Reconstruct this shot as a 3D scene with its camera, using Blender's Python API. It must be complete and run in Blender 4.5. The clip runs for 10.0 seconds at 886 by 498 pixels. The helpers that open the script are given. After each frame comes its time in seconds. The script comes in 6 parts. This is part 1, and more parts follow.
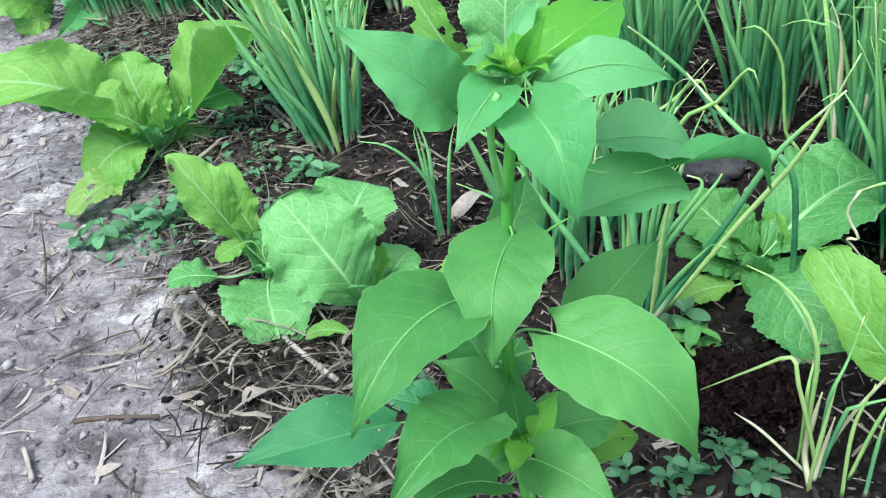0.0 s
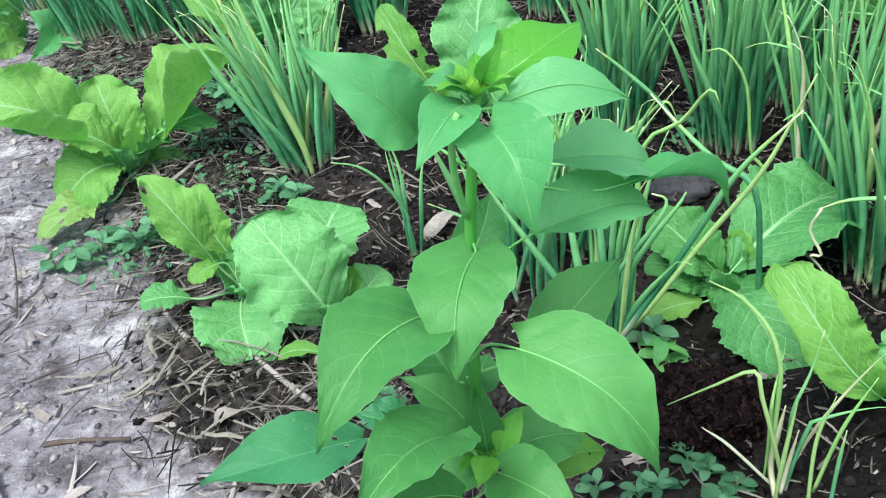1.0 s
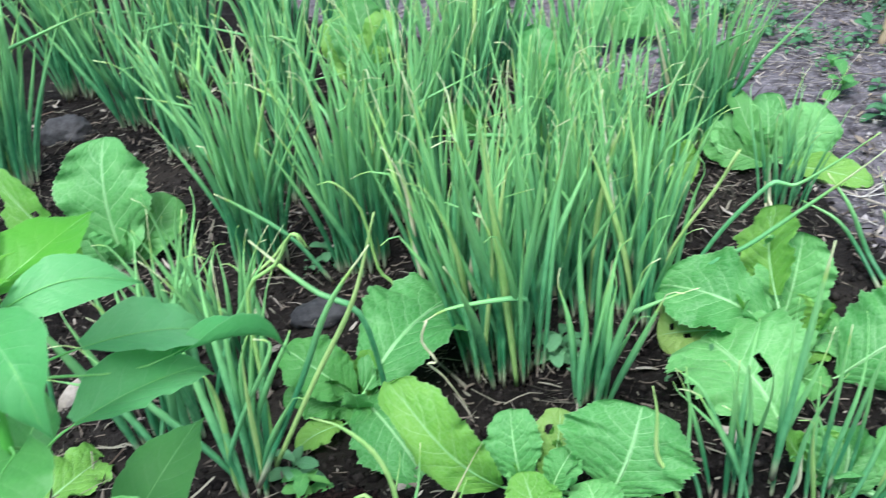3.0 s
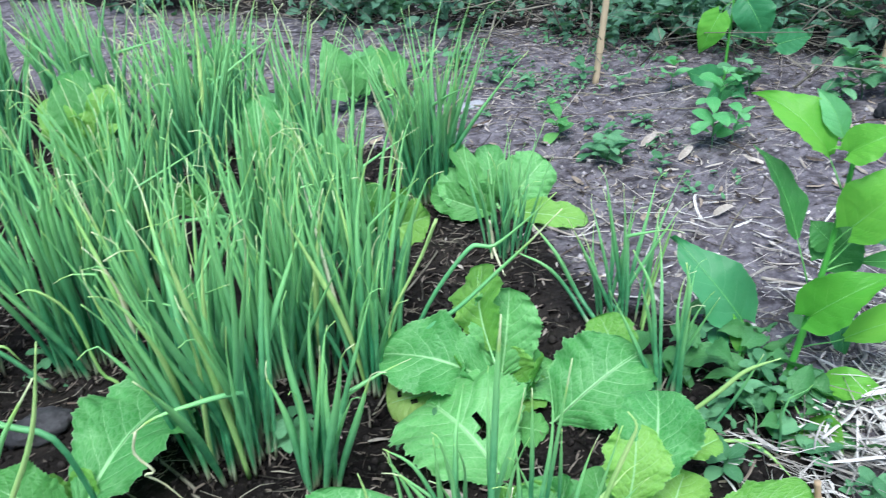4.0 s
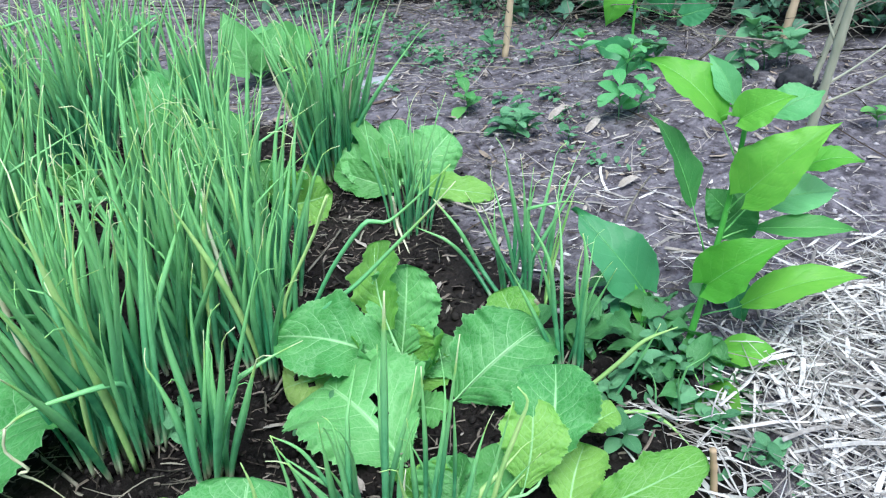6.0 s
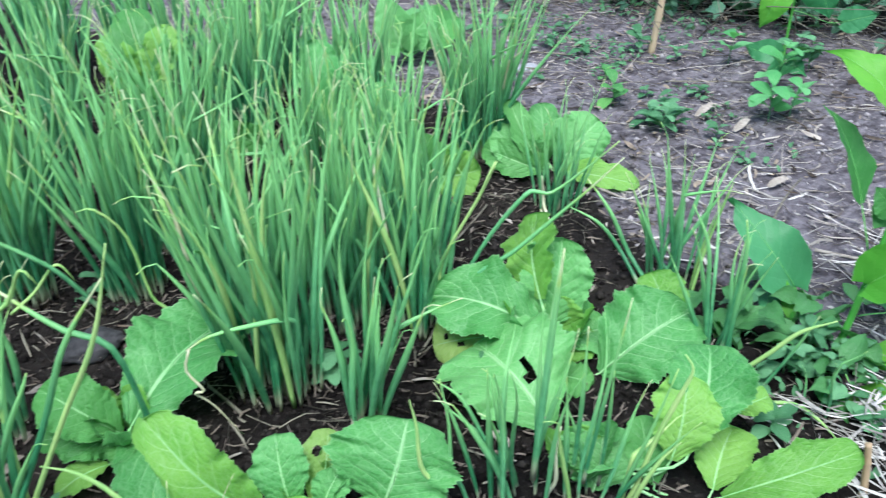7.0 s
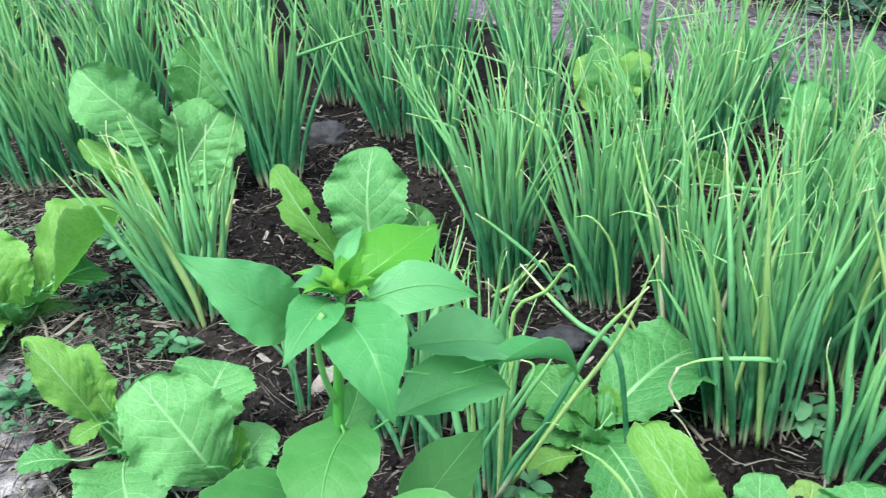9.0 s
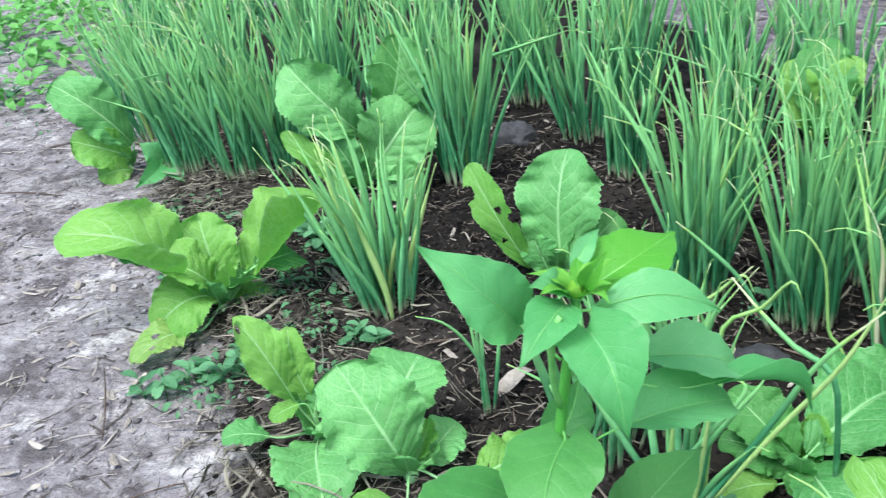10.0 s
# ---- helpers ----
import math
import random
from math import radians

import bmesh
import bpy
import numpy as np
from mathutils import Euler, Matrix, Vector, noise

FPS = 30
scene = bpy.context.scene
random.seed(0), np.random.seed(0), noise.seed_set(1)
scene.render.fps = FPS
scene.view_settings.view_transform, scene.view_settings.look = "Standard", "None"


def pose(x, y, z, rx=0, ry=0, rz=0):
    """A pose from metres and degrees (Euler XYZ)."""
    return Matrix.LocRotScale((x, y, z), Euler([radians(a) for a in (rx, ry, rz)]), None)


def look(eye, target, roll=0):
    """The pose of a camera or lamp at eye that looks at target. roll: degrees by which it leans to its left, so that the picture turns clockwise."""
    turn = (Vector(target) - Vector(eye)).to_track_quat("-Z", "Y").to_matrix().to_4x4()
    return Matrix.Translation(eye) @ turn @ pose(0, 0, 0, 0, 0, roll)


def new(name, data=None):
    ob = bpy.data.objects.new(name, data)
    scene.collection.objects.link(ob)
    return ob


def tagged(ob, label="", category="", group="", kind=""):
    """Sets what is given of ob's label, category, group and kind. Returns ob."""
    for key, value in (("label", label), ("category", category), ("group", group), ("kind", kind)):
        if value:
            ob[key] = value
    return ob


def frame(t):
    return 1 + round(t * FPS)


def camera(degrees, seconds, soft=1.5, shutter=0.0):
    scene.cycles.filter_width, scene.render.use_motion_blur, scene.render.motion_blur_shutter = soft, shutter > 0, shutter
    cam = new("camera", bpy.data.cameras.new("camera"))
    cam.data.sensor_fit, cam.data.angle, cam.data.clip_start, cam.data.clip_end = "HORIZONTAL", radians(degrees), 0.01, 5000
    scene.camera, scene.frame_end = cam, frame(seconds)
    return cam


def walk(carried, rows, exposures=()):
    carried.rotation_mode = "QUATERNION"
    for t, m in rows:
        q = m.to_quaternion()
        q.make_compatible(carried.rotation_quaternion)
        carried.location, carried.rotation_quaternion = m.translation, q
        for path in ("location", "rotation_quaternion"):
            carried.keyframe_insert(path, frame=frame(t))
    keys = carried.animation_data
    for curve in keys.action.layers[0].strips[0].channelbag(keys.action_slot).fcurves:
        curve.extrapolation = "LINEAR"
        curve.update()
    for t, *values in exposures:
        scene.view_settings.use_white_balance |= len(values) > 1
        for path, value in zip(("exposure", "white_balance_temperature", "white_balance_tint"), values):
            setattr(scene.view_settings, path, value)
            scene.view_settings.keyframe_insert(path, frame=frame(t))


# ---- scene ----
cam = camera(53.5, 10.0, 1.2, 0.22)
PATH = [
    (0, (0.465, 0.29, 0.879), (0.12, 1.863, -0.307), -9.0),
    (0.5, (0.469, 0.277, 0.874), (0.157, 1.875, -0.286), -8.3),
    (1, (0.478, 0.28, 0.881), (0.181, 1.888, -0.27), -8.3),
    (1.5, (0.482, 0.297, 0.875), (0.239, 1.919, -0.27), -8.3),
    (2, (0.517, 0.311, 0.882), (0.417, 1.969, -0.232), -7.8),
    (2.5, (0.561, 0.288, 0.902), (0.674, 1.98, -0.159), -6.3),
    (3, (0.628, 0.264, 0.922), (0.974, 1.957, -0.085), -5.6),
    (3.2, (0.661, 0.26, 0.936), (1.103, 1.936, -0.062), -5.4),
    (4.3, (0.817, 0.241, 0.976), (1.658, 1.773, 0.004), -4.9),
    (4.5, (0.834, 0.241, 0.97), (1.7, 1.754, -0.011), -4.8),
    (5, (0.859, 0.237, 0.953), (1.753, 1.721, -0.046), -4.8),
    (6.3, (0.83, 0.248, 0.939), (1.715, 1.718, -0.089), -3.5),
    (6.5, (0.813, 0.248, 0.936), (1.67, 1.732, -0.095), -3.2),
    (7, (0.732, 0.239, 0.925), (1.43, 1.816, -0.087), -2.5),
    (7.5, (0.639, 0.231, 0.936), (1.113, 1.907, -0.048), -2.2),
    (8, (0.586, 0.232, 0.94), (0.839, 1.969, -0.019), -2.6),
    (8.5, (0.547, 0.245, 0.945), (0.612, 2.011, 0.01), -3.3),
    (9, (0.517, 0.251, 0.951), (0.45, 2.025, 0.031), -4.1),
    (9.5, (0.49, 0.252, 0.945), (0.253, 2.015, 0.031), -5.0),
    (10, (0.458, 0.258, 0.949), (0.028, 1.998, 0.061), -6.0),
]
walk(cam, [(t, look(eye, target, roll)) for t, eye, target, roll in PATH], [(0, 1.34, 5950, 5), (3, 1.33, 5900, 5), (4.3, 1.27, 5680, 5), (6.3, 1.27, 5680, 5), (7.5, 1.32, 5850, 5), (10, 1.40, 5950, 5)])

# World and light: open shade under a bright hazy sky
world = bpy.data.worlds.new("world")
scene.world = world
world.use_nodes = True
wn = world.node_tree.nodes
sky = wn.new("ShaderNodeTexSky")
sky.sky_type, sky.sun_disc, sky.sun_elevation, sky.sun_rotation = "NISHITA", False, radians(62), radians(140)
sky.air_density, sky.dust_density = 1.0, 3.0
wn["Background"].inputs["Strength"].default_value = 0.11
world.node_tree.links.new(sky.outputs["Color"], wn["Background"].inputs["Color"])
sun = new("sun", bpy.data.lights.new("sun", "SUN"))
sun.data.energy, sun.data.angle, sun.data.color = 2.4, radians(25), (1.0, 0.97, 0.91)
sun.matrix_world = look((0, 0, 0), (math.sin(radians(140)) * 0.47, -math.cos(radians(140)) * 0.47, -0.883))


# ---- materials ----
def nodes_of(name):
    m = bpy.data.materials.new(name)
    m.use_nodes = True
    t = m.node_tree
    return m, t, t.nodes["Principled BSDF"], t.nodes["Material Output"]


def maths(t, op, a, b=None, c=None):
    n = t.nodes.new("ShaderNodeMath")
    n.operation = op
    for i, v in enumerate((a, b, c)):
        if v is None:
            continue
        if isinstance(v, (int, float)):
            n.inputs[i].default_value = v
        else:
            t.links.new(v, n.inputs[i])
    return n.outputs[0]


def smooth(t, v, lo, hi):
    n = t.nodes.new("ShaderNodeMapRange")
    n.interpolation_type = "SMOOTHSTEP"
    n.inputs["From Min"].default_value, n.inputs["From Max"].default_value = lo, hi
    t.links.new(v, n.inputs["Value"])
    return n.outputs["Result"]


def mixed(t, f, a, b, how="MIX"):
    n = t.nodes.new("ShaderNodeMix")
    n.data_type, n.blend_type = "RGBA", how
    for key, v in ((0, f), (6, a), (7, b)):
        if isinstance(v, (int, float)):
            n.inputs[key].default_value = v
        elif isinstance(v, tuple):
            n.inputs[key].default_value = (*v, 1)
        else:
            t.links.new(v, n.inputs[key])
    return n.outputs[2]


def coords(t):
    return t.nodes.new("ShaderNodeTexCoord").outputs


def noisy(t, vec, scale, detail=4.0, rough=0.55, out="Fac"):
    n = t.nodes.new("ShaderNodeTexNoise")
    n.inputs["Scale"].default_value, n.inputs["Detail"].default_value, n.inputs["Roughness"].default_value = scale, detail, rough
    t.links.new(vec, n.inputs["Vector"])
    return n.outputs[out]


def cells(t, vec, scale, feature="F1", out="Distance"):
    n = t.nodes.new("ShaderNodeTexVoronoi")
    n.feature = feature
    n.inputs["Scale"].default_value = scale
    t.links.new(vec, n.inputs["Vector"])
    return n.outputs[out]


def bumped(t, bsdf, height, strength, distance):
    n = t.nodes.new("ShaderNodeBump")
    n.inputs["Strength"].default_value, n.inputs["Distance"].default_value = strength, distance
    t.links.new(height, n.inputs["Height"])
    t.links.new(n.outputs[0], bsdf.inputs["Normal"])
    return n.outputs[0]


def rand(t):
    return t.nodes.new("ShaderNodeObjectInfo").outputs["Random"]


def leafy(name, dark, light, vein, side=7.0, slant=0.55, rough=0.45, glow=0.35, yellow=0.0, spread=0.5, net=0.25, ribs=0.6, mid=0.035, cellular=7.0, pucker=0.5, gloss=0.32):
    """A leaf blade: alternate side veins that bend towards the tip, a net between them, blotches, and light that comes through."""
    m, t, b, out = nodes_of(name)
    co = coords(t)
    sep = t.nodes.new("ShaderNodeSeparateXYZ")
    t.links.new(co["UV"], sep.inputs[0])
    u, v = sep.outputs[0], sep.outputs[1]
    r = rand(t)
    a = maths(t, "MULTIPLY", maths(t, "ABSOLUTE", maths(t, "SUBTRACT", v, 0.5)), 2.0)
    wob = maths(t, "MULTIPLY", maths(t, "SUBTRACT", noisy(t, co["Object"], 30), 0.5), 0.45)
    bent = maths(t, "MULTIPLY", maths(t, "ADD", a, maths(t, "MULTIPLY", maths(t, "MULTIPLY", a, a), 0.35)), 0.74 * slant)
    ph = maths(t, "MULTIPLY", maths(t, "SUBTRACT", u, bent), side)
    ph = maths(t, "ADD", maths(t, "ADD", ph, maths(t, "MULTIPLY", maths(t, "GREATER_THAN", v, 0.5), 0.5)), wob)
    tri = maths(t, "ABSOLUTE", maths(t, "SUBTRACT", maths(t, "FRACT", ph), 0.5))
    thin = maths(t, "MULTIPLY", tri, maths(t, "ADD", 1.0, maths(t, "MULTIPLY", a, 1.3)))
    line = maths(t, "MULTIPLY", smooth(t, thin, 0.055, 0.008), ribs)
    line = maths(t, "MULTIPLY", line, smooth(t, a, 1.0, 0.45))
    taper = maths(t, "ADD", a, maths(t, "MULTIPLY", u, mid * 0.9))
    rib = maths(t, "MULTIPLY", smooth(t, taper, mid * 1.5, mid * 0.7), min(1.0, ribs + 0.3))
    veins = maths(t, "MAXIMUM", line, rib)
    # the net: cells drawn out along the side veins
    grid = t.nodes.new("ShaderNodeCombineXYZ")
    t.links.new(maths(t, "MULTIPLY", u, cellular * 2.0), grid.inputs[0])
    t.links.new(maths(t, "MULTIPLY", a, cellular), grid.inputs[1])
    t.links.new(maths(t, "MULTIPLY", r, 40.0), grid.inputs[2])
    edge_of = cells(t, grid.outputs[0], 1.0, "DISTANCE_TO_EDGE")
    fine = cells(t, grid.outputs[0], 2.9, "DISTANCE_TO_EDGE")
    web = maths(t, "MAXIMUM", smooth(t, edge_of, 0.10, 0.0), maths(t, "MULTIPLY", smooth(t, fine, 0.14, 0.0), 0.7))
    blot, broad = noisy(t, co["Object"], 34, 6, 0.65), noisy(t, co["Object"], 8, 2)
    tone = maths(t, "ADD", maths(t, "MULTIPLY", blot, 0.55), maths(t, "MULTIPLY", broad, 0.45))
    tone = maths(t, "ADD", tone, maths(t, "MULTIPLY", maths(t, "SUBTRACT", r, 0.5), spread))
    tone = maths(t, "ADD", tone, maths(t, "MULTIPLY", maths(t, "SUBTRACT", edge_of, 0.2), 0.25))
    col = mixed(t, smooth(t, tone, 0.12, 0.86), dark, light)
    if yellow:
        edge = smooth(t, maths(t, "ADD", a, maths(t, "MULTIPLY", noisy(t, co["Object"], 26), 0.9)), 1.75 - yellow, 1.95 - yellow)
        col = mixed(t, edge, col, (0.40, 0.41, 0.13))
        spot = smooth(t, noisy(t, co["Object"], 75, 3), 0.62, 0.68)
        col = mixed(t, maths(t, "MULTIPLY", spot, edge), col, (0.26, 0.19, 0.08))
    col = mixed(t, maths(t, "MULTIPLY", web, net), col, vein)
    col = mixed(t, maths(t, "MULTIPLY", veins, 0.85), col, vein)
    col = mixed(t, maths(t, "MULTIPLY", smooth(t, a, 0.965, 1.0), 0.35), col, vein)
    speck = smooth(t, cells(t, co["Object"], 70), 0.12, 0.06)
    speck = maths(t, "MULTIPLY", speck, smooth(t, noisy(t, co["Object"], 9), 0.55, 0.7))
    col = mixed(t, maths(t, "MULTIPLY", speck, 0.35), col, (0.35, 0.36, 0.16))
    t.links.new(col, b.inputs["Base Color"])
    sheen = maths(t, "ADD", rough - 0.06, maths(t, "MULTIPLY", blot, 0.14))
    t.links.new(sheen, b.inputs["Roughness"])
    b.inputs["Specular IOR Level"].default_value = gloss
    hump = maths(t, "SUBTRACT", maths(t, "MULTIPLY", smooth(t, tri, 0.0, 0.25), pucker * 0.5), maths(t, "MULTIPLY", veins, 0.2))
    hump = maths(t, "ADD", hump, maths(t, "MULTIPLY", smooth(t, edge_of, 0.0, 0.4), pucker))
    hump = maths(t, "ADD", hump, maths(t, "MULTIPLY", noisy(t, co["Object"], 160, 3), 0.12))
    nrm = bumped(t, b, hump, 0.5, 0.0028)
    tr = t.nodes.new("ShaderNodeBsdfTranslucent")
    t.links.new(mixed(t, 0.5, col, (0.14, 0.48, 0.05)), tr.inputs["Color"])
    t.links.new(nrm, tr.inputs["Normal"])
    mx = t.nodes.new("ShaderNodeMixShader")
    mx.inputs[0].default_value = glow
    t.links.new(b.outputs[0], mx.inputs[1])
    t.links.new(tr.outputs[0], mx.inputs[2])
    t.links.new(mx.outputs[0], out.inputs["Surface"])
    return m


def plain(name, dark, light, rough=0.8, scale=30.0, stretch=None, bump=0.4, depth=0.002, island=0.0, gloss=0.25):
    """A rough natural surface in two tones, at two scales."""
    m, t, b, out = nodes_of(name)
    co = coords(t)
    vec = co["Object"]
    if stretch:
        mp = t.nodes.new("ShaderNodeMapping")
        mp.inputs["Scale"].default_value = stretch
        t.links.new(vec, mp.inputs[0])
        vec = mp.outputs[0]
    big, small = noisy(t, vec, scale, 6), noisy(t, vec, scale * 6, 4)
    f = maths(t, "ADD", maths(t, "MULTIPLY", big, 0.6), maths(t, "MULTIPLY", small, 0.4))
    if island:
        g = t.nodes.new("ShaderNodeNewGeometry").outputs["Random Per Island"]
        f = maths(t, "ADD", f, maths(t, "MULTIPLY", maths(t, "SUBTRACT", g, 0.5), island))
    else:
        f = maths(t, "ADD", f, maths(t, "MULTIPLY", maths(t, "SUBTRACT", rand(t), 0.5), 0.25))
    t.links.new(mixed(t, smooth(t, f, 0.25, 0.75), dark, light), b.inputs["Base Color"])
    b.inputs["Roughness"].default_value = rough
    b.inputs["Specular IOR Level"].default_value = gloss
    bumped(t, b, f, bump, depth)
    return m


def onion_skin():
    """A hollow onion leaf: pale foot, blue-green blade with fine ribs, tip dried straw-yellow."""
    m, t, b, out = nodes_of("onion_leaf")
    co = coords(t)
    sep = t.nodes.new("ShaderNodeSeparateXYZ")
    t.links.new(co["UV"], sep.inputs[0])
    u, v = sep.outputs[0], sep.outputs[1]
    r = rand(t)
    mott = noisy(t, co["Object"], 45, 4)
    rib = maths(t, "ABSOLUTE", maths(t, "SUBTRACT", maths(t, "FRACT", maths(t, "MULTIPLY", v, 9.0)), 0.5))
    g1 = mixed(t, smooth(t, maths(t, "ADD", mott, maths(t, "MULTIPLY", maths(t, "SUBTRACT", r, 0.5), 0.6)), 0.25, 0.8), (0.050, 0.230, 0.098), (0.150, 0.440, 0.195))
    # yellow-green towards the tip, lifted further to paint the hazy bright tops
    g1 = mixed(t, smooth(t, u, 0.25, 0.9), g1, (0.27, 0.59, 0.205))
    r2 = maths(t, "FRACT", maths(t, "MULTIPLY", r, 17.3))
    start = maths(t, "SUBTRACT", 1.03, maths(t, "MULTIPLY", maths(t, "POWER", r2, 1.6), 0.22))
    dry = maths(t, "ADD", maths(t, "SUBTRACT", u, start), maths(t, "MULTIPLY", maths(t, "SUBTRACT", mott, 0.5), 0.12))
    g1 = mixed(t, smooth(t, dry, -0.07, 0.0), g1, (0.36, 0.57, 0.16))
    g1 = mixed(t, smooth(t, dry, 0.0, 0.06), g1, (0.60, 0.68, 0.38))
    g1 = mixed(t, smooth(t, u, 0.13, 0.03), g1, (0.42, 0.46, 0.30))
    g1 = mixed(t, smooth(t, u, 0.035, 0.0), g1, (0.36, 0.28, 0.20))
    t.links.new(g1, b.inputs["Base Color"])
    b.inputs["Roughness"].default_value = 0.42
    b.inputs["Specular IOR Level"].default_value = 0.45
    nrm = bumped(t, b, maths(t, "ADD", rib, mott), 0.35, 0.001)
    tr = t.nodes.new("ShaderNodeBsdfTranslucent")
    t.links.new(g1, tr.inputs["Color"])
    mx = t.nodes.new("ShaderNodeMixShader")
    mx.inputs[0].default_value = 0.22
    t.links.new(b.outputs[0], mx.inputs[1])
    t.links.new(tr.outputs[0], mx.inputs[2])
    t.links.new(mx.outputs[0], out.inputs["Surface"])
    return m


def earth():
    """One soil sheet: trodden greyish dirt on the paths, dark crumbly humus in the bed, reused as painted shade at the
    back.
    """
    m, t, b, out = nodes_of("soil")
    co = coords(t)
    p = co["Object"]
    at = t.nodes.new("ShaderNodeAttribute")
    at.attribute_name = "bed"
    big, midn, fine = noisy(t, p, 2.3, 5), noisy(t, p, 14, 6, 0.65), noisy(t, p, 90, 5, 0.7)
    lane = t.nodes.new("ShaderNodeAttribute")
    lane.attribute_name = "lane"
    clod = noisy(t, p, 33, 5, 0.6)
    dry = mixed(t, smooth(t, midn, 0.34, 0.66), (0.046, 0.040, 0.046), (0.172, 0.156, 0.174))
    dry = mixed(t, maths(t, "MULTIPLY", smooth(t, clod, 0.45, 0.68), 0.7), dry, (0.24, 0.22, 0.245))
    worn = mixed(t, smooth(t, midn, 0.32, 0.66), (0.118, 0.104, 0.108), (0.335, 0.310, 0.318))
    worn = mixed(t, smooth(t, big, 0.44, 0.66), worn, (0.225, 0.203, 0.217))
    worn = mixed(t, maths(t, "MULTIPLY", smooth(t, clod, 0.52, 0.7), 0.6), worn, (0.46, 0.435, 0.43))
    stain = noisy(t, p, 5.5, 9, 0.72)
    worn = mixed(t, maths(t, "MULTIPLY", smooth(t, stain, 0.50, 0.60), 0.8), worn, (0.075, 0.064, 0.066))
    worn = mixed(t, maths(t, "MULTIPLY", smooth(t, stain, 0.45, 0.36), 0.8), worn, (0.55, 0.52, 0.51))
    dry = mixed(t, lane.outputs["Fac"], dry, worn)
    dry = mixed(t, maths(t, "MULTIPLY", smooth(t, fine, 0.52, 0.72), 0.7), dry, (0.055, 0.046, 0.043))
    pale = smooth(t, cells(t, p, 34), 0.20, 0.05)
    dry = mixed(t, maths(t, "MULTIPLY", pale, 0.5), dry, (0.42, 0.38, 0.35))
    wet = mixed(t, smooth(t, midn, 0.3, 0.72), (0.003, 0.0025, 0.0025), (0.015, 0.0125, 0.0115))
    wet = mixed(t, smooth(t, fine, 0.5, 0.75), wet, (0.034, 0.030, 0.028))
    wet = mixed(t, maths(t, "MULTIPLY", smooth(t, big, 0.45, 0.7), 0.7), wet, (0.036, 0.030, 0.026))
    crust = t.nodes.new("ShaderNodeAttribute")
    crust.attribute_name = "crust"
    grey = mixed(t, smooth(t, clod, 0.35, 0.65), (0.030, 0.025, 0.022), (0.100, 0.086, 0.078))
    wet = mixed(t, maths(t, "MULTIPLY", crust.outputs["Fac"], smooth(t, maths(t, "ADD", midn, maths(t, "MULTIPLY", big, 0.5)), 0.5, 0.85)), wet, grey)
    f = smooth(t, maths(t, "ADD", at.outputs["Fac"], maths(t, "MULTIPLY", maths(t, "SUBTRACT", midn, 0.5), 0.8)), 0.35, 0.65)
    t.links.new(mixed(t, f, dry, wet), b.inputs["Base Color"])
    b.inputs["Roughness"].default_value = 0.92
    b.inputs["Specular IOR Level"].default_value = 0.1
    h = maths(t, "ADD", maths(t, "MULTIPLY", midn, 0.6), maths(t, "MULTIPLY", fine, 0.5))
    h = maths(t, "SUBTRACT", h, maths(t, "MULTIPLY", cells(t, p, 55), 0.25))
    bumped(t, b, h, 1.0, 0.022)
    return m


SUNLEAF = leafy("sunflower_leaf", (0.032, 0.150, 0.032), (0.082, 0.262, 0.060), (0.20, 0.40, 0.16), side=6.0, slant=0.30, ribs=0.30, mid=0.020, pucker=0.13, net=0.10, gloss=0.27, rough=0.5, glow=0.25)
# Upper leaves: the bluish sheen of the sky is painted into a paler base colour.
SUNBLUE = leafy("sunflower_sheen_leaf", (0.082, 0.325, 0.096), (0.180, 0.465, 0.188), (0.30, 0.56, 0.28), side=6.0, slant=0.30, ribs=0.30, mid=0.020, pucker=0.13, net=0.10, gloss=0.27, rough=0.42, glow=0.40)
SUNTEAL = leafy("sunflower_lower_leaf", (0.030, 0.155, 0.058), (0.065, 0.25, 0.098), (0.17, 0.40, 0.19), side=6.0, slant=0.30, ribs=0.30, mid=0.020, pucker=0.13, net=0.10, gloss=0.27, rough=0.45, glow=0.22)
# Lime of young tip leaves; on larger leaves it paints light shining through.
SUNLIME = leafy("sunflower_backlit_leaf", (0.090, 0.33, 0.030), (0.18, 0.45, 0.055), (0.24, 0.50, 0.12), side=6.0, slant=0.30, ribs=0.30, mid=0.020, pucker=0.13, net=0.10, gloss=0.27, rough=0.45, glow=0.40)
SUNOLD = leafy("sunflower_old_leaf", (0.09, 0.26, 0.03), (0.19, 0.36, 0.05), (0.30, 0.44, 0.12), side=6.0, slant=0.30, ribs=0.30, mid=0.020, pucker=0.13, net=0.10, gloss=0.27, glow=0.4, yellow=0.35)
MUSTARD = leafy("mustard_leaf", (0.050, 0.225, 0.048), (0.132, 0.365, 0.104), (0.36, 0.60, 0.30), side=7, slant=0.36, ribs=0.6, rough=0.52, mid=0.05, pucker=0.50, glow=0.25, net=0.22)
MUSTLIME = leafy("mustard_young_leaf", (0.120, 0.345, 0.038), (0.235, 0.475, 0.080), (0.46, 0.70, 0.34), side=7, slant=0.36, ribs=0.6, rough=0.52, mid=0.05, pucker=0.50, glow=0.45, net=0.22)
# Darker copy of MUSTARD: shade among the leaves is put into the colour.
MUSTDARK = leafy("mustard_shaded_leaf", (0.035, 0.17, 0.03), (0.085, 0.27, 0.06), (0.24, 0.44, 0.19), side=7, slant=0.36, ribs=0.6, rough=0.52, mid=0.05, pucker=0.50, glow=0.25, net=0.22)
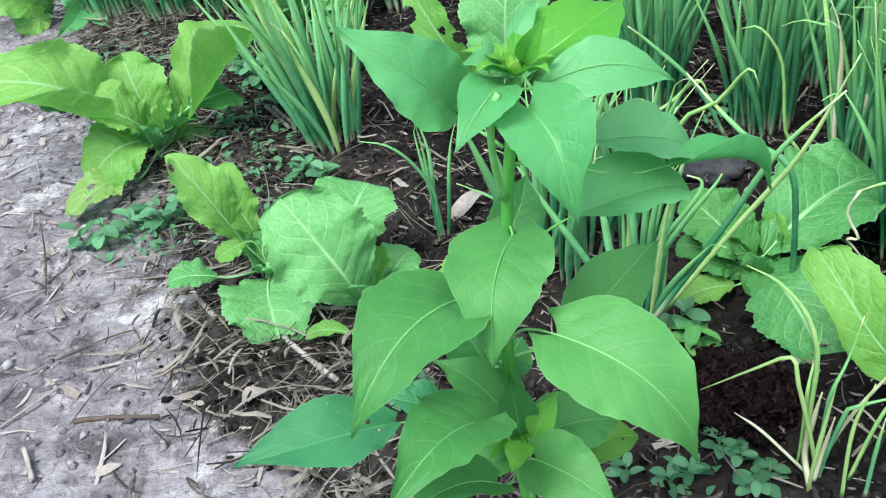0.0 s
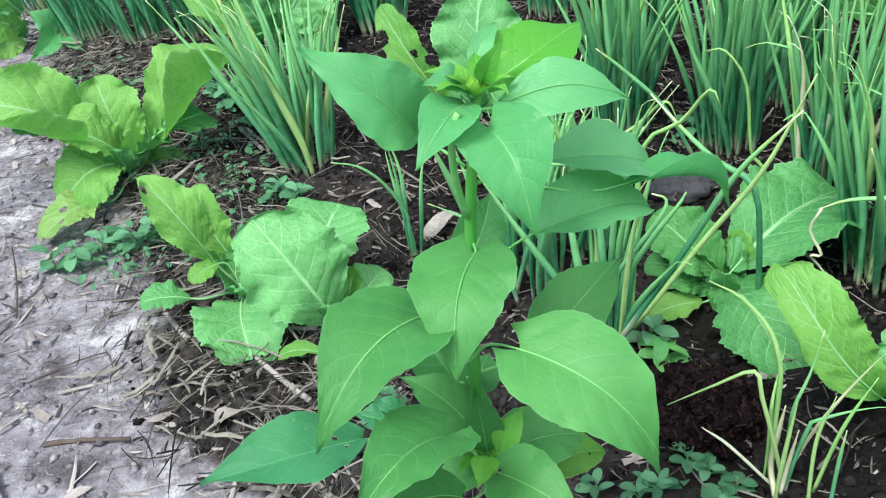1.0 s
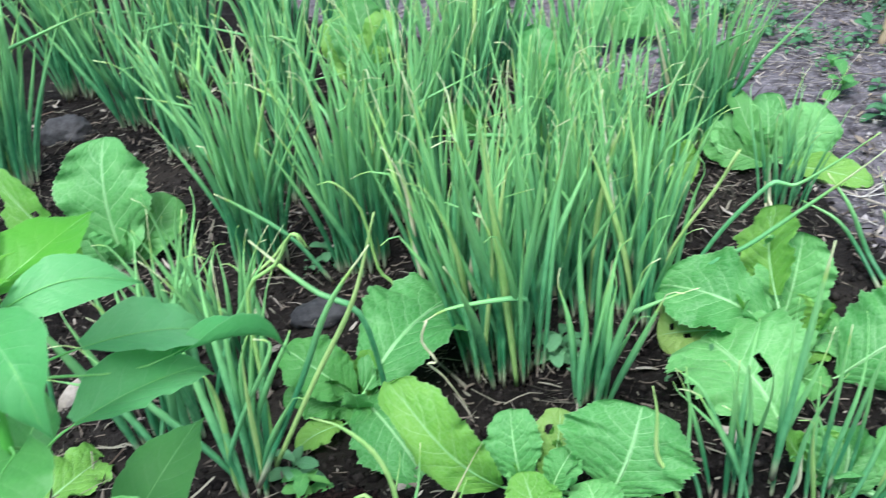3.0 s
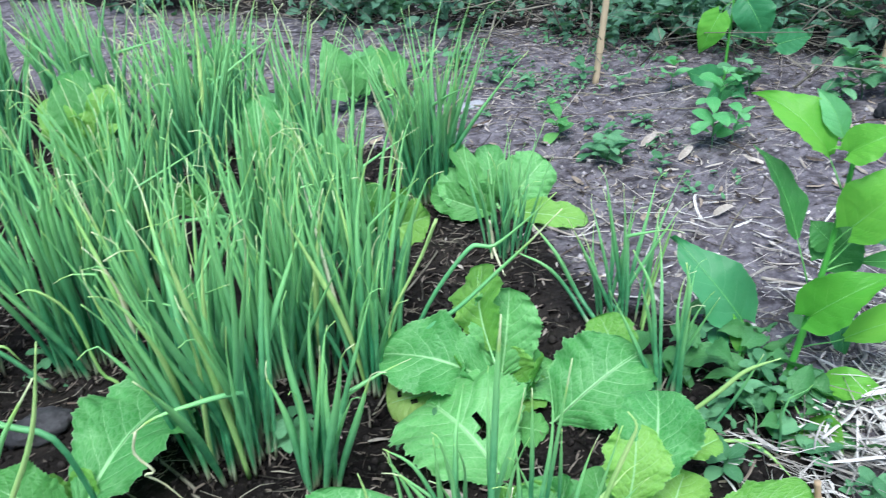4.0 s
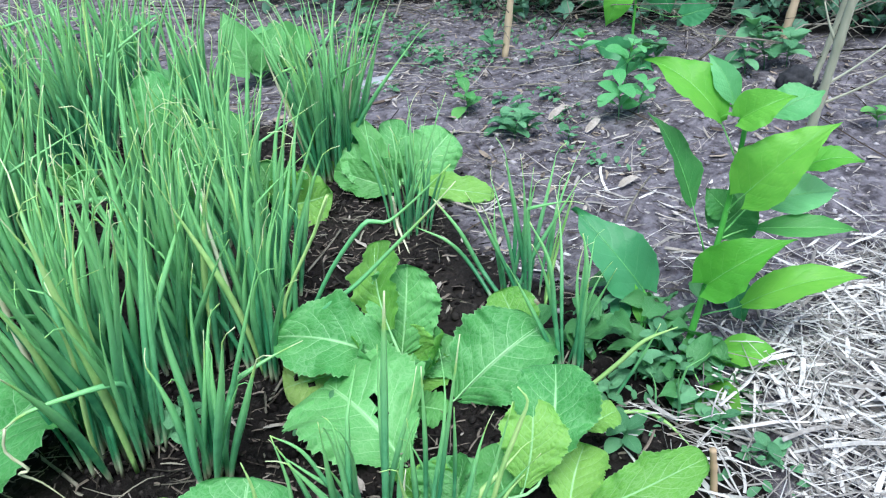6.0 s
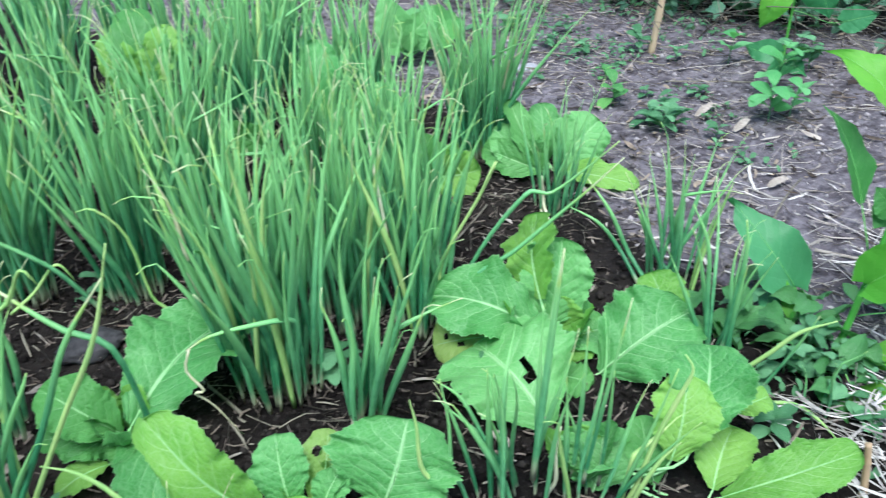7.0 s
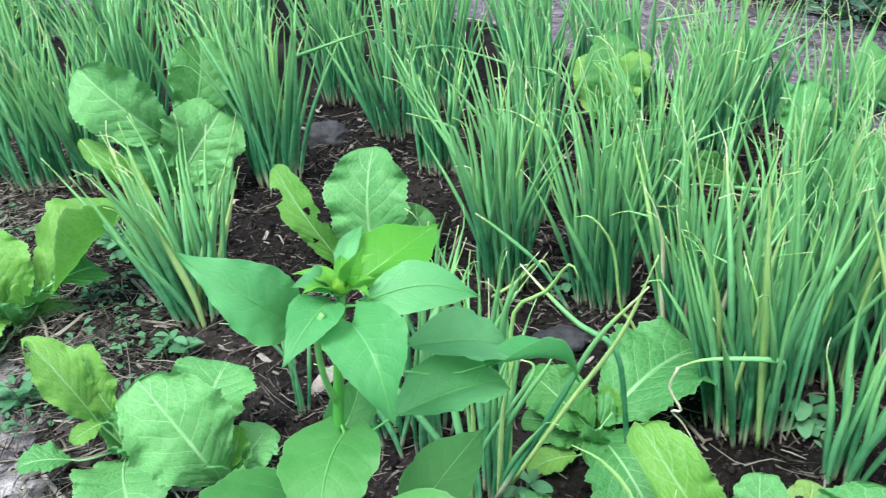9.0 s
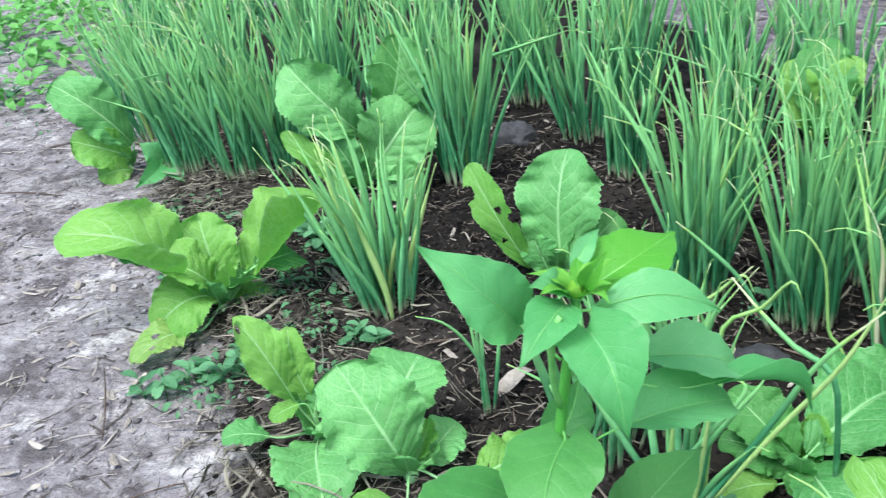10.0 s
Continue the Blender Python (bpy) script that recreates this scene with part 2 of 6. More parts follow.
MUSTOLD = leafy("mustard_old_leaf", (0.14, 0.30, 0.05), (0.26, 0.40, 0.10), (0.42, 0.50, 0.25), side=7, slant=0.36, ribs=0.6, mid=0.05, pucker=0.50, glow=0.35, yellow=0.42, net=0.22)
SCRAP = plain("dead_leaf", (0.16, 0.135, 0.11), (0.38, 0.34, 0.30), 0.8, 30, bump=0.4, depth=0.001, island=0.2)
WEED = leafy("weed_leaf", (0.042, 0.150, 0.058), (0.135, 0.320, 0.150), (0.17, 0.33, 0.19), side=5, slant=0.3, rough=0.6, glow=0.25, spread=0.9, ribs=0.3)
LUSH = leafy("lush_weed_leaf", (0.06, 0.24, 0.06), (0.15, 0.40, 0.09), (0.25, 0.46, 0.18), side=5, slant=0.3, glow=0.35, spread=0.9)
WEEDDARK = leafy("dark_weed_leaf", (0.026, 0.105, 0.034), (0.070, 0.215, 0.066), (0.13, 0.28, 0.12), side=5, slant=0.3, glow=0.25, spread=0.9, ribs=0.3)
# Greens kept dark: the shade at the back of the plot is in this colour.
UNDER = leafy("shaded_undergrowth_leaf", (0.024, 0.075, 0.048), (0.085, 0.18, 0.115), (0.10, 0.24, 0.13), side=5, slant=0.3, glow=0.2, spread=0.9)
RIB = plain("leaf_rib", (0.13, 0.40, 0.09), (0.24, 0.52, 0.16), 0.45, 60, bump=0.2, depth=0.0006)
RIBPALE = plain("mustard_rib", (0.22, 0.52, 0.18), (0.38, 0.64, 0.31), 0.4, 60, bump=0.2, depth=0.0006)
STALK = plain("green_stalk", (0.06, 0.26, 0.035), (0.13, 0.40, 0.07), 0.5, 40, (1, 1, 0.2), 0.4, 0.001)
BUD = plain("bud_leaf", (0.16, 0.42, 0.04), (0.30, 0.55, 0.08), 0.5, 50, bump=0.3, depth=0.001)
ONION = onion_skin()
DRYLEAF = plain("dry_onion_leaf", (0.40, 0.40, 0.22), (0.64, 0.65, 0.46), 0.6, 40, (1, 1, 0.2), 0.4, 0.001)
YELLOW = plain("yellowing_onion_leaf", (0.20, 0.42, 0.11), (0.40, 0.56, 0.20), 0.5, 25, (1, 1, 0.4), 0.3, 0.001)
SOIL = earth()
STRAW = plain("straw", (0.19, 0.174, 0.158), (0.51, 0.487, 0.458), 0.75, 20, bump=0.3, depth=0.001, island=0.7)
LITTER = plain("dry_litter", (0.018, 0.016, 0.012), (0.215, 0.197, 0.155), 0.85, 25, bump=0.4, depth=0.001, island=0.9)
CHIP = plain("bark_chip", (0.005, 0.004, 0.003), (0.155, 0.128, 0.106), 0.85, 25, bump=0.4, depth=0.001, island=1.0, gloss=0.12)
PATHBIT = plain("path_litter", (0.055, 0.045, 0.040), (0.34, 0.305, 0.27), 0.85, 25, bump=0.4, depth=0.001, island=0.9)
DIRT = plain("dry_dirt_clod", (0.085, 0.075, 0.080), (0.33, 0.305, 0.315), 0.95, 60, bump=0.8, depth=0.003, island=0.6, gloss=0.08)
DEADBIT = plain("brown_leaf_bit", (0.030, 0.022, 0.018), (0.26, 0.21, 0.16), 0.85, 25, bump=0.4, depth=0.001, island=1.0)
BARK = plain("dark_twig", (0.035, 0.025, 0.02), (0.12, 0.09, 0.07), 0.9, 40, bump=0.6, depth=0.002, island=0.5)
CLOD = plain("soil_crumb", (0.005, 0.004, 0.004), (0.030, 0.026, 0.024), 0.95, 60, bump=0.9, depth=0.004, island=0.5, gloss=0.08)
MANURE = plain("dark_compost", (0.002, 0.0015, 0.0015), (0.011, 0.007, 0.007), 0.95, 70, bump=1.0, depth=0.006, gloss=0.03)
STONE = plain("grey_stone", (0.02, 0.02, 0.023), (0.075, 0.073, 0.078), 0.8, 25, bump=0.5, depth=0.003)
PALE = plain("pale_stone", (0.17, 0.175, 0.19), (0.29, 0.295, 0.31), 0.7, 20, bump=0.4, depth=0.002)
BAMBOO = plain("bamboo_cane", (0.30, 0.21, 0.12), (0.50, 0.395, 0.26), 0.55, 14, (1, 1, 0.15), 0.4, 0.001)
CANE = plain("pale_cane", (0.24, 0.245, 0.17), (0.42, 0.42, 0.32), 0.6, 14, (1, 1, 0.2), 0.4, 0.001)


# ---- builders ----
UP = Vector((0, 0, 1))


def link(name, verts, faces, uvs, material, parent=None, label="", smoothed=True):
    """One mesh object from corners and faces; uvs go corner by corner."""
    me = bpy.data.meshes.new(name)
    me.from_pydata(verts, [], faces)
    if uvs is not None:
        layer = me.uv_layers.new(name="UVMap")
        idx = np.empty(len(me.loops), int)
        me.loops.foreach_get("vertex_index", idx)
        layer.data.foreach_set("uv", np.asarray(uvs, float)[idx].ravel())
    me.polygons.foreach_set("use_smooth", [smoothed] * len(me.polygons))
    me.materials.append(material)
    ob = new(name, me)
    if parent:
        ob.parent = parent
    if label:
        tagged(ob, label)
    return ob


def thing(name, at, label, category, group="", kind=""):
    ob = new(name)
    ob.location = at
    ob.empty_display_size = 0.02
    return tagged(ob, label, category, group, kind)


def bezier(points, n):
    """n + 1 points on the smooth curve of the given corner points."""
    pts = [Vector(p) for p in points]
    out = []
    for i in range(n + 1):
        row, k = pts, i / n
        while len(row) > 1:
            row = [a.lerp(b, k) for a, b in zip(row, row[1:])]
        out.append(row[0])
    return out


def tube_data(path, radii, sides=6, flat=1.0):
    """Corners, faces and uvs of a tapering tube along a path."""
    verts, faces, uvs = [], [], []
    n = len(path)
    side = None
    for i, p in enumerate(path):
        d = (path[min(i + 1, n - 1)] - path[max(i - 1, 0)]).normalized()
        if side is None:
            side = d.orthogonal().normalized()
        side = (side - d * side.dot(d)).normalized()
        other = d.cross(side)
        for k in range(sides):
            a = 2 * math.pi * k / sides
            verts.append(p + side * math.cos(a) * radii[i] + other * math.sin(a) * radii[i] * flat)
            uvs.append((i / (n - 1), k / sides))
    for i in range(n - 1):
        for k in range(sides):
            k2 = (k + 1) % sides
            faces.append((i * sides + k, i * sides + k2, (i + 1) * sides + k2, (i + 1) * sides + k))
    faces.append(tuple(range(sides))[::-1])
    faces.append(tuple((n - 1) * sides + k for k in range(sides)))
    return verts, faces, uvs


def tube(name, path, radii, material, parent=None, label="", sides=6, flat=1.0, origin=None):
    o = Vector(origin if origin is not None else (parent.location if parent and parent.type == "EMPTY" else (0, 0, 0)))
    v, f, u = tube_data([Vector(p) - o for p in path], radii, sides, flat)
    return link(name, v, f, u, material, parent, label)


# Half-width of a blade along its length, edge teeth, side veins, puckers, fold and waves
SUN = dict(outline=(0.30, 0.80, 0.97, 1.0, 0.96, 0.87, 0.74, 0.57, 0.37, 0.16, 0.0), heart=0.20, nu=34, nv=14, teeth=0.020, lobe=0.09, side=6.0, slant=0.30, pucker=0.018, wave=0.30, cup=0.26, rib=0.0011, sink=0.95, ruffle=0.11)
YOUNG = dict(SUN, outline=(0.18, 0.52, 0.80, 0.96, 1.0, 0.97, 0.87, 0.70, 0.47, 0.20, 0.0), heart=0.04, cup=0.26)
MUS = dict(outline=(0.16, 0.36, 0.60, 0.78, 0.90, 0.98, 1.0, 0.98, 0.88, 0.66, 0.0), heart=0.0, nu=60, nv=20, teeth=0.048, lobe=0.20, side=7.0, slant=0.36, pucker=0.022, wave=0.26, cup=0.26, rib=0.0019, sink=0.45, ruffle=0.22)
OVAL = dict(outline=(0.12, 0.34, 0.58, 0.78, 0.92, 1.0, 1.0, 0.94, 0.80, 0.55, 0.0), heart=0.0, nu=8, nv=4, teeth=0.0, lobe=0.0, side=5.0, slant=0.3, pucker=0.0, wave=0.02, cup=0.15, rib=0.0008, sink=0.5, ruffle=0.03)


def half_width(outline, u):
    """The outline at u, smooth between its eleven stations; the blunt end closes like a circle."""
    x = min(u, 0.99999) * 10
    i, f = int(x), x % 1
    p0, p1, p2, p3 = (outline[max(0, min(10, i + k))] for k in (-1, 0, 1, 2))
    if i == 9:
        return p1 * ((1 - f) if p1 < 0.4 else math.sqrt(max(0.0, 1 - f * f)))
    return p1 + 0.5 * f * (p2 - p0 + f * (2 * p0 - 5 * p1 + 4 * p2 - p3 + f * (3 * (p1 - p2) + p3 - p0)))


def blade_data(base, tip, width, normal, kind, arch, rng, holes=(), curl=0.0):
    base, tip = Vector(base), Vector(tip)
    axis = tip - base
    length = axis.length
    n = Vector(normal)
    n = (n - axis * (n.dot(axis) / axis.length_squared)).normalized()
    s = axis.cross(n).normalized()
    ph, ph2, sway = rng.uniform(0, 6), rng.uniform(0, 6), rng.uniform(-0.06, 0.06)
    nz = Vector((rng.uniform(0, 50), rng.uniform(0, 50), rng.uniform(0, 50)))
    nu, nv = kind["nu"], kind["nv"]
    fall, fold, turn = rng.uniform(0.0, 0.12), kind["cup"] * rng.uniform(0.3, 1.6), rng.uniform(-0.35, 0.35)
    line, verts, uvs, faces, rows = [], [], [], [], []
    for i in range(nu + 1):
        k = i / nu
        u = 0.5 * k + 0.5 * (0.5 - 0.5 * math.cos(math.pi * k))
        rows.append(u)
        c = base + axis * u + n * (length * arch * 4 * u * (1 - u) - length * arch * 0.8 * u ** 3) + s * (length * sway * math.sin(math.pi * u))
        line.append(c)
        w = max(0.0002, half_width(kind["outline"], u) * width / 2)
        tw = turn * u * u
        sx, sn = s * math.cos(tw) + n * math.sin(tw), n * math.cos(tw) - s * math.sin(tw)
        edge = []
        for k in (0, 1):
            lob = noise.noise(Vector((u * 5.5, 7.3 * k, ph * 9))) + 0.5 * noise.noise(Vector((u * 13, 3.1 * k, ph2 * 9)))
            edge.append(1 + kind["lobe"] * lob + kind["teeth"] * (rng.uniform(-0.5, 0.5) + (i % 2) * 1.0 - 0.5))
        for j in range(nv + 1):
            v = 2 * j / nv - 1
            e = abs(v)
            x = w * v * (1 + (edge[v > 0] - 1) * e ** 4)
            swell = abs(math.cos(math.pi * (kind["side"] * (u - 0.74 * kind["slant"] * (e + 0.35 * e * e)) + 0.5 * (v > 0)))) ** 0.7 - 0.6
            lift = fold * w * e ** 1.4 + kind["ruffle"] * width * e ** 2.5 * (noise.noise(Vector((u * 5, 2.0 * (v > 0), ph * 5))) + 0.4 * noise.noise(Vector((u * 13, 4.0 * (v > 0), ph2 * 5)))) * min(1, 4 * u)
            lift += kind["pucker"] * width * swell * min(1.0, 3 * e) * min(1.0, 4 * (1 - u))
            if curl * v > 0:
                over = max(0.0, (e - 0.4) / 0.6) ** 2 * abs(curl) * math.sin(math.pi * min(1.0, u * 1.1)) ** 0.7
                lift += over * w * 1.1
                x *= 1 - 0.75 * over
            q = c + sx * x - axis * (kind["heart"] * width / length * e ** 1.5 * max(0.0, 1 - 2.6 * u) ** 2)
            lift += kind["wave"] * width * 0.5 * noise.noise(q * 11 + nz) * (0.3 + e) + kind["pucker"] * width * 0.5 * noise.noise(q * 34 + nz)
            lift -= 0.02 * width * max(0, 1 - e * 5) + fall * length * u ** 4
            verts.append(q + sn * lift)
            uvs.append((u, 0.5 + v / 2))
    for i in range(nu):
        for j in range(nv):
            uu, vv = (rows[i] + rows[i + 1]) / 2, (j + 0.5) / nv
            if any((uu - hu) ** 2 + ((vv - hv) * width / length) ** 2 < r * r for hu, hv, r in holes):
                continue
            k = i * (nv + 1) + j
            faces.append((k, k + 1, k + nv + 2, k + nv + 1))
    return verts, faces, uvs, line, n


LEAVES = [0]


def leaf(plant, base, tip, width, normal, kind=SUN, arch=0.1, material=None, rib=None, root=None, holes=(), label="", curl=0.0):
    """One leaf with its stalk and midrib; root: where the stalk leaves the plant."""
    LEAVES[0] += 1
    rng = random.Random(LEAVES[0] * 7 + 1)
    o = plant.location
    verts, faces, uvs, line, n = blade_data(base, tip, width, normal, kind, arch, rng, holes, curl)
    ob = link("leaf", [v - o for v in verts], faces, uvs, material, plant, label)
    r = kind["rib"] * (0.6 + width * 3)
    path = [p - n * (r * kind["sink"]) for p in line[: int(len(line) * 0.9)]]
    radii = [r * 0.72 * (1 - 0.85 * i / len(path)) for i in range(len(path))]
    if root is not None:
        root, b = Vector(root), path[0]
        d = (path[1] - path[0]).normalized() * (b - root).length * 0.4
        stalk = bezier([root, root.lerp(b, 0.4) + UP * (b - root).length * 0.05, b - d, b], 7)[:-1]
        path = stalk + path
        radii = [r * (1.75 - 0.09 * i) for i in range(len(stalk))] + radii
    tube("midrib", [p - o for p in path], radii, rib, ob, "", 5)
    return ob


def stem(plant, points, r0, r1, name="stem", material=None, n=14):
    path = bezier(points, n)
    return tube(name, path, [r0 + (r1 - r0) * i / n for i in range(n + 1)], material or STALK, plant, "", 8)


def onion_leaf_path(base, lean, length, bend, rng, kink):
    d = Vector((lean[0] * 0.72, lean[1] * 0.72, 1)).normalized()
    phase = rng.uniform(0, 1.5)
    a = rng.uniform(0, 2 * math.pi)
    sway = Vector((math.cos(a), math.sin(a), 0))
    out = Vector((lean[0], lean[1], 0))
    out = out.normalized() if out.length > 0.02 else sway
    curl = Vector((rng.uniform(-1, 1), rng.uniform(-1, 1), rng.uniform(-1.2, 0.2)))
    hook = rng.uniform(0.2, 0.75) if rng.random() < 0.65 else 0.0
    path, p, n = [], Vector(base), 20
    for i in range(n + 1):
        path.append(p.copy())
        k = i / n
        d = d + out * bend * (0.004 + 0.085 * k * k) + sway * (0.012 + 0.030 * bend) * math.sin(k * 5 + phase)
        if kink and abs(k - kink) < 0.5 / n:
            d = d + (out + curl * 0.5 - UP * 0.4) * rng.uniform(0.5, 1.1)
        if k > 0.87:
            d = d + curl * hook
        d.normalize()
        p = p + d * (length / n)
    return path


def onion_clump(x, y, count, height, radius, spread, lean=(0, 0), bend=1.0, seed=0, thick=0.0066, dry=0.007, label=""):
    rng = random.Random(900 + seed)
    z = ground_z(x, y) - 0.006
    ob = thing("green_onion_clump", (x, y, z), label or "clump of upright blue-green onion leaves with dried curling tips", "green onion", "green onions in the bed")
    count = round(count * 0.86)
    for i in range(count):
        a, rho = i * 2.39996 + rng.uniform(-0.4, 0.4), math.sqrt((i + 0.5) / count)
        c, s = math.cos(a), math.sin(a)
        foot = (radius * rho * c, radius * rho * s, 0)
        tilt = 0.78 * spread * rho * rng.uniform(0.5, 1.3)
        l = (c * tilt + lean[0] + rng.gauss(0, 0.085), s * tilt + lean[1] + rng.gauss(0, 0.085))
        if rng.random() < 0.13:
            l = (l[0] + rng.uniform(-0.4, 0.4), l[1] + rng.uniform(-0.3, 0.3))
        length = height * rng.uniform(0.66, 1.16) * (1 - 0.08 * rho)
        kink = rng.uniform(0.5, 0.9) if rng.random() < 0.07 else 0
        path = onion_leaf_path(foot, l, length, bend * rng.uniform(0.1, 0.9), rng, kink)
        r = thick * min(1.0, height / 0.38) * rng.uniform(0.62, 1.1)
        n = len(path)
        radii = [r * (0.55 + 0.62 * math.sin(math.pi * min(1, k / n * 1.05 + 0.05))) * (1 if k < n * 0.45 else max(0.27, 1 - ((k - n * 0.45) / (n * 0.52)) ** 1.5)) for k in range(n)]
        pick = rng.random()
        mat = DRYLEAF if pick < dry * 0.2 else YELLOW if pick < dry * 1.6 else ONION
        tube("leaf", path, radii, mat, ob, "", 6, 0.7, (0, 0, 0))
    return ob


def through_points(pts, n):
    """About n points on a smooth line that passes through all the given ones."""
    ends = [pts[0] * 2 - pts[1], *pts, pts[-1] * 2 - pts[-2]]
    out, each = [], max(3, n // (len(pts) - 1))
    for p0, p1, p2, p3 in zip(ends, ends[1:], ends[2:], ends[3:]):
        for i in range(each):
            f = i / each
            out.append(p1 + 0.5 * f * (p2 - p0 + f * (2 * p0 - 5 * p1 + 4 * p2 - p3 + f * (3 * (p1 - p2) + p3 - p0))))
    return out + [pts[-1]]


def onion_strand(ob, points, r, material, n=16, rooted=True):
    """A single long bent leaf of a clump, through given points; it rises from the clump's foot."""
    pts = [Vector(p) - ob.location for p in points]
    if rooted and pts[0].z > 0.06:
        foot = Vector((pts[0].x * 0.7, pts[0].y * 0.7, 0.0))
        pts = [foot, foot.lerp(pts[0], 0.5) + UP * pts[0].z * 0.1, *pts]
    path = through_points(pts, n)
    n = len(path) - 1
    return tube("leaf", path, [r * (1 if k < n * 0.5 else max(0.25, 1 - ((k - n * 0.5) / (n * 0.55)) ** 1.5)) for k in range(n + 1)], material, ob, "", 6, 0.8, (0, 0, 0))


def strips(name, places, material, label, category, rng_seed, length, width, thick, tilt, bends=0.3):
    """Loose flat strips (straw, litter, twigs) strewn on the ground as one heap."""
    rng = random.Random(rng_seed)
    verts, faces = [], []
    for x, y, lift in places:
        l = length[0] + (length[1] - length[0]) * rng.random() ** 2.2
        w = min(l * 0.45, width[0] + (width[1] - width[0]) * rng.random() ** 1.8)
        torn = (rng.uniform(0.1, 1.0), rng.uniform(0.1, 1.0))
        a = rng.uniform(0, 2 * math.pi)
        d, c = Vector((math.cos(a), math.sin(a), 0)), Vector((-math.sin(a), math.cos(a), 0))
        rise = rng.uniform(-tilt, tilt)
        k0 = len(verts)
        segs = 3
        bow = rng.uniform(-bends, bends)
        roll = rng.gauss(0, 0.35)
        c = c * math.cos(roll) + UP * math.sin(roll)
        for i in range(segs + 1):
            k = i / segs - 0.5
            px, py = x + d.x * k * l, y + d.y * k * l
            p = Vector((px, py, 0)) + Vector((c.x, c.y, 0)) * bow * l * (0.25 - k * k)
            p.z = ground_z(p.x, p.y) + lift + thick * 0.4 + abs(rise * l) * 0.5 + rise * l * k
            ww = w * (torn[0] if i == 0 else torn[1] if i == segs else rng.uniform(0.8, 1.1))
            verts += [p - c * ww * 0.5, p + c * ww * 0.5, p + UP * thick]
        for i in range(segs):
            q = k0 + i * 3
            faces += [(q, q + 3, q + 4, q + 1), (q + 1, q + 4, q + 5, q + 2), (q + 2, q + 5, q + 3, q)]
        faces += [(k0, k0 + 1, k0 + 2), (k0 + segs * 3, k0 + segs * 3 + 2, k0 + segs * 3 + 1)]
    ob = link(name, verts, faces, None, material, None, label, False)
    return tagged(ob, label, category, "", "stuff")


def lump(name, at, size, material, label, category, seed, rough=0.3, squash=0.6, sub=4):
    """An uneven lump half sunk into the soil."""
    bm = bmesh.new()
    bmesh.ops.create_icosphere(bm, subdivisions=sub, radius=1)
    off = Vector((seed * 3.1, seed * 1.7, 0))
    for v in bm.verts:
        d = v.co.normalized()
        k = 1 + rough * noise.noise(d * 1.6 + off) + rough * 0.6 * noise.noise(d * 4.5 + off) + rough * 0.35 * noise.noise(d * 11 + off) + rough * 0.3 * noise.noise(d * 24 + off)
        v.co = Vector((d.x * size[0], d.y * size[1], d.z * size[2] * squash)) * k
    me = bpy.data.meshes.new(name)
    bm.to_mesh(me)
    bm.free()
    me.polygons.foreach_set("use_smooth", [True] * len(me.polygons))
    me.materials.append(material)
    ob = new(name, me)
    ob.location = (at[0], at[1], ground_z(at[0], at[1]) + size[2] * squash * 0.35)
    return tagged(ob, label, category)


# ---- ground ----
def edge_left(y):
    """Where the bed meets the trodden path on its near long side."""
    return -0.02 - 0.62 * (y - 1.0) + 0.05 * math.sin(y * 5.1) + 1.2 * max(0.0, 1.08 - max(y, 0.5))


def edge_right(y):
    """Where the bed meets the far path; past the corner it runs back along the other side."""
    return 1.72 + 0.12 * (y - 1.0) + 0.06 * math.sin(y * 6.3 + 1) - 0.72 * max(0.0, y - 2.2)


def bed_amount(x, y):
    a = (x - edge_left(y)) / 0.16
    b = (edge_right(y) - x) / 0.16
    c = (4.6 + max(0.0, min(0.7, 0.5 - x)) - y) / 0.3
    return max(0.0, min(1.0, 0.5 + min(a, b, c)))


def ground_z(x, y):
    if x < -4 or x > 5.5 or y < -1.5 or y > 7.5:
        return 0.0
    b = bed_amount(x, y)
    p = Vector((x, y, 0))
    rough = 0.016 * noise.noise(p * 7) + 0.010 * noise.noise(p * 19) + 0.006 * noise.noise(p * 47)
    flat = 0.009 * noise.noise(p * 4) + 0.009 * noise.noise(p * 11) + 0.006 * noise.noise(p * 27) + 0.003 * noise.noise(p * 55)
    if x < edge_left(y) - 0.1:
        flat *= 0.65
    return flat * (1 - b) + rough * b + 0.010 * b


def painted_bank_shade(x, y):
    """Shade under the brush along the back of the plot, painted as dark soil."""
    d = (x - 2.05) * 0.832 + (y - 3.85) * 0.555 + 0.12 * noise.noise(Vector((x * 3, y * 3, 4)))
    return max(0.0, min(0.75, 0.2 + d / 0.35)) if x > 0.3 else 0.0


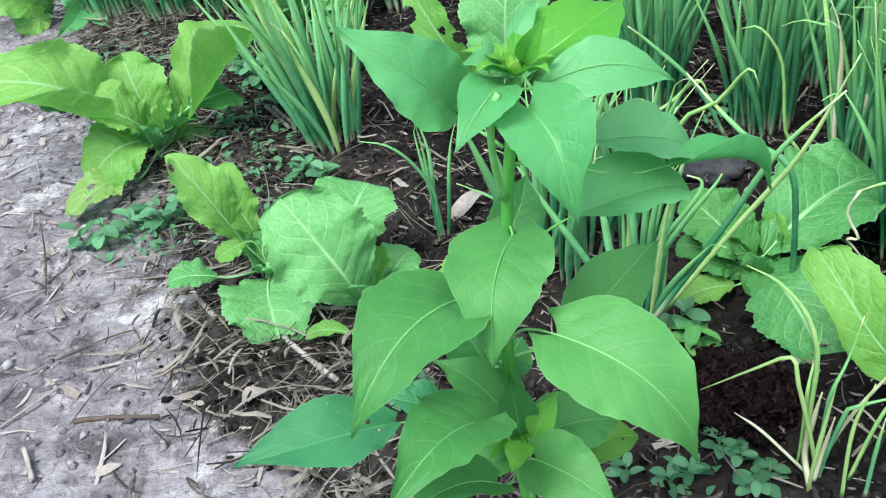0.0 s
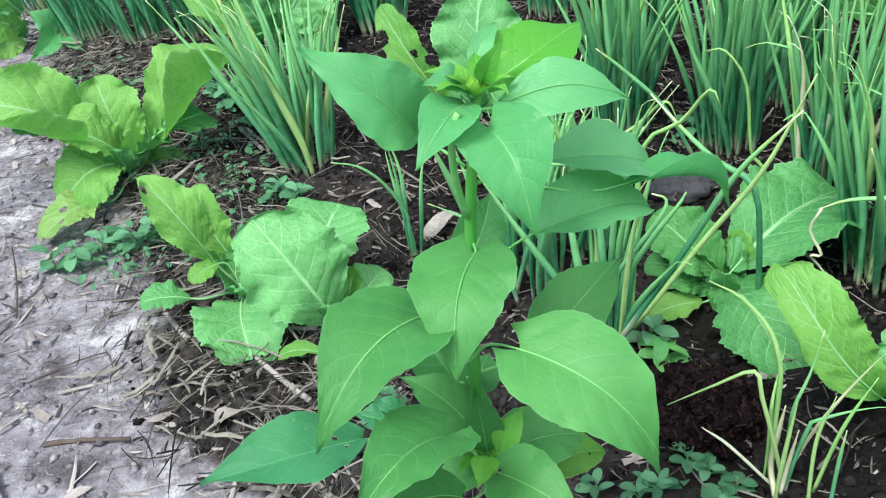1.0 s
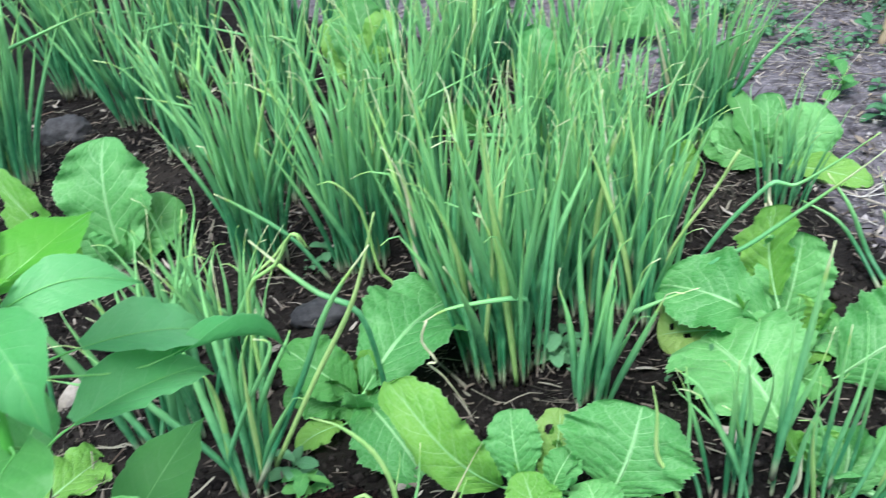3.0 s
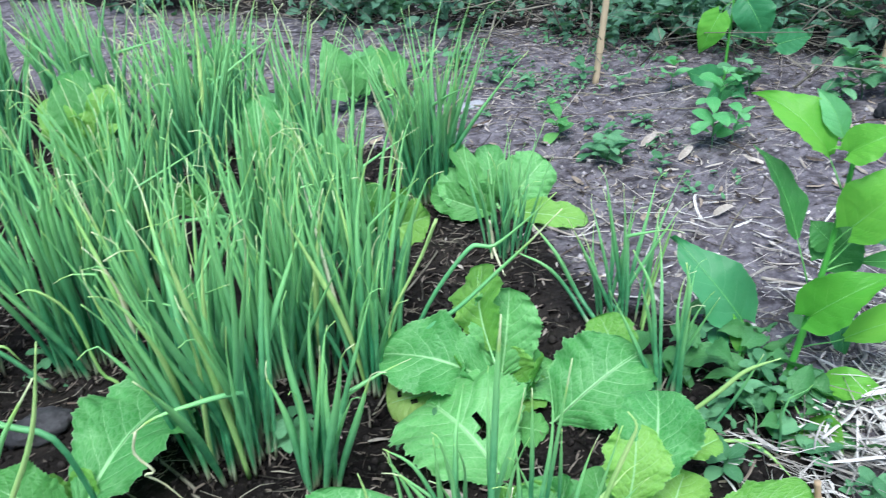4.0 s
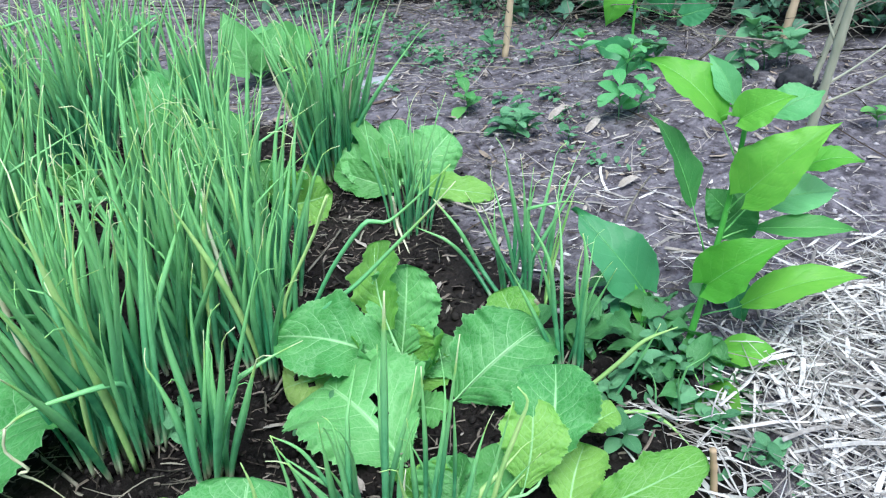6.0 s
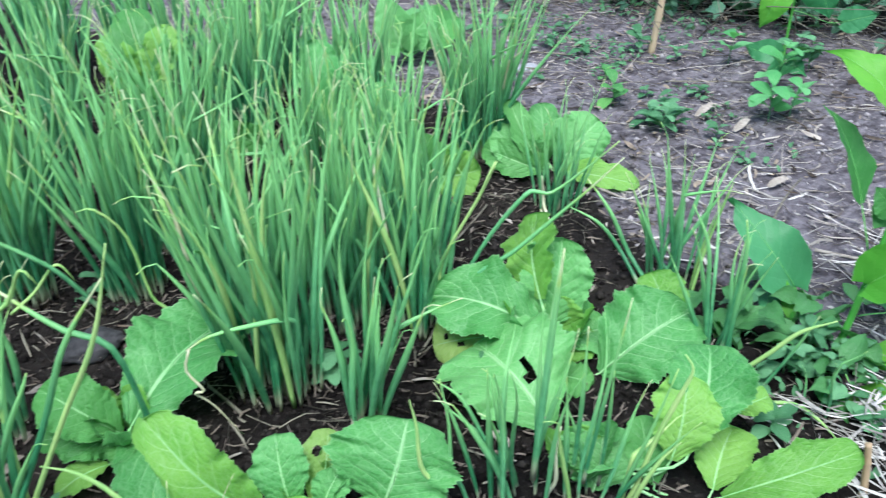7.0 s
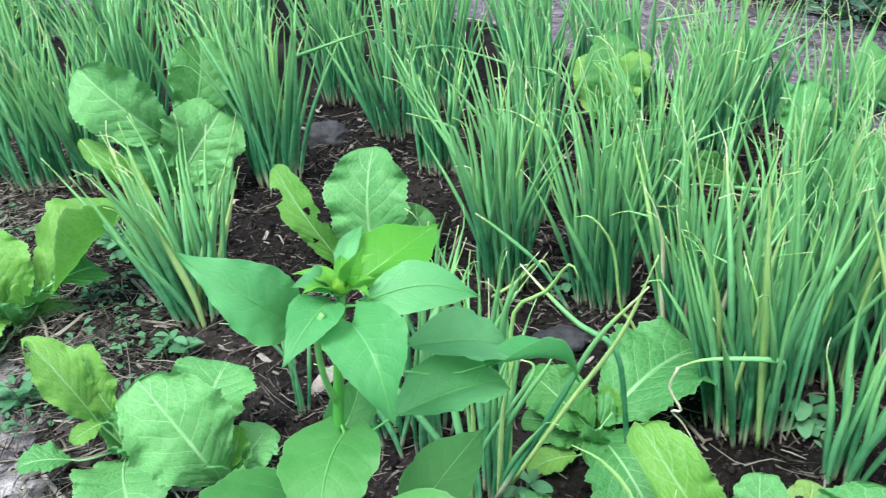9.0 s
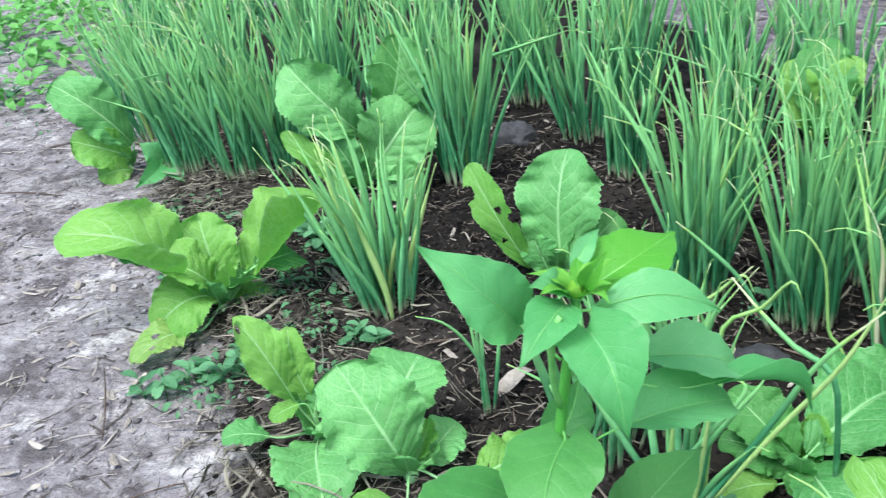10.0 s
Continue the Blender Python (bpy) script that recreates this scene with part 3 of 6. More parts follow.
def build_ground():
    def axis(lo, hi, step):
        near = list(np.arange(lo, hi + step / 2, step))
        far = [0.05 * 1.55 ** k for k in range(1, 26)]
        return np.array([lo - d for d in far[::-1]] + near + [hi + d for d in far])

    xs, ys = axis(-2.2, 3.8, 0.017), axis(0.3, 5.2, 0.017)
    verts = [(x, y, ground_z(x, y)) for y in ys for x in xs]
    w = len(xs)
    i = np.arange((len(ys) - 1) * w).reshape(len(ys) - 1, w)[:, :-1].ravel()
    faces = np.stack([i, i + 1, i + w + 1, i + w], 1).tolist()
    ob = link("ground", verts, faces, None, SOIL)
    # bed: humus of the bed, plus shade painted under the brush
    at = ob.data.attributes.new("bed", "FLOAT", "POINT")
    at.data.foreach_set("value", [max(bed_amount(v[0], v[1]), painted_bank_shade(v[0], v[1])) for v in verts])
    at = ob.data.attributes.new("crust", "FLOAT", "POINT")
    at.data.foreach_set("value", [max(0.0, min(1.0, 1.15 - (v[0] - edge_left(v[1])) / 0.6)) for v in verts])
    at = ob.data.attributes.new("lane", "FLOAT", "POINT")
    at.data.foreach_set("value", [max(0.0, min(1.0, 0.5 - (v[0] - (0.9 if v[1] < 0.6 else edge_left(v[1]) + 0.3)) / 0.5)) for v in verts])
    tagged(ob, "trodden grey dirt path and dark crumbly garden bed soil", "ground", "", "structure")


build_ground()


def bud(plant, at, size):
    """The closed growing tip: small lime bracts round a centre."""
    rng = random.Random(int(at[0] * 1000))
    for i in range(9):
        a, t = i * 2.4, 0.3 + 0.11 * i
        d = Vector((math.cos(a) * t, math.sin(a) * t, 1)).normalized()
        tip = Vector(at) + d * size * rng.uniform(1.3, 2.2)
        nrm = Vector((-math.cos(a), -math.sin(a), t))
        verts, faces, uvs, line, n = blade_data(at, tip, size * 0.9, nrm, OVAL, -0.1, rng)
        link("bract", [v - plant.location for v in verts], faces, uvs, BUD, plant)
    for i in range(7):
        a, k = i * 2.4 + 0.7, rng.uniform(0.025, 0.044)
        d = Vector((math.cos(a), math.sin(a), rng.uniform(0.3, 0.9))).normalized()
        b = Vector(at) + d * 0.005
        leaf(plant, b, b + d * k, k * 0.42, UP - d * 0.5, YOUNG, 0.12, SUNLIME, RIB, root=at)


def weed_leaf_mesh(material, kind=OVAL):
    rng = random.Random(5)
    verts, faces, uvs, line, n = blade_data((0, 0, 0), (1, 0, 0.05), 0.56, (0, 0, 1), kind, 0.10, rng)
    me = bpy.data.meshes.new("leaf")
    me.from_pydata(verts, [], faces)
    layer = me.uv_layers.new(name="UVMap")
    idx = np.empty(len(me.loops), int)
    me.loops.foreach_get("vertex_index", idx)
    layer.data.foreach_set("uv", np.asarray(uvs, float)[idx].ravel())
    me.polygons.foreach_set("use_smooth", [True] * len(me.polygons))
    me.materials.append(material)
    return me


WEEDLEAF, LUSHLEAF, BLUELEAF = weed_leaf_mesh(WEED), weed_leaf_mesh(LUSH), weed_leaf_mesh(SUNBLUE)
POINTED = weed_leaf_mesh(UNDER, dict(YOUNG, nu=10, nv=6, teeth=0.0, lobe=0.0))


def weed(x, y, height, leaves, seed, mesh=None, label="small green broad-leaved weed growing in the soil"):
    """A small broad-leaved weed: leaf pairs up a thin stem."""
    rng = random.Random(300 + seed)
    z = ground_z(x, y) - 0.004
    ob = thing("weed", (x, y, z), label, "weed", "weeds")
    lx, ly = rng.uniform(-0.3, 0.3), rng.uniform(-0.3, 0.3)
    top = Vector((lx * height, ly * height, height))
    tube("stem", bezier([(0, 0, 0), (0, 0, height * 0.5), top * 0.93], 5), [(0.0014 + height * 0.006) * (1 - 0.14 * i) for i in range(6)], WEED, ob, "", 5, 1.0, (0, 0, 0))
    for i in range(leaves):
        k = 0.25 + 0.75 * (i // 2 * 2 + 1) / (leaves + 1)
        a = (i % 2) * math.pi + (i // 2) * 1.4 + rng.uniform(-0.4, 0.4)
        lf = new("leaf", mesh or WEEDLEAF)
        lf.parent = ob
        size = min(0.075, height * rng.uniform(0.48, 0.72) * (1.1 - 0.4 * k) + 0.008)
        p = bezier([(0, 0, 0), (0, 0, height * 0.5), top], 10)[min(10, int(k * 10))]
        lf.matrix_local = Matrix.Translation(p) @ Euler((rng.uniform(-0.3, 0.3), rng.uniform(-0.6, 0.25), a)).to_matrix().to_4x4() @ Matrix.Diagonal((size, size, size, 1))


def heart(plant, count, size, seed):
    """The young inner leaves of a mustard rosette, upright round its crown."""
    rng = random.Random(700 + seed)
    o = Vector(plant.location)
    for i in range(count):
        a = i * 2.4 + rng.uniform(-0.3, 0.3)
        d = Vector((math.cos(a), math.sin(a), 0))
        b = o + d * 0.012 + UP * 0.02
        tip = b + (d * rng.uniform(0.35, 0.9) + UP * rng.uniform(0.8, 1.2)).normalized() * size * rng.uniform(0.7, 1.15)
        leaf(plant, b, tip, size * rng.uniform(0.5, 0.8), UP - d * 0.9, MUS, -0.08, MUSTLIME if i % 2 else MUSTARD, RIBPALE, root=o + UP * 0.02)

# ---- leafy plants ----

s1 = thing("sunflower", (0.405, 0.835, ground_z(0.405, 0.835)), "young sunflower with broad heart-shaped green leaves and closed bud", "sunflower", "sunflowers in the bed")
stem(s1, [(0.405, 0.835, -0.01), (0.381, 0.830, 0.232), (0.378, 0.829, 0.350), (0.397, 0.833, 0.490), (0.404, 0.835, 0.554), (0.414, 0.837, 0.612)], 0.0068, 0.0037)
bud(s1, (0.414, 0.837, 0.612), 0.009)
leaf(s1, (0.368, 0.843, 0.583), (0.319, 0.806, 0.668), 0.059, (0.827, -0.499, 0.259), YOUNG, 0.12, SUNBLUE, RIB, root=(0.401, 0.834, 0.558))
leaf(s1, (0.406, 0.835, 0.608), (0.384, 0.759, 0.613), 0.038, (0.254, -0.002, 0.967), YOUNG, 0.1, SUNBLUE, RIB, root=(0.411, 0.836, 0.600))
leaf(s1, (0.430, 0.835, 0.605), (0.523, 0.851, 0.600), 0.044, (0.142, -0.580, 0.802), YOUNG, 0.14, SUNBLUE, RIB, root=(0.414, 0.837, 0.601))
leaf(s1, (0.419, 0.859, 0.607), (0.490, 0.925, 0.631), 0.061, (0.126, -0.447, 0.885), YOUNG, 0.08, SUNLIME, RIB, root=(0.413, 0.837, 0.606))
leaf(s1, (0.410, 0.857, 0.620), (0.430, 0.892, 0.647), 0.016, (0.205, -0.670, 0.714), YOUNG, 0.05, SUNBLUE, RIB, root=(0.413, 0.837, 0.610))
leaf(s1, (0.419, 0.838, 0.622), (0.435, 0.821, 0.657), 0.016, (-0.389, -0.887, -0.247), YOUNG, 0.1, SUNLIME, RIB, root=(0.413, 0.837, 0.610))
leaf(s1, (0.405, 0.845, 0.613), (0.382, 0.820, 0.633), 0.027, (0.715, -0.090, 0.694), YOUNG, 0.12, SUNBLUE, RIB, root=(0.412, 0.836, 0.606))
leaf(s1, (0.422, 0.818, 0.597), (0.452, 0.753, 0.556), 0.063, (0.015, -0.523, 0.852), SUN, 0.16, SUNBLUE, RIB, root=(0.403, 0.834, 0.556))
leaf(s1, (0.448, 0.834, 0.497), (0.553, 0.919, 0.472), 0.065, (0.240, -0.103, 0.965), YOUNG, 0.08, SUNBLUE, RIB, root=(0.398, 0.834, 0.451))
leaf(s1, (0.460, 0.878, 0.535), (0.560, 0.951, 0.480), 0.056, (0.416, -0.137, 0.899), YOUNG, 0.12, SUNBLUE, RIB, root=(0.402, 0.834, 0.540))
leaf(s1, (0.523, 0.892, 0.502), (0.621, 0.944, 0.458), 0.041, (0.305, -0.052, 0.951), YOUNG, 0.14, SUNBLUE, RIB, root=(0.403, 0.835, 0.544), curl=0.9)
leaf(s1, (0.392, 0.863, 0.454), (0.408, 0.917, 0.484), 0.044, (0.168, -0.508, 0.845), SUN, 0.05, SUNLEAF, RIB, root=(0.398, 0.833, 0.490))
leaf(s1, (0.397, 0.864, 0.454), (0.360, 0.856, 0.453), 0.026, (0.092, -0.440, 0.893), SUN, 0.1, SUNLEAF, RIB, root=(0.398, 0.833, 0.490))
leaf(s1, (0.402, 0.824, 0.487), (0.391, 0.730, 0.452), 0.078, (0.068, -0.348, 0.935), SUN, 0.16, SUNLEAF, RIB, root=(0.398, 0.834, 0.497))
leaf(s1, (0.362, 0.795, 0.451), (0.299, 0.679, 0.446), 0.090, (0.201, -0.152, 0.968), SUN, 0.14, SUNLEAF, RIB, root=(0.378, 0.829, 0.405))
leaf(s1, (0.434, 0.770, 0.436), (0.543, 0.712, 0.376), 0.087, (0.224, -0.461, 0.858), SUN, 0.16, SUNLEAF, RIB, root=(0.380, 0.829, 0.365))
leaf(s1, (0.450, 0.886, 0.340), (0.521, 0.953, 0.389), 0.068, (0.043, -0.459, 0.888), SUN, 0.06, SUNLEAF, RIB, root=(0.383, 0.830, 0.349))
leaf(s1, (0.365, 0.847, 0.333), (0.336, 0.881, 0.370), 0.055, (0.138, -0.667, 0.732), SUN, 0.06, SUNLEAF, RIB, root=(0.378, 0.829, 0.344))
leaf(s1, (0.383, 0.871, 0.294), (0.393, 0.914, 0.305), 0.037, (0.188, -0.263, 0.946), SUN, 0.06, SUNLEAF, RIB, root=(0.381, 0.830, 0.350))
stem(s1, [(0.405, 0.799, 0.619), (0.396, 0.797, 0.605), (0.395, 0.797, 0.570), (0.399, 0.829, 0.518)], 0.0024, 0.0030, "petiole", RIB)

s1b = thing("sunflower", (0.425, 0.800, ground_z(0.425, 0.800)), "short sunflower seedling with lime-green bud and insect-holed broad leaves", "sunflower", "sunflowers in the bed")
stem(s1b, [(0.425, 0.800, -0.01), (0.393, 0.793, 0.230), (0.399, 0.794, 0.282)], 0.005, 0.0028)
bud(s1b, (0.399, 0.794, 0.282), 0.009)
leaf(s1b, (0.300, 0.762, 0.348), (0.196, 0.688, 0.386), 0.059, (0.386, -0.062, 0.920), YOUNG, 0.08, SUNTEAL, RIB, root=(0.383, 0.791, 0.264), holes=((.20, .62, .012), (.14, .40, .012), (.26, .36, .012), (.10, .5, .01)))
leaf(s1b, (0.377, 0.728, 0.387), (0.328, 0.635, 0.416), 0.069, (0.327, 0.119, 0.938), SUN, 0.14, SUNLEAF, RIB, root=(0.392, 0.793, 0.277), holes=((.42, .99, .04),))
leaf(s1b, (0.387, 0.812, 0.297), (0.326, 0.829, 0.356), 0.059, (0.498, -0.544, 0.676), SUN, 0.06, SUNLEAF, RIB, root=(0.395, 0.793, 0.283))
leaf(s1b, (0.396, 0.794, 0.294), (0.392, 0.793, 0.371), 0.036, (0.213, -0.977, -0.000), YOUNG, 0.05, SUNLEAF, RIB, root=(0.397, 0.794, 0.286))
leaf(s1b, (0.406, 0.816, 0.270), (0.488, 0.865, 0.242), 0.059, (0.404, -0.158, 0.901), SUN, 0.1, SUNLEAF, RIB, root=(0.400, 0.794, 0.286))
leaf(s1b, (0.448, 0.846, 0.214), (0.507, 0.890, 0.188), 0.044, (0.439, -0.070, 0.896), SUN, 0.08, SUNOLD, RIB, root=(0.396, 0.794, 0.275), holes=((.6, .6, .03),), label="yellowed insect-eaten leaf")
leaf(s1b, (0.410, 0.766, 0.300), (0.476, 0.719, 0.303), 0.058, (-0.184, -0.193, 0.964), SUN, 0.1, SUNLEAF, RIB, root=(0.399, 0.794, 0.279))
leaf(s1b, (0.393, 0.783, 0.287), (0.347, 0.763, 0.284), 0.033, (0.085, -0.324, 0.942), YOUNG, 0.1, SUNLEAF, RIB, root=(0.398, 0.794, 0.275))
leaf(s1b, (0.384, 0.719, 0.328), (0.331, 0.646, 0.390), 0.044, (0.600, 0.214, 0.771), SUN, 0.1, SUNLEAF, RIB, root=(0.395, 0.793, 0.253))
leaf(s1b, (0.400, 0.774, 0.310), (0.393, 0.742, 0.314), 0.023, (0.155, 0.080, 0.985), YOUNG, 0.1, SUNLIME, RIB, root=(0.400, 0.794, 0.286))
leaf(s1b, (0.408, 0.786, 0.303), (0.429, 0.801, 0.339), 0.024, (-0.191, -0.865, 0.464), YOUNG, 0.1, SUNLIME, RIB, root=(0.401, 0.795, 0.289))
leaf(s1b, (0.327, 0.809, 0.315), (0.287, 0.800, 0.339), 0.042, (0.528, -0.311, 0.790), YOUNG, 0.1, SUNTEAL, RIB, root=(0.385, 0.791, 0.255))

m1 = thing("mustard_plant", (-0.426, 1.786, ground_z(-0.426, 1.786)), "leafy mustard greens rosette with crinkled light-green toothed leaves", "mustard greens", "mustard greens in the bed")
tube("crown", [(-0.426, 1.786, -0.01), (-0.426, 1.786, 0.02), (-0.426, 1.786, 0.045)], [0.012, 0.014, 0.006], RIBPALE, m1)
heart(m1, 7, 0.11, 39)
leaf(m1, (-0.499, 1.770, 0.085), (-0.634, 1.658, 0.284), 0.173, (0.669, -0.348, 0.657), MUS, 0.22, MUSTLIME, RIBPALE, root=(-0.426, 1.786, 0.03), curl=-0.9)
leaf(m1, (-0.375, 1.818, 0.077), (-0.229, 1.993, 0.223), 0.182, (0.120, -0.509, 0.852), MUS, 0.16, MUSTLIME, RIBPALE, root=(-0.426, 1.786, 0.03), curl=0.9)
leaf(m1, (-0.426, 1.786, 0.065), (-0.459, 1.820, 0.230), 0.131, (0.413, -0.664, 0.623), MUS, 0.08, MUSTLIME, RIBPALE, root=(-0.426, 1.786, 0.03))
leaf(m1, (-0.426, 1.776, 0.076), (-0.504, 1.718, 0.190), 0.111, (0.659, -0.252, 0.709), MUS, 0.14, MUSTLIME, RIBPALE, root=(-0.426, 1.786, 0.03))
leaf(m1, (-0.426, 1.765, 0.064), (-0.506, 1.646, 0.069), 0.137, (0.436, -0.255, 0.863), MUS, 0.16, MUSTLIME, RIBPALE, root=(-0.426, 1.786, 0.03))
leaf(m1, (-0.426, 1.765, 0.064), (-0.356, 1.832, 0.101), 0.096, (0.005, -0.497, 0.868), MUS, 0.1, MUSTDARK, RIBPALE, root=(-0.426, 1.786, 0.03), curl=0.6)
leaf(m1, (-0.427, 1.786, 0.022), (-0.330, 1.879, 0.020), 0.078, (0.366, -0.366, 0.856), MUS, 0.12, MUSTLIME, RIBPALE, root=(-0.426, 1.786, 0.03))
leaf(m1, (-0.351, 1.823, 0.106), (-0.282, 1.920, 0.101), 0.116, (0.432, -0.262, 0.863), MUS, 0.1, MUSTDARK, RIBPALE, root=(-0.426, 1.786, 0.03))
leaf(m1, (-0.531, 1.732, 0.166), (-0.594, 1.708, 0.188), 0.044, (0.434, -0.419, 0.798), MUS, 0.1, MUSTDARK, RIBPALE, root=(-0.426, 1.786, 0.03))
leaf(m1, (-0.451, 1.690, 0.020), (-0.515, 1.562, 0.050), 0.093, (0.279, 0.086, 0.956), MUS, 0.1, MUSTOLD, RIBPALE, root=(-0.426, 1.786, 0.03), holes=((.35, .3, .05), (.6, .65, .05), (.75, .4, .04)), label="yellowed insect-eaten leaf")

m2 = thing("mustard_plant", (-0.065, 1.376, ground_z(-0.065, 1.376)), "small mustard greens plant with ragged light-green leaves at the path edge", "mustard greens", "mustard greens in the bed")
tube("crown", [(-0.065, 1.376, -0.01), (-0.065, 1.376, 0.02), (-0.065, 1.376, 0.045)], [0.012, 0.014, 0.006], RIBPALE, m2)
heart(m2, 5, 0.075, 53)
leaf(m2, (-0.096, 1.369, 0.095), (-0.153, 1.357, 0.262), 0.074, (0.811, -0.535, 0.236), MUS, 0.08, MUSTLIME, RIBPALE, root=(-0.065, 1.376, 0.03), holes=((.93, .3, .05),))
leaf(m2, (-0.076, 1.384, 0.098), (-0.101, 1.399, 0.217), 0.066, (0.341, -0.921, 0.187), MUS, 0.06, MUSTLIME, RIBPALE, root=(-0.065, 1.376, 0.03))
leaf(m2, (-0.065, 1.366, 0.023), (-0.005, 1.212, 0.020), 0.144, (0.050, -0.001, 0.999), MUS, 0.14, MUSTARD, RIBPALE, root=(-0.065, 1.376, 0.03))
leaf(m2, (-0.131, 1.321, 0.059), (-0.193, 1.287, 0.086), 0.052, (0.413, -0.025, 0.910), MUS, 0.1, MUSTARD, RIBPALE, root=(-0.065, 1.376, 0.03))
leaf(m2, (-0.086, 1.361, 0.097), (-0.122, 1.322, 0.097), 0.034, (0.338, -0.308, 0.889), MUS, 0.1, MUSTLIME, RIBPALE, root=(-0.065, 1.376, 0.03))
leaf(m2, (-0.068, 1.375, 0.072), (-0.060, 1.398, 0.110), 0.036, (0.299, -0.849, 0.436), MUS, 0.05, MUSTARD, RIBPALE, root=(-0.065, 1.376, 0.03))

m2b = thing("mustard_plant", (0.11, 1.30, ground_z(0.11, 1.30)), "mustard greens plant with broad crinkled leaves beside the sunflower", "mustard greens", "mustard greens in the bed")
tube("crown", [(0.11, 1.30, -0.01), (0.11, 1.30, 0.02), (0.11, 1.30, 0.045)], [0.012, 0.014, 0.006], RIBPALE, m2b)
heart(m2b, 5, 0.075, 63)
leaf(m2b, (0.114, 1.280, 0.035), (0.021, 1.301, 0.215), 0.153, (0.600, -0.699, 0.388), MUS, 0.1, MUSTARD, RIBPALE, root=(0.110, 1.300, 0.03))
leaf(m2b, (0.076, 1.323, 0.096), (0.110, 1.423, 0.167), 0.135, (0.108, -0.605, 0.789), MUS, 0.08, MUSTARD, RIBPALE, root=(0.110, 1.300, 0.03))
leaf(m2b, (0.121, 1.303, 0.027), (0.175, 1.376, 0.069), 0.075, (0.059, -0.526, 0.848), MUS, 0.1, MUSTARD, RIBPALE, root=(0.110, 1.300, 0.03))
leaf(m2b, (0.105, 1.225, 0.020), (0.031, 1.221, 0.027), 0.029, (0.097, -0.172, 0.980), MUS, 0.1, MUSTLIME, RIBPALE, root=(0.110, 1.300, 0.03))
leaf(m2b, (0.211, 1.289, 0.020), (0.299, 1.382, 0.020), 0.087, (0.265, -0.248, 0.932), MUS, 0.1, MUSTLIME, RIBPALE, root=(0.110, 1.300, 0.03))

m3 = thing("mustard_plant", (0.695, 1.345, ground_z(0.695, 1.345)), "mustard greens plant with large toothed leaves and pale midribs", "mustard greens", "mustard greens in the bed")
tube("crown", [(0.695, 1.345, -0.01), (0.695, 1.345, 0.02), (0.695, 1.345, 0.045)], [0.012, 0.014, 0.006], RIBPALE, m3)
heart(m3, 5, 0.075, 71)
leaf(m3, (0.704, 1.347, 0.055), (0.896, 1.492, 0.111), 0.173, (0.041, -0.411, 0.911), MUS, 0.1, MUSTARD, RIBPALE, root=(0.695, 1.345, 0.03), label="broad leaf with a pale branching midrib")
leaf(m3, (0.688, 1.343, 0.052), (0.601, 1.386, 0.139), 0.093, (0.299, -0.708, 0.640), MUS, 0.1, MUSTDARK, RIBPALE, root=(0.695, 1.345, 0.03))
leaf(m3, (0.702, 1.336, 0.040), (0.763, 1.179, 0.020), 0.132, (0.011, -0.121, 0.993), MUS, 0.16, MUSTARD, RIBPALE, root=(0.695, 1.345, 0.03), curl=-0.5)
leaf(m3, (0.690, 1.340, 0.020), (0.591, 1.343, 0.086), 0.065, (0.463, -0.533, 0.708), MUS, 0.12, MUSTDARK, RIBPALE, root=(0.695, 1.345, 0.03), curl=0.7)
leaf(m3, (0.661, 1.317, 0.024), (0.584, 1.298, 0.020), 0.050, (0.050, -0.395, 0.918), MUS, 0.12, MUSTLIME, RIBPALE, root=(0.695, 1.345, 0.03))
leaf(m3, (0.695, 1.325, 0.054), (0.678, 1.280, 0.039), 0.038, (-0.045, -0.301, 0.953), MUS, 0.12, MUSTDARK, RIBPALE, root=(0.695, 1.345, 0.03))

m4 = thing("mustard_plant", (0.905, 1.085, ground_z(0.905, 1.085)), "mustard greens with lime-green crinkled leaves, one yellowed and eaten", "mustard greens", "mustard greens in the bed")
tube("crown", [(0.905, 1.085, -0.01), (0.905, 1.085, 0.02), (0.905, 1.085, 0.045)], [0.012, 0.014, 0.006], RIBPALE, m4)
heart(m4, 5, 0.075, 81)
leaf(m4, (0.843, 1.094, 0.047), (0.729, 1.131, 0.214), 0.091, (0.003, -0.976, 0.217), MUS, 0.12, MUSTLIME, RIBPALE, root=(0.905, 1.085, 0.03), curl=-0.4)
leaf(m4, (0.868, 1.007, 0.020), (0.866, 1.058, 0.097), 0.071, (-0.219, -0.816, 0.535), MUS, 0.08, MUSTLIME, RIBPALE, root=(0.905, 1.085, 0.03))
leaf(m4, (0.949, 0.994, 0.020), (0.950, 1.052, 0.064), 0.074, (-0.261, -0.586, 0.767), MUS, 0.08, MUSTARD, RIBPALE, root=(0.905, 1.085, 0.03))
leaf(m4, (1.015, 0.980, 0.020), (1.045, 1.016, 0.038), 0.044, (-0.178, -0.313, 0.933), MUS, 0.08, MUSTLIME, RIBPALE, root=(0.905, 1.085, 0.03))
leaf(m4, (0.874, 1.090, 0.045), (0.874, 1.130, 0.142), 0.074, (-0.230, -0.898, 0.376), MUS, 0.06, MUSTARD, RIBPALE, root=(0.905, 1.085, 0.03))
leaf(m4, (0.905, 1.085, 0.040), (0.945, 1.130, 0.123), 0.067, (-0.344, -0.747, 0.569), MUS, 0.06, MUSTOLD, RIBPALE, root=(0.905, 1.085, 0.03), holes=((.55, .5, .06), (.72, .3, .07), (.4, .62, .03)), label="yellowed insect-eaten leaf")
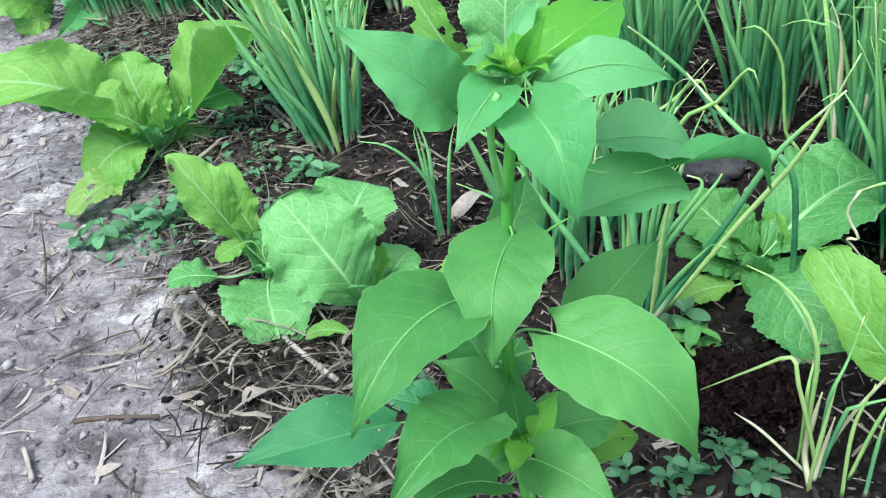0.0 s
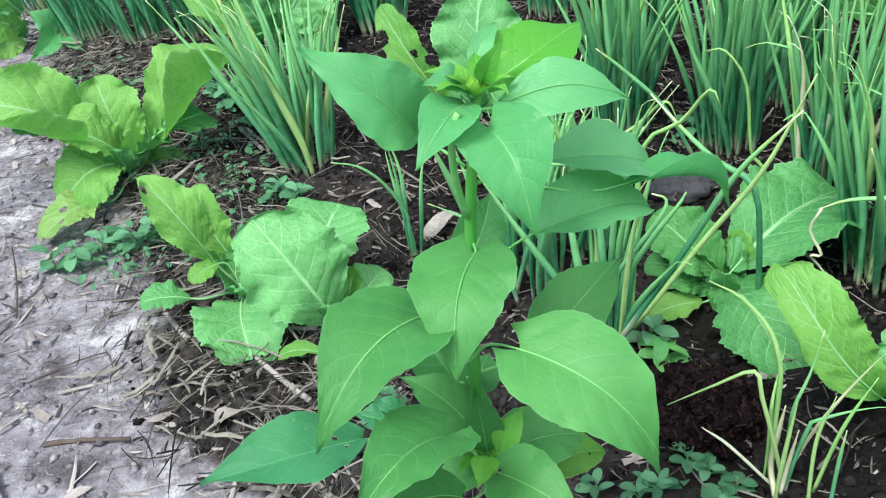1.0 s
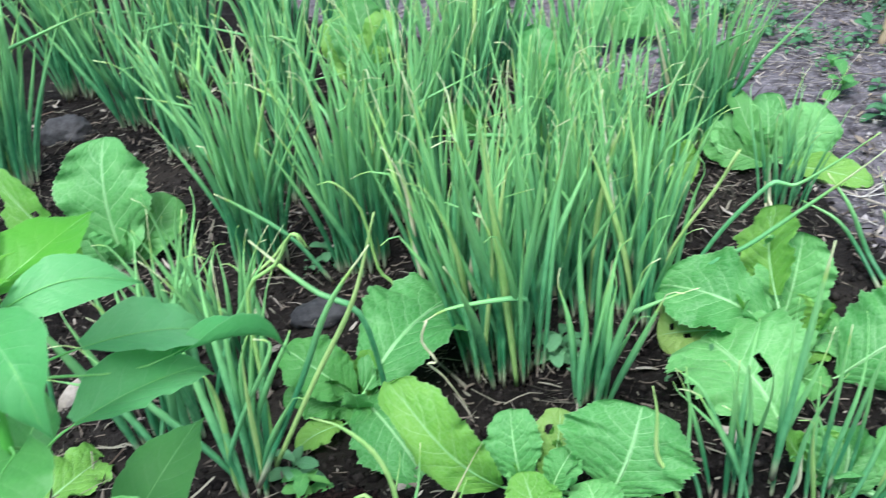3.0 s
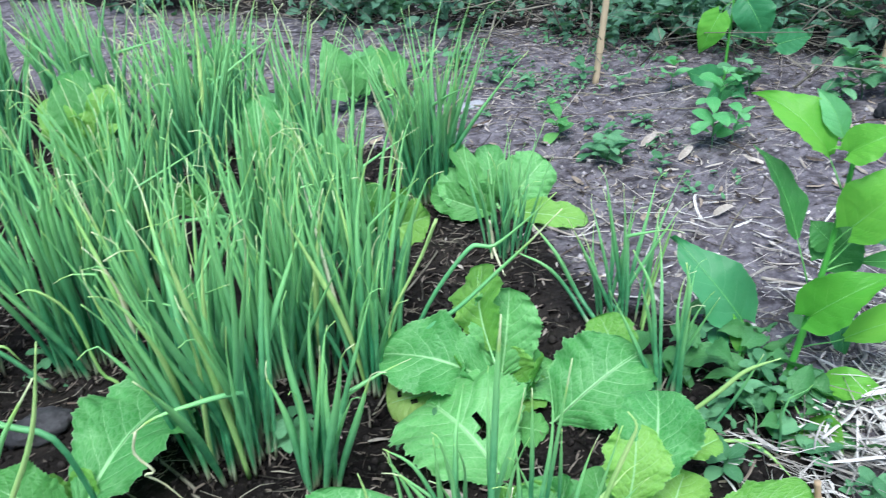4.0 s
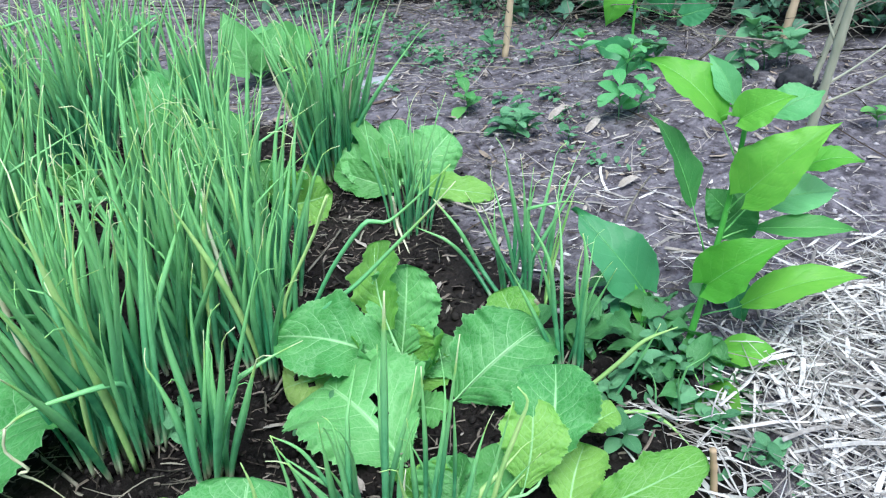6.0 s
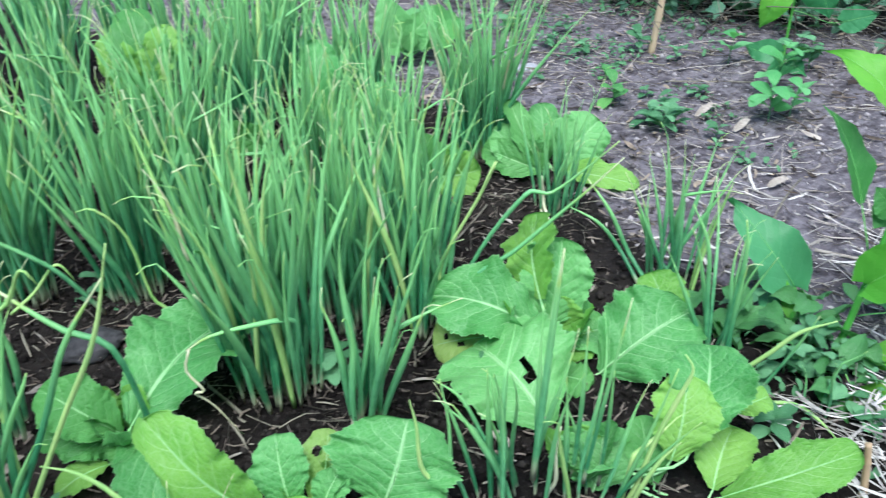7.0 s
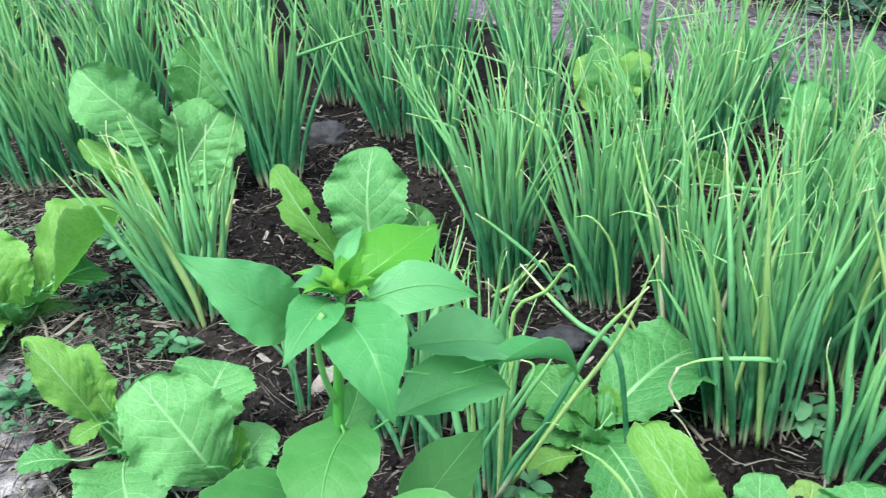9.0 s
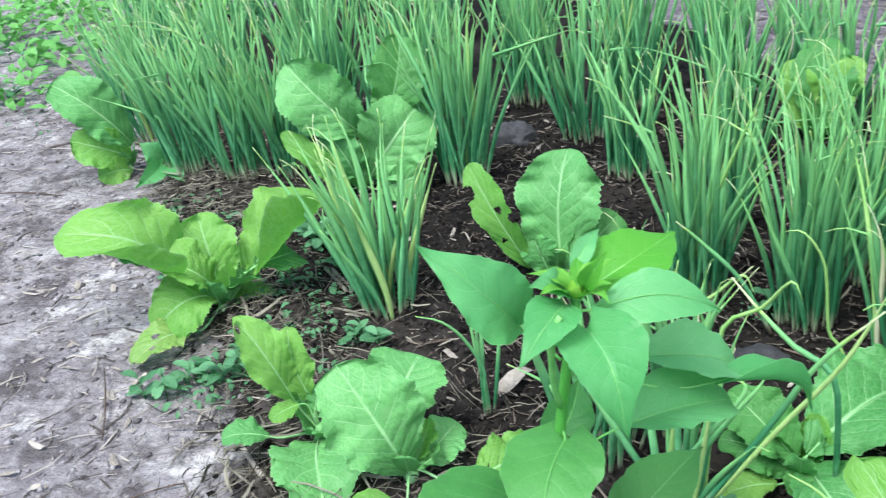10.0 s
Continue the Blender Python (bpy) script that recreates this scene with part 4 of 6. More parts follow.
leaf(m4, (0.981, 1.044, 0.034), (1.040, 1.086, 0.135), 0.169, (-0.486, -0.670, 0.561), MUS, 0.1, MUSTARD, RIBPALE, root=(0.905, 1.085, 0.03))
leaf(m4, (0.905, 1.065, 0.044), (0.943, 1.080, 0.095), 0.050, (-0.448, -0.709, 0.545), MUS, 0.08, MUSTARD, RIBPALE, root=(0.905, 1.085, 0.03))

m5 = thing("mustard_plant", (1.375, 1.25, ground_z(1.375, 1.25)), "large mustard greens with broad pale-veined leaves, one torn", "mustard greens", "mustard greens in the bed")
tube("crown", [(1.375, 1.25, -0.01), (1.375, 1.25, 0.02), (1.375, 1.25, 0.045)], [0.012, 0.014, 0.006], RIBPALE, m5)
heart(m5, 7, 0.11, 92)
leaf(m5, (1.364, 1.280, 0.112), (1.390, 1.357, 0.232), 0.116, (-0.877, -0.295, 0.380), MUS, 0.05, MUSTLIME, RIBPALE, root=(1.375, 1.250, 0.03))
leaf(m5, (1.377, 1.272, 0.054), (1.426, 1.313, 0.196), 0.121, (-0.490, -0.778, 0.394), MUS, 0.05, MUSTARD, RIBPALE, root=(1.375, 1.250, 0.03))
leaf(m5, (1.359, 1.259, 0.056), (1.210, 1.369, 0.129), 0.131, (-0.006, -0.562, 0.827), MUS, 0.14, MUSTARD, RIBPALE, root=(1.375, 1.250, 0.03))
leaf(m5, (1.411, 1.167, 0.020), (1.561, 1.143, 0.119), 0.155, (-0.557, -0.329, 0.762), MUS, 0.1, MUSTARD, RIBPALE, root=(1.375, 1.250, 0.03))
leaf(m5, (1.560, 1.178, 0.039), (1.563, 1.246, 0.126), 0.087, (-0.335, -0.740, 0.583), MUS, 0.08, MUSTLIME, RIBPALE, root=(1.375, 1.250, 0.03))
leaf(m5, (1.271, 1.093, 0.020), (1.232, 1.263, 0.094), 0.211, (-0.109, -0.418, 0.902), MUS, 0.12, MUSTARD, RIBPALE, root=(1.375, 1.250, 0.03), holes=((.40, .60, .05), (.46, .62, .05), (.52, .63, .04), (.25, .25, .02)))
leaf(m5, (1.356, 1.237, 0.020), (1.450, 1.230, 0.037), 0.067, (-0.196, -0.376, 0.905), MUS, 0.08, MUSTLIME, RIBPALE, root=(1.375, 1.250, 0.03))
leaf(m5, (1.276, 1.307, 0.049), (1.191, 1.333, 0.047), 0.095, (-0.142, -0.417, 0.898), MUS, 0.1, MUSTOLD, RIBPALE, root=(1.375, 1.250, 0.03), holes=((.5, .4, .07), (.75, .6, .05)), label="yellowed insect-eaten leaf")
leaf(m5, (1.375, 1.250, 0.029), (1.485, 1.244, 0.043), 0.084, (-0.137, -0.383, 0.913), MUS, 0.08, MUSTARD, RIBPALE, root=(1.375, 1.250, 0.03))
leaf(m5, (1.350, 1.193, 0.020), (1.387, 1.150, 0.020), 0.067, (-0.304, -0.264, 0.915), MUS, 0.08, MUSTDARK, RIBPALE, root=(1.375, 1.250, 0.03))

m5b = thing("mustard_plant", (1.26, 0.985, ground_z(1.26, 0.985)), "mustard greens plant with ragged light-green leaves beside straw mulch", "mustard greens", "mustard greens in the bed")
tube("crown", [(1.26, 0.985, -0.01), (1.26, 0.985, 0.02), (1.26, 0.985, 0.045)], [0.012, 0.014, 0.006], RIBPALE, m5b)
heart(m5b, 5, 0.075, 107)
leaf(m5b, (1.386, 0.912, 0.085), (1.475, 1.000, 0.171), 0.115, (-0.382, -0.423, 0.822), MUS, 0.1, MUSTARD, RIBPALE, root=(1.260, 0.985, 0.03))
leaf(m5b, (1.356, 0.918, 0.066), (1.405, 0.959, 0.164), 0.088, (-0.430, -0.735, 0.524), MUS, 0.08, MUSTLIME, RIBPALE, root=(1.260, 0.985, 0.03))
leaf(m5b, (1.467, 0.935, 0.097), (1.526, 0.924, 0.111), 0.048, (-0.281, -0.297, 0.913), MUS, 0.08, MUSTLIME, RIBPALE, root=(1.260, 0.985, 0.03))
leaf(m5b, (1.406, 0.866, 0.021), (1.554, 0.792, 0.109), 0.073, (-0.556, -0.141, 0.819), MUS, 0.12, MUSTLIME, RIBPALE, root=(1.260, 0.985, 0.03))
leaf(m5b, (1.404, 0.883, 0.020), (1.473, 0.931, 0.070), 0.088, (-0.372, -0.356, 0.857), MUS, 0.08, MUSTLIME, RIBPALE, root=(1.260, 0.985, 0.03))
leaf(m5b, (1.260, 0.957, 0.020), (1.304, 1.006, 0.086), 0.111, (-0.420, -0.567, 0.708), MUS, 0.1, MUSTARD, RIBPALE, root=(1.260, 0.985, 0.03))
leaf(m5b, (1.340, 0.927, 0.020), (1.350, 0.979, 0.098), 0.063, (-0.353, -0.754, 0.554), MUS, 0.08, MUSTDARK, RIBPALE, root=(1.260, 0.985, 0.03))

s2 = thing("sunflower", (1.80, 1.05, ground_z(1.80, 1.05)), "tall young sunflower with thick stem and upcurved leaves beside straw", "sunflower", "sunflowers in the bed")
stem(s2, [(1.800, 1.050, -0.01), (1.761, 1.019, 0.020), (1.828, 1.034, 0.148), (1.837, 1.029, 0.257), (1.847, 1.023, 0.339), (1.851, 1.021, 0.420)], 0.0068, 0.0037)
bud(s2, (1.851, 1.021, 0.420), 0.009)
leaf(s2, (1.827, 1.046, 0.416), (1.770, 1.137, 0.513), 0.080, (-0.041, -0.740, 0.671), YOUNG, 0.16, SUNLIME, RIB, root=(1.840, 1.027, 0.365))
leaf(s2, (1.793, 1.054, 0.285), (1.779, 1.132, 0.423), 0.064, (0.125, -0.859, 0.496), YOUNG, 0.06, SUNLEAF, RIB, root=(1.815, 1.042, 0.200))
leaf(s2, (1.841, 1.038, 0.445), (1.826, 1.081, 0.512), 0.038, (-0.674, -0.679, 0.291), YOUNG, 0.08, SUNBLUE, RIB, root=(1.846, 1.023, 0.416))
leaf(s2, (1.826, 1.012, 0.433), (1.872, 0.962, 0.474), 0.055, (-0.797, -0.323, 0.510), SUN, 0.12, SUNLIME, RIB, root=(1.847, 1.023, 0.412))
leaf(s2, (1.902, 1.014, 0.418), (1.964, 0.978, 0.455), 0.062, (-0.601, -0.252, 0.759), YOUNG, 0.1, SUNBLUE, RIB, root=(1.847, 1.023, 0.407))
leaf(s2, (1.835, 0.995, 0.315), (1.905, 0.920, 0.441), 0.095, (-0.901, -0.203, 0.383), SUN, 0.1, SUNLIME, RIB, root=(1.836, 1.029, 0.264))
leaf(s2, (1.944, 0.979, 0.332), (1.993, 0.915, 0.357), 0.046, (-0.589, -0.146, 0.795), YOUNG, 0.14, SUNLIME, RIB, root=(1.847, 1.023, 0.334))
leaf(s2, (1.904, 1.013, 0.272), (2.009, 0.952, 0.286), 0.074, (-0.327, -0.362, 0.873), YOUNG, 0.1, SUNBLUE, RIB, root=(1.838, 1.028, 0.233))
leaf(s2, (1.860, 1.050, 0.226), (1.918, 1.039, 0.277), 0.088, (-0.615, -0.502, 0.607), SUN, 0.05, SUNLEAF, RIB, root=(1.838, 1.028, 0.241))
leaf(s2, (1.865, 1.047, 0.255), (1.849, 1.079, 0.287), 0.052, (-0.596, -0.692, 0.408), SUN, 0.05, SUNLEAF, RIB, root=(1.840, 1.027, 0.271))
leaf(s2, (1.881, 1.003, 0.236), (1.989, 0.895, 0.247), 0.041, (-0.402, -0.312, 0.861), YOUNG, 0.1, SUNLEAF, RIB, root=(1.833, 1.031, 0.221))
leaf(s2, (1.799, 1.016, 0.157), (1.865, 0.932, 0.259), 0.086, (-0.883, -0.158, 0.441), SUN, 0.16, SUNLIME, RIB, root=(1.824, 1.036, 0.126))
leaf(s2, (1.869, 0.998, 0.098), (1.984, 0.874, 0.184), 0.066, (-0.638, -0.056, 0.768), YOUNG, 0.14, SUNLIME, RIB, root=(1.822, 1.037, 0.076))
leaf(s2, (1.825, 0.989, 0.026), (1.887, 0.907, 0.027), 0.058, (-0.475, -0.347, 0.809), SUN, 0.16, SUNLIME, RIB, root=(1.800, 1.039, 0.020))
leaf(s2, (1.736, 0.940, 0.020), (1.715, 0.856, 0.020), 0.061, (-0.288, 0.070, 0.955), SUN, 0.1, SUNOLD, RIB, root=(1.773, 1.020, 0.020), label="yellowed insect-eaten leaf")
leaf(s2, (1.701, 0.985, 0.020), (1.677, 0.904, 0.020), 0.041, (-0.252, 0.074, 0.965), YOUNG, 0.1, SUNLEAF, RIB, root=(1.756, 1.014, 0.020))
leaf(s2, (1.875, 1.041, 0.137), (1.913, 1.020, 0.031), 0.051, (-0.208, -0.970, 0.126), YOUNG, 0.1, SUNTEAL, RIB, root=(1.830, 1.033, 0.148))

s3 = thing("sunflower", (1.80, 1.19, ground_z(1.80, 1.19)), "sunflower seedling with one broad dark-green drooping leaf", "sunflower", "sunflowers in the bed")
stem(s3, [(1.800, 1.190, -0.01), (1.735, 1.085, 0.020), (1.785, 1.130, 0.020), (1.826, 1.175, 0.051)], 0.005, 0.0028)
leaf(s3, (1.826, 1.175, 0.054), (1.767, 1.290, 0.197), 0.116, (-0.146, -0.800, 0.583), SUN, 0.1, SUNTEAL, RIB, root=(1.774, 1.117, 0.020))
leaf(s3, (1.782, 1.132, 0.020), (1.810, 1.196, 0.080), 0.023, (-0.530, -0.447, 0.720), YOUNG, 0.06, SUNLIME, RIB, root=(1.766, 1.112, 0.020))
leaf(s3, (1.757, 1.150, 0.020), (1.800, 1.213, 0.043), 0.036, (-0.310, -0.137, 0.941), YOUNG, 0.06, SUNTEAL, RIB, root=(1.757, 1.109, 0.020))

m6 = thing("mustard_plant", (1.745, 1.90, ground_z(1.745, 1.90)), "mustard greens plant with spreading leaves at the bed edge", "mustard greens", "mustard greens in the bed")
tube("crown", [(1.745, 1.90, -0.01), (1.745, 1.90, 0.02), (1.745, 1.90, 0.045)], [0.012, 0.014, 0.006], RIBPALE, m6)
heart(m6, 5, 0.075, 139)
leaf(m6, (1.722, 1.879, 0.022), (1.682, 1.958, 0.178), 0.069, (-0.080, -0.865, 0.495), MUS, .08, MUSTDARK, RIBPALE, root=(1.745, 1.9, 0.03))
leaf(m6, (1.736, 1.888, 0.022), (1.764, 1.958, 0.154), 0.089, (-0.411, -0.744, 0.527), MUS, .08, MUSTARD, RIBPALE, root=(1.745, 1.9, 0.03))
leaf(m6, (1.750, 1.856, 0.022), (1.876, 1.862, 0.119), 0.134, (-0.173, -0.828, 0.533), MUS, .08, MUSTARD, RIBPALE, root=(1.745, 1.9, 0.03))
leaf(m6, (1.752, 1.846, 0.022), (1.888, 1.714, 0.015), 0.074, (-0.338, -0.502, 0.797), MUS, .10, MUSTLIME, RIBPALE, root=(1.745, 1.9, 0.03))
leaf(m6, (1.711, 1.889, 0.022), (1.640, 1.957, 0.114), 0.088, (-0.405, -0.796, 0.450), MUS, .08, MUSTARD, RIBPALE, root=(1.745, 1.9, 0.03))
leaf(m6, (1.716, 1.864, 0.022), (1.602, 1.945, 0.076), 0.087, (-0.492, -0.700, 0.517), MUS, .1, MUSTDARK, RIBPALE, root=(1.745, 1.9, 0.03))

m7 = thing("mustard_plant", (1.47, 1.93, ground_z(1.47, 1.93)), "mustard greens plant hidden among onion leaves", "mustard greens", "mustard greens in the bed")
tube("crown", [(1.47, 1.93, -0.01), (1.47, 1.93, 0.02), (1.47, 1.93, 0.045)], [0.012, 0.014, 0.006], RIBPALE, m7)
heart(m7, 5, 0.075, 148)
leaf(m7, (1.451, 1.925, 0.045), (1.548, 1.858, 0.064), 0.108, (-0.494, -0.845, 0.206), MUS, .12, MUSTLIME, RIBPALE, root=(1.47, 1.93, 0.03))
leaf(m7, (1.466, 1.943, 0.040), (1.444, 1.993, 0.126), 0.091, (-0.290, -0.882, 0.372), MUS, .1, MUSTDARK, RIBPALE, root=(1.47, 1.93, 0.03))

m7b = thing("mustard_plant", (1.30, 2.10, ground_z(1.30, 2.10)), "mustard greens plant hidden among onion leaves", "mustard greens", "mustard greens in the bed")
tube("crown", [(1.30, 2.10, -0.01), (1.30, 2.10, 0.02), (1.30, 2.10, 0.045)], [0.012, 0.014, 0.006], RIBPALE, m7b)
heart(m7b, 5, 0.075, 153)
leaf(m7b, (1.288, 2.114, 0.093), (1.399, 2.096, 0.183), 0.086, (-0.332, -0.873, 0.357), MUS, .1, MUSTARD, RIBPALE, root=(1.3, 2.1, 0.03))
leaf(m7b, (1.282, 2.143, 0.140), (1.300, 2.203, 0.321), 0.097, (-0.216, -0.920, 0.328), MUS, .1, MUSTARD, RIBPALE, root=(1.3, 2.1, 0.03))
leaf(m7b, (1.137, 2.102, 0.107), (1.026, 2.086, 0.192), 0.073, (0.300, -0.954, 0.018), MUS, .1, MUSTDARK, RIBPALE, root=(1.3, 2.1, 0.03))

m7c = thing("broad_weed", (1.765, 2.80, ground_z(1.765, 2.80)), "broad-leaved pale green weed standing on the path behind onions", "weed", "weeds")
leaf(m7c, (1.790, 2.775, 0.060), (1.903, 3.017, 0.148), 0.157, (-0.290, -0.267, 0.919), SUN, .1, MUSTARD, RIB, root=(1.765, 2.80, 0.015))
leaf(m7c, (1.850, 2.830, 0.050), (2.054, 2.964, 0.090), 0.132, (0.272, -0.517, 0.812), SUN, .1, SUNLEAF, RIB, root=(1.765, 2.80, 0.015))
leaf(m7c, (1.747, 2.786, 0.067), (1.703, 2.827, 0.242), 0.130, (-0.341, -0.929, 0.146), SUN, .1, MUSTARD, RIB, root=(1.765, 2.80, 0.015))
leaf(m7c, (1.755, 2.793, 0.081), (1.860, 2.765, 0.187), 0.105, (-0.513, -0.850, 0.120), SUN, .1, MUSTARD, RIB, root=(1.765, 2.80, 0.015))

m8 = thing("mustard_plant", (0.94, 2.78, ground_z(0.94, 2.78)), "tall mustard greens plant behind onions", "mustard greens", "mustard greens in the bed")
tube("crown", [(0.94, 2.78, -0.01), (0.94, 2.78, 0.02), (0.94, 2.78, 0.045)], [0.012, 0.014, 0.006], RIBPALE, m8)
heart(m8, 5, 0.075, 165)
leaf(m8, (0.960, 2.771, 0.022), (0.957, 2.838, 0.296), 0.162, (-0.137, -0.960, 0.244), MUS, .08, MUSTDARK, RIBPALE, root=(0.94, 2.78, 0.03))
leaf(m8, (0.956, 2.778, 0.030), (0.874, 2.819, 0.236), 0.103, (-0.068, -0.982, 0.176), MUS, .08, MUSTLIME, RIBPALE, root=(0.94, 2.78, 0.03))
leaf(m8, (0.958, 2.778, 0.069), (1.050, 2.795, 0.245), 0.102, (-0.187, -0.955, 0.231), MUS, .08, MUSTLIME, RIBPALE, root=(0.94, 2.78, 0.03))

m8b = thing("mustard_plant", (1.35, 2.9, ground_z(1.35, 2.9)), "mustard greens plant behind onions", "mustard greens", "mustard greens in the bed")
tube("crown", [(1.35, 2.9, -0.01), (1.35, 2.9, 0.02), (1.35, 2.9, 0.045)], [0.012, 0.014, 0.006], RIBPALE, m8b)
heart(m8b, 5, 0.075, 171)
leaf(m8b, (1.360, 2.897, 0.079), (1.425, 2.931, 0.254), 0.126, (-0.245, -0.906, 0.345), MUS, .1, MUSTARD, RIBPALE, root=(1.35, 2.9, 0.03))
leaf(m8b, (1.444, 2.731, 0.019), (1.539, 2.846, 0.119), 0.149, (-0.168, -0.464, 0.870), MUS, .1, MUSTARD, RIBPALE, root=(1.35, 2.9, 0.03))

m8c = thing("mustard_plant", (1.45, 2.2, ground_z(1.45, 2.2)), "mustard greens plant among onion leaves", "mustard greens", "mustard greens in the bed")
tube("crown", [(1.45, 2.2, -0.01), (1.45, 2.2, 0.02), (1.45, 2.2, 0.045)], [0.012, 0.014, 0.006], RIBPALE, m8c)
heart(m8c, 5, 0.075, 178)
leaf(m8c, (1.521, 2.059, 0.019), (1.669, 2.023, 0.015), 0.085, (0.079, -0.873, 0.481), MUS, .1, MUSTLIME, RIBPALE, root=(1.45, 2.2, 0.03))
leaf(m8c, (1.491, 2.182, 0.032), (1.444, 2.203, 0.180), 0.068, (-0.252, -0.963, 0.094), MUS, .1, MUSTARD, RIBPALE, root=(1.45, 2.2, 0.03))

m9 = thing("mustard_plant", (0.28, 1.98, ground_z(0.28, 1.98)), "mustard greens plant with an upright leaf and one yellowing leaf", "mustard greens", "mustard greens in the bed")
tube("crown", [(0.28, 1.98, -0.01), (0.28, 1.98, 0.02), (0.28, 1.98, 0.045)], [0.012, 0.014, 0.006], RIBPALE, m9)
heart(m9, 5, 0.075, 183)
leaf(m9, (0.297, 1.982, 0.026), (0.305, 2.043, 0.275), 0.172, (0.083, -0.969, 0.231), MUS, .05, MUSTARD, RIBPALE, root=(0.28, 1.98, 0.03))
leaf(m9, (0.232, 1.964, 0.035), (0.106, 1.962, 0.266), 0.076, (-0.044, -0.999, 0.032), MUS, .08, MUSTLIME, RIBPALE, root=(0.28, 1.98, 0.03), holes=((.35, .3, .024), (.6, .66, .03), (.82, .04, .06), (.5, .98, .05)), label="lime-green insect-eaten leaf")
leaf(m9, (0.270, 1.967, 0.022), (0.236, 1.975, 0.103), 0.074, (0.174, -0.950, 0.260), MUS, .1, MUSTARD, RIBPALE, root=(0.28, 1.98, 0.03))
leaf(m9, (0.320, 1.982, 0.022), (0.420, 2.035, 0.129), 0.112, (0.008, -0.916, 0.400), MUS, .1, MUSTDARK, RIBPALE, root=(0.28, 1.98, 0.03))

m10 = thing("mustard_plant", (-0.30, 2.45, ground_z(-0.30, 2.45)), "mustard greens plant with rounded pale leaves behind an onion clump", "mustard greens", "mustard greens in the bed")
tube("crown", [(-0.30, 2.45, -0.01), (-0.30, 2.45, 0.02), (-0.30, 2.45, 0.045)], [0.012, 0.014, 0.006], RIBPALE, m10)
heart(m10, 5, 0.075, 190)
leaf(m10, (-0.280, 2.457, 0.181), (-0.442, 2.401, 0.391), 0.189, (0.456, -0.875, 0.162), MUS, .1, MUSTARD, RIBPALE, root=(-0.3, 2.45, 0.03))
leaf(m10, (-0.230, 2.498, 0.184), (-0.167, 2.559, 0.422), 0.154, (0.248, -0.952, 0.179), MUS, .08, MUSTDARK, RIBPALE, root=(-0.3, 2.45, 0.03))
leaf(m10, (-0.265, 2.433, 0.063), (-0.115, 2.482, 0.251), 0.207, (0.193, -0.954, 0.230), MUS, .1, MUSTARD, RIBPALE, root=(-0.3, 2.45, 0.03))
leaf(m10, (-0.299, 2.427, 0.052), (-0.353, 2.390, 0.205), 0.108, (0.457, -0.887, 0.061), MUS, .1, MUSTARD, RIBPALE, root=(-0.3, 2.45, 0.03))
leaf(m10, (-0.314, 2.399, 0.046), (-0.447, 2.336, 0.232), 0.068, (0.655, -0.650, 0.386), MUS, .1, MUSTLIME, RIBPALE, root=(-0.3, 2.45, 0.03))
leaf(m10, (-0.239, 2.425, 0.030), (-0.113, 2.409, 0.076), 0.092, (-0.056, -0.979, 0.197), MUS, .1, MUSTARD, RIBPALE, root=(-0.3, 2.45, 0.03))

m11 = thing("mustard_plant", (-1.15, 2.66, ground_z(-1.15, 2.66)), "mustard greens plant with a broad leaf over the path edge", "mustard greens", "mustard greens in the bed")
tube("crown", [(-1.15, 2.66, -0.01), (-1.15, 2.66, 0.02), (-1.15, 2.66, 0.045)], [0.012, 0.014, 0.006], RIBPALE, m11)
heart(m11, 5, 0.075, 199)
leaf(m11, (-1.125, 2.677, 0.091), (-1.277, 2.575, 0.321), 0.158, (0.652, -0.744, 0.147), MUS, .12, MUSTARD, RIBPALE, root=(-1.15, 2.66, 0.03))
leaf(m11, (-1.128, 2.655, 0.054), (-1.239, 2.540, 0.151), 0.133, (0.704, -0.681, 0.201), MUS, .12, MUSTLIME, RIBPALE, root=(-1.15, 2.66, 0.03))
leaf(m11, (-1.117, 2.623, 0.022), (-1.179, 2.544, 0.033), 0.089, (0.502, -0.803, 0.321), MUS, .12, MUSTLIME, RIBPALE, root=(-1.15, 2.66, 0.03))

sd = thing("sunflower", (-0.985, 2.62, ground_z(-0.985, 2.62)), "small sunflower seedling with pale green leaves", "sunflower", "sunflowers in the bed")
stem(sd, [(-0.985, 2.62, -0.01), (-0.984, 2.621, 0.021), (-0.985, 2.620, 0.075)], 0.005, 0.0028)
leaf(sd, (-0.993, 2.615, 0.052), (-1.041, 2.586, 0.121), 0.090, (0.645, -0.753, 0.129), SUN, .1, SUNBLUE, RIB, root=(-0.985, 2.62, 0.032))
leaf(sd, (-0.980, 2.623, 0.040), (-0.879, 2.684, 0.056), 0.065, (0.525, -0.850, -0.034), SUN, .1, SUNBLUE, RIB, root=(-0.985, 2.62, 0.020))
leaf(sd, (-0.992, 2.592, 0.048), (-1.033, 2.492, 0.015), 0.060, (0.738, -0.465, 0.490), SUN, .1, SUNBLUE, RIB, root=(-0.985, 2.62, 0.028))
leaf(sd, (-0.989, 2.618, 0.057), (-1.001, 2.645, 0.117), 0.091, (0.474, -0.757, 0.449), SUN, .1, SUNBLUE, RIB, root=(-0.985, 2.62, 0.037))
leaf(sd, (-0.972, 2.605, 0.037), (-0.897, 2.541, 0.015), 0.060, (-0.182, -0.506, 0.843), SUN, .1, SUNBLUE, RIB, root=(-0.985, 2.62, 0.020))

sap = thing("weed_sapling", (2.785, 2.207, ground_z(2.785, 2.207)), "tall thin weed with drooping green leaves beside the fence", "weed", "weeds")
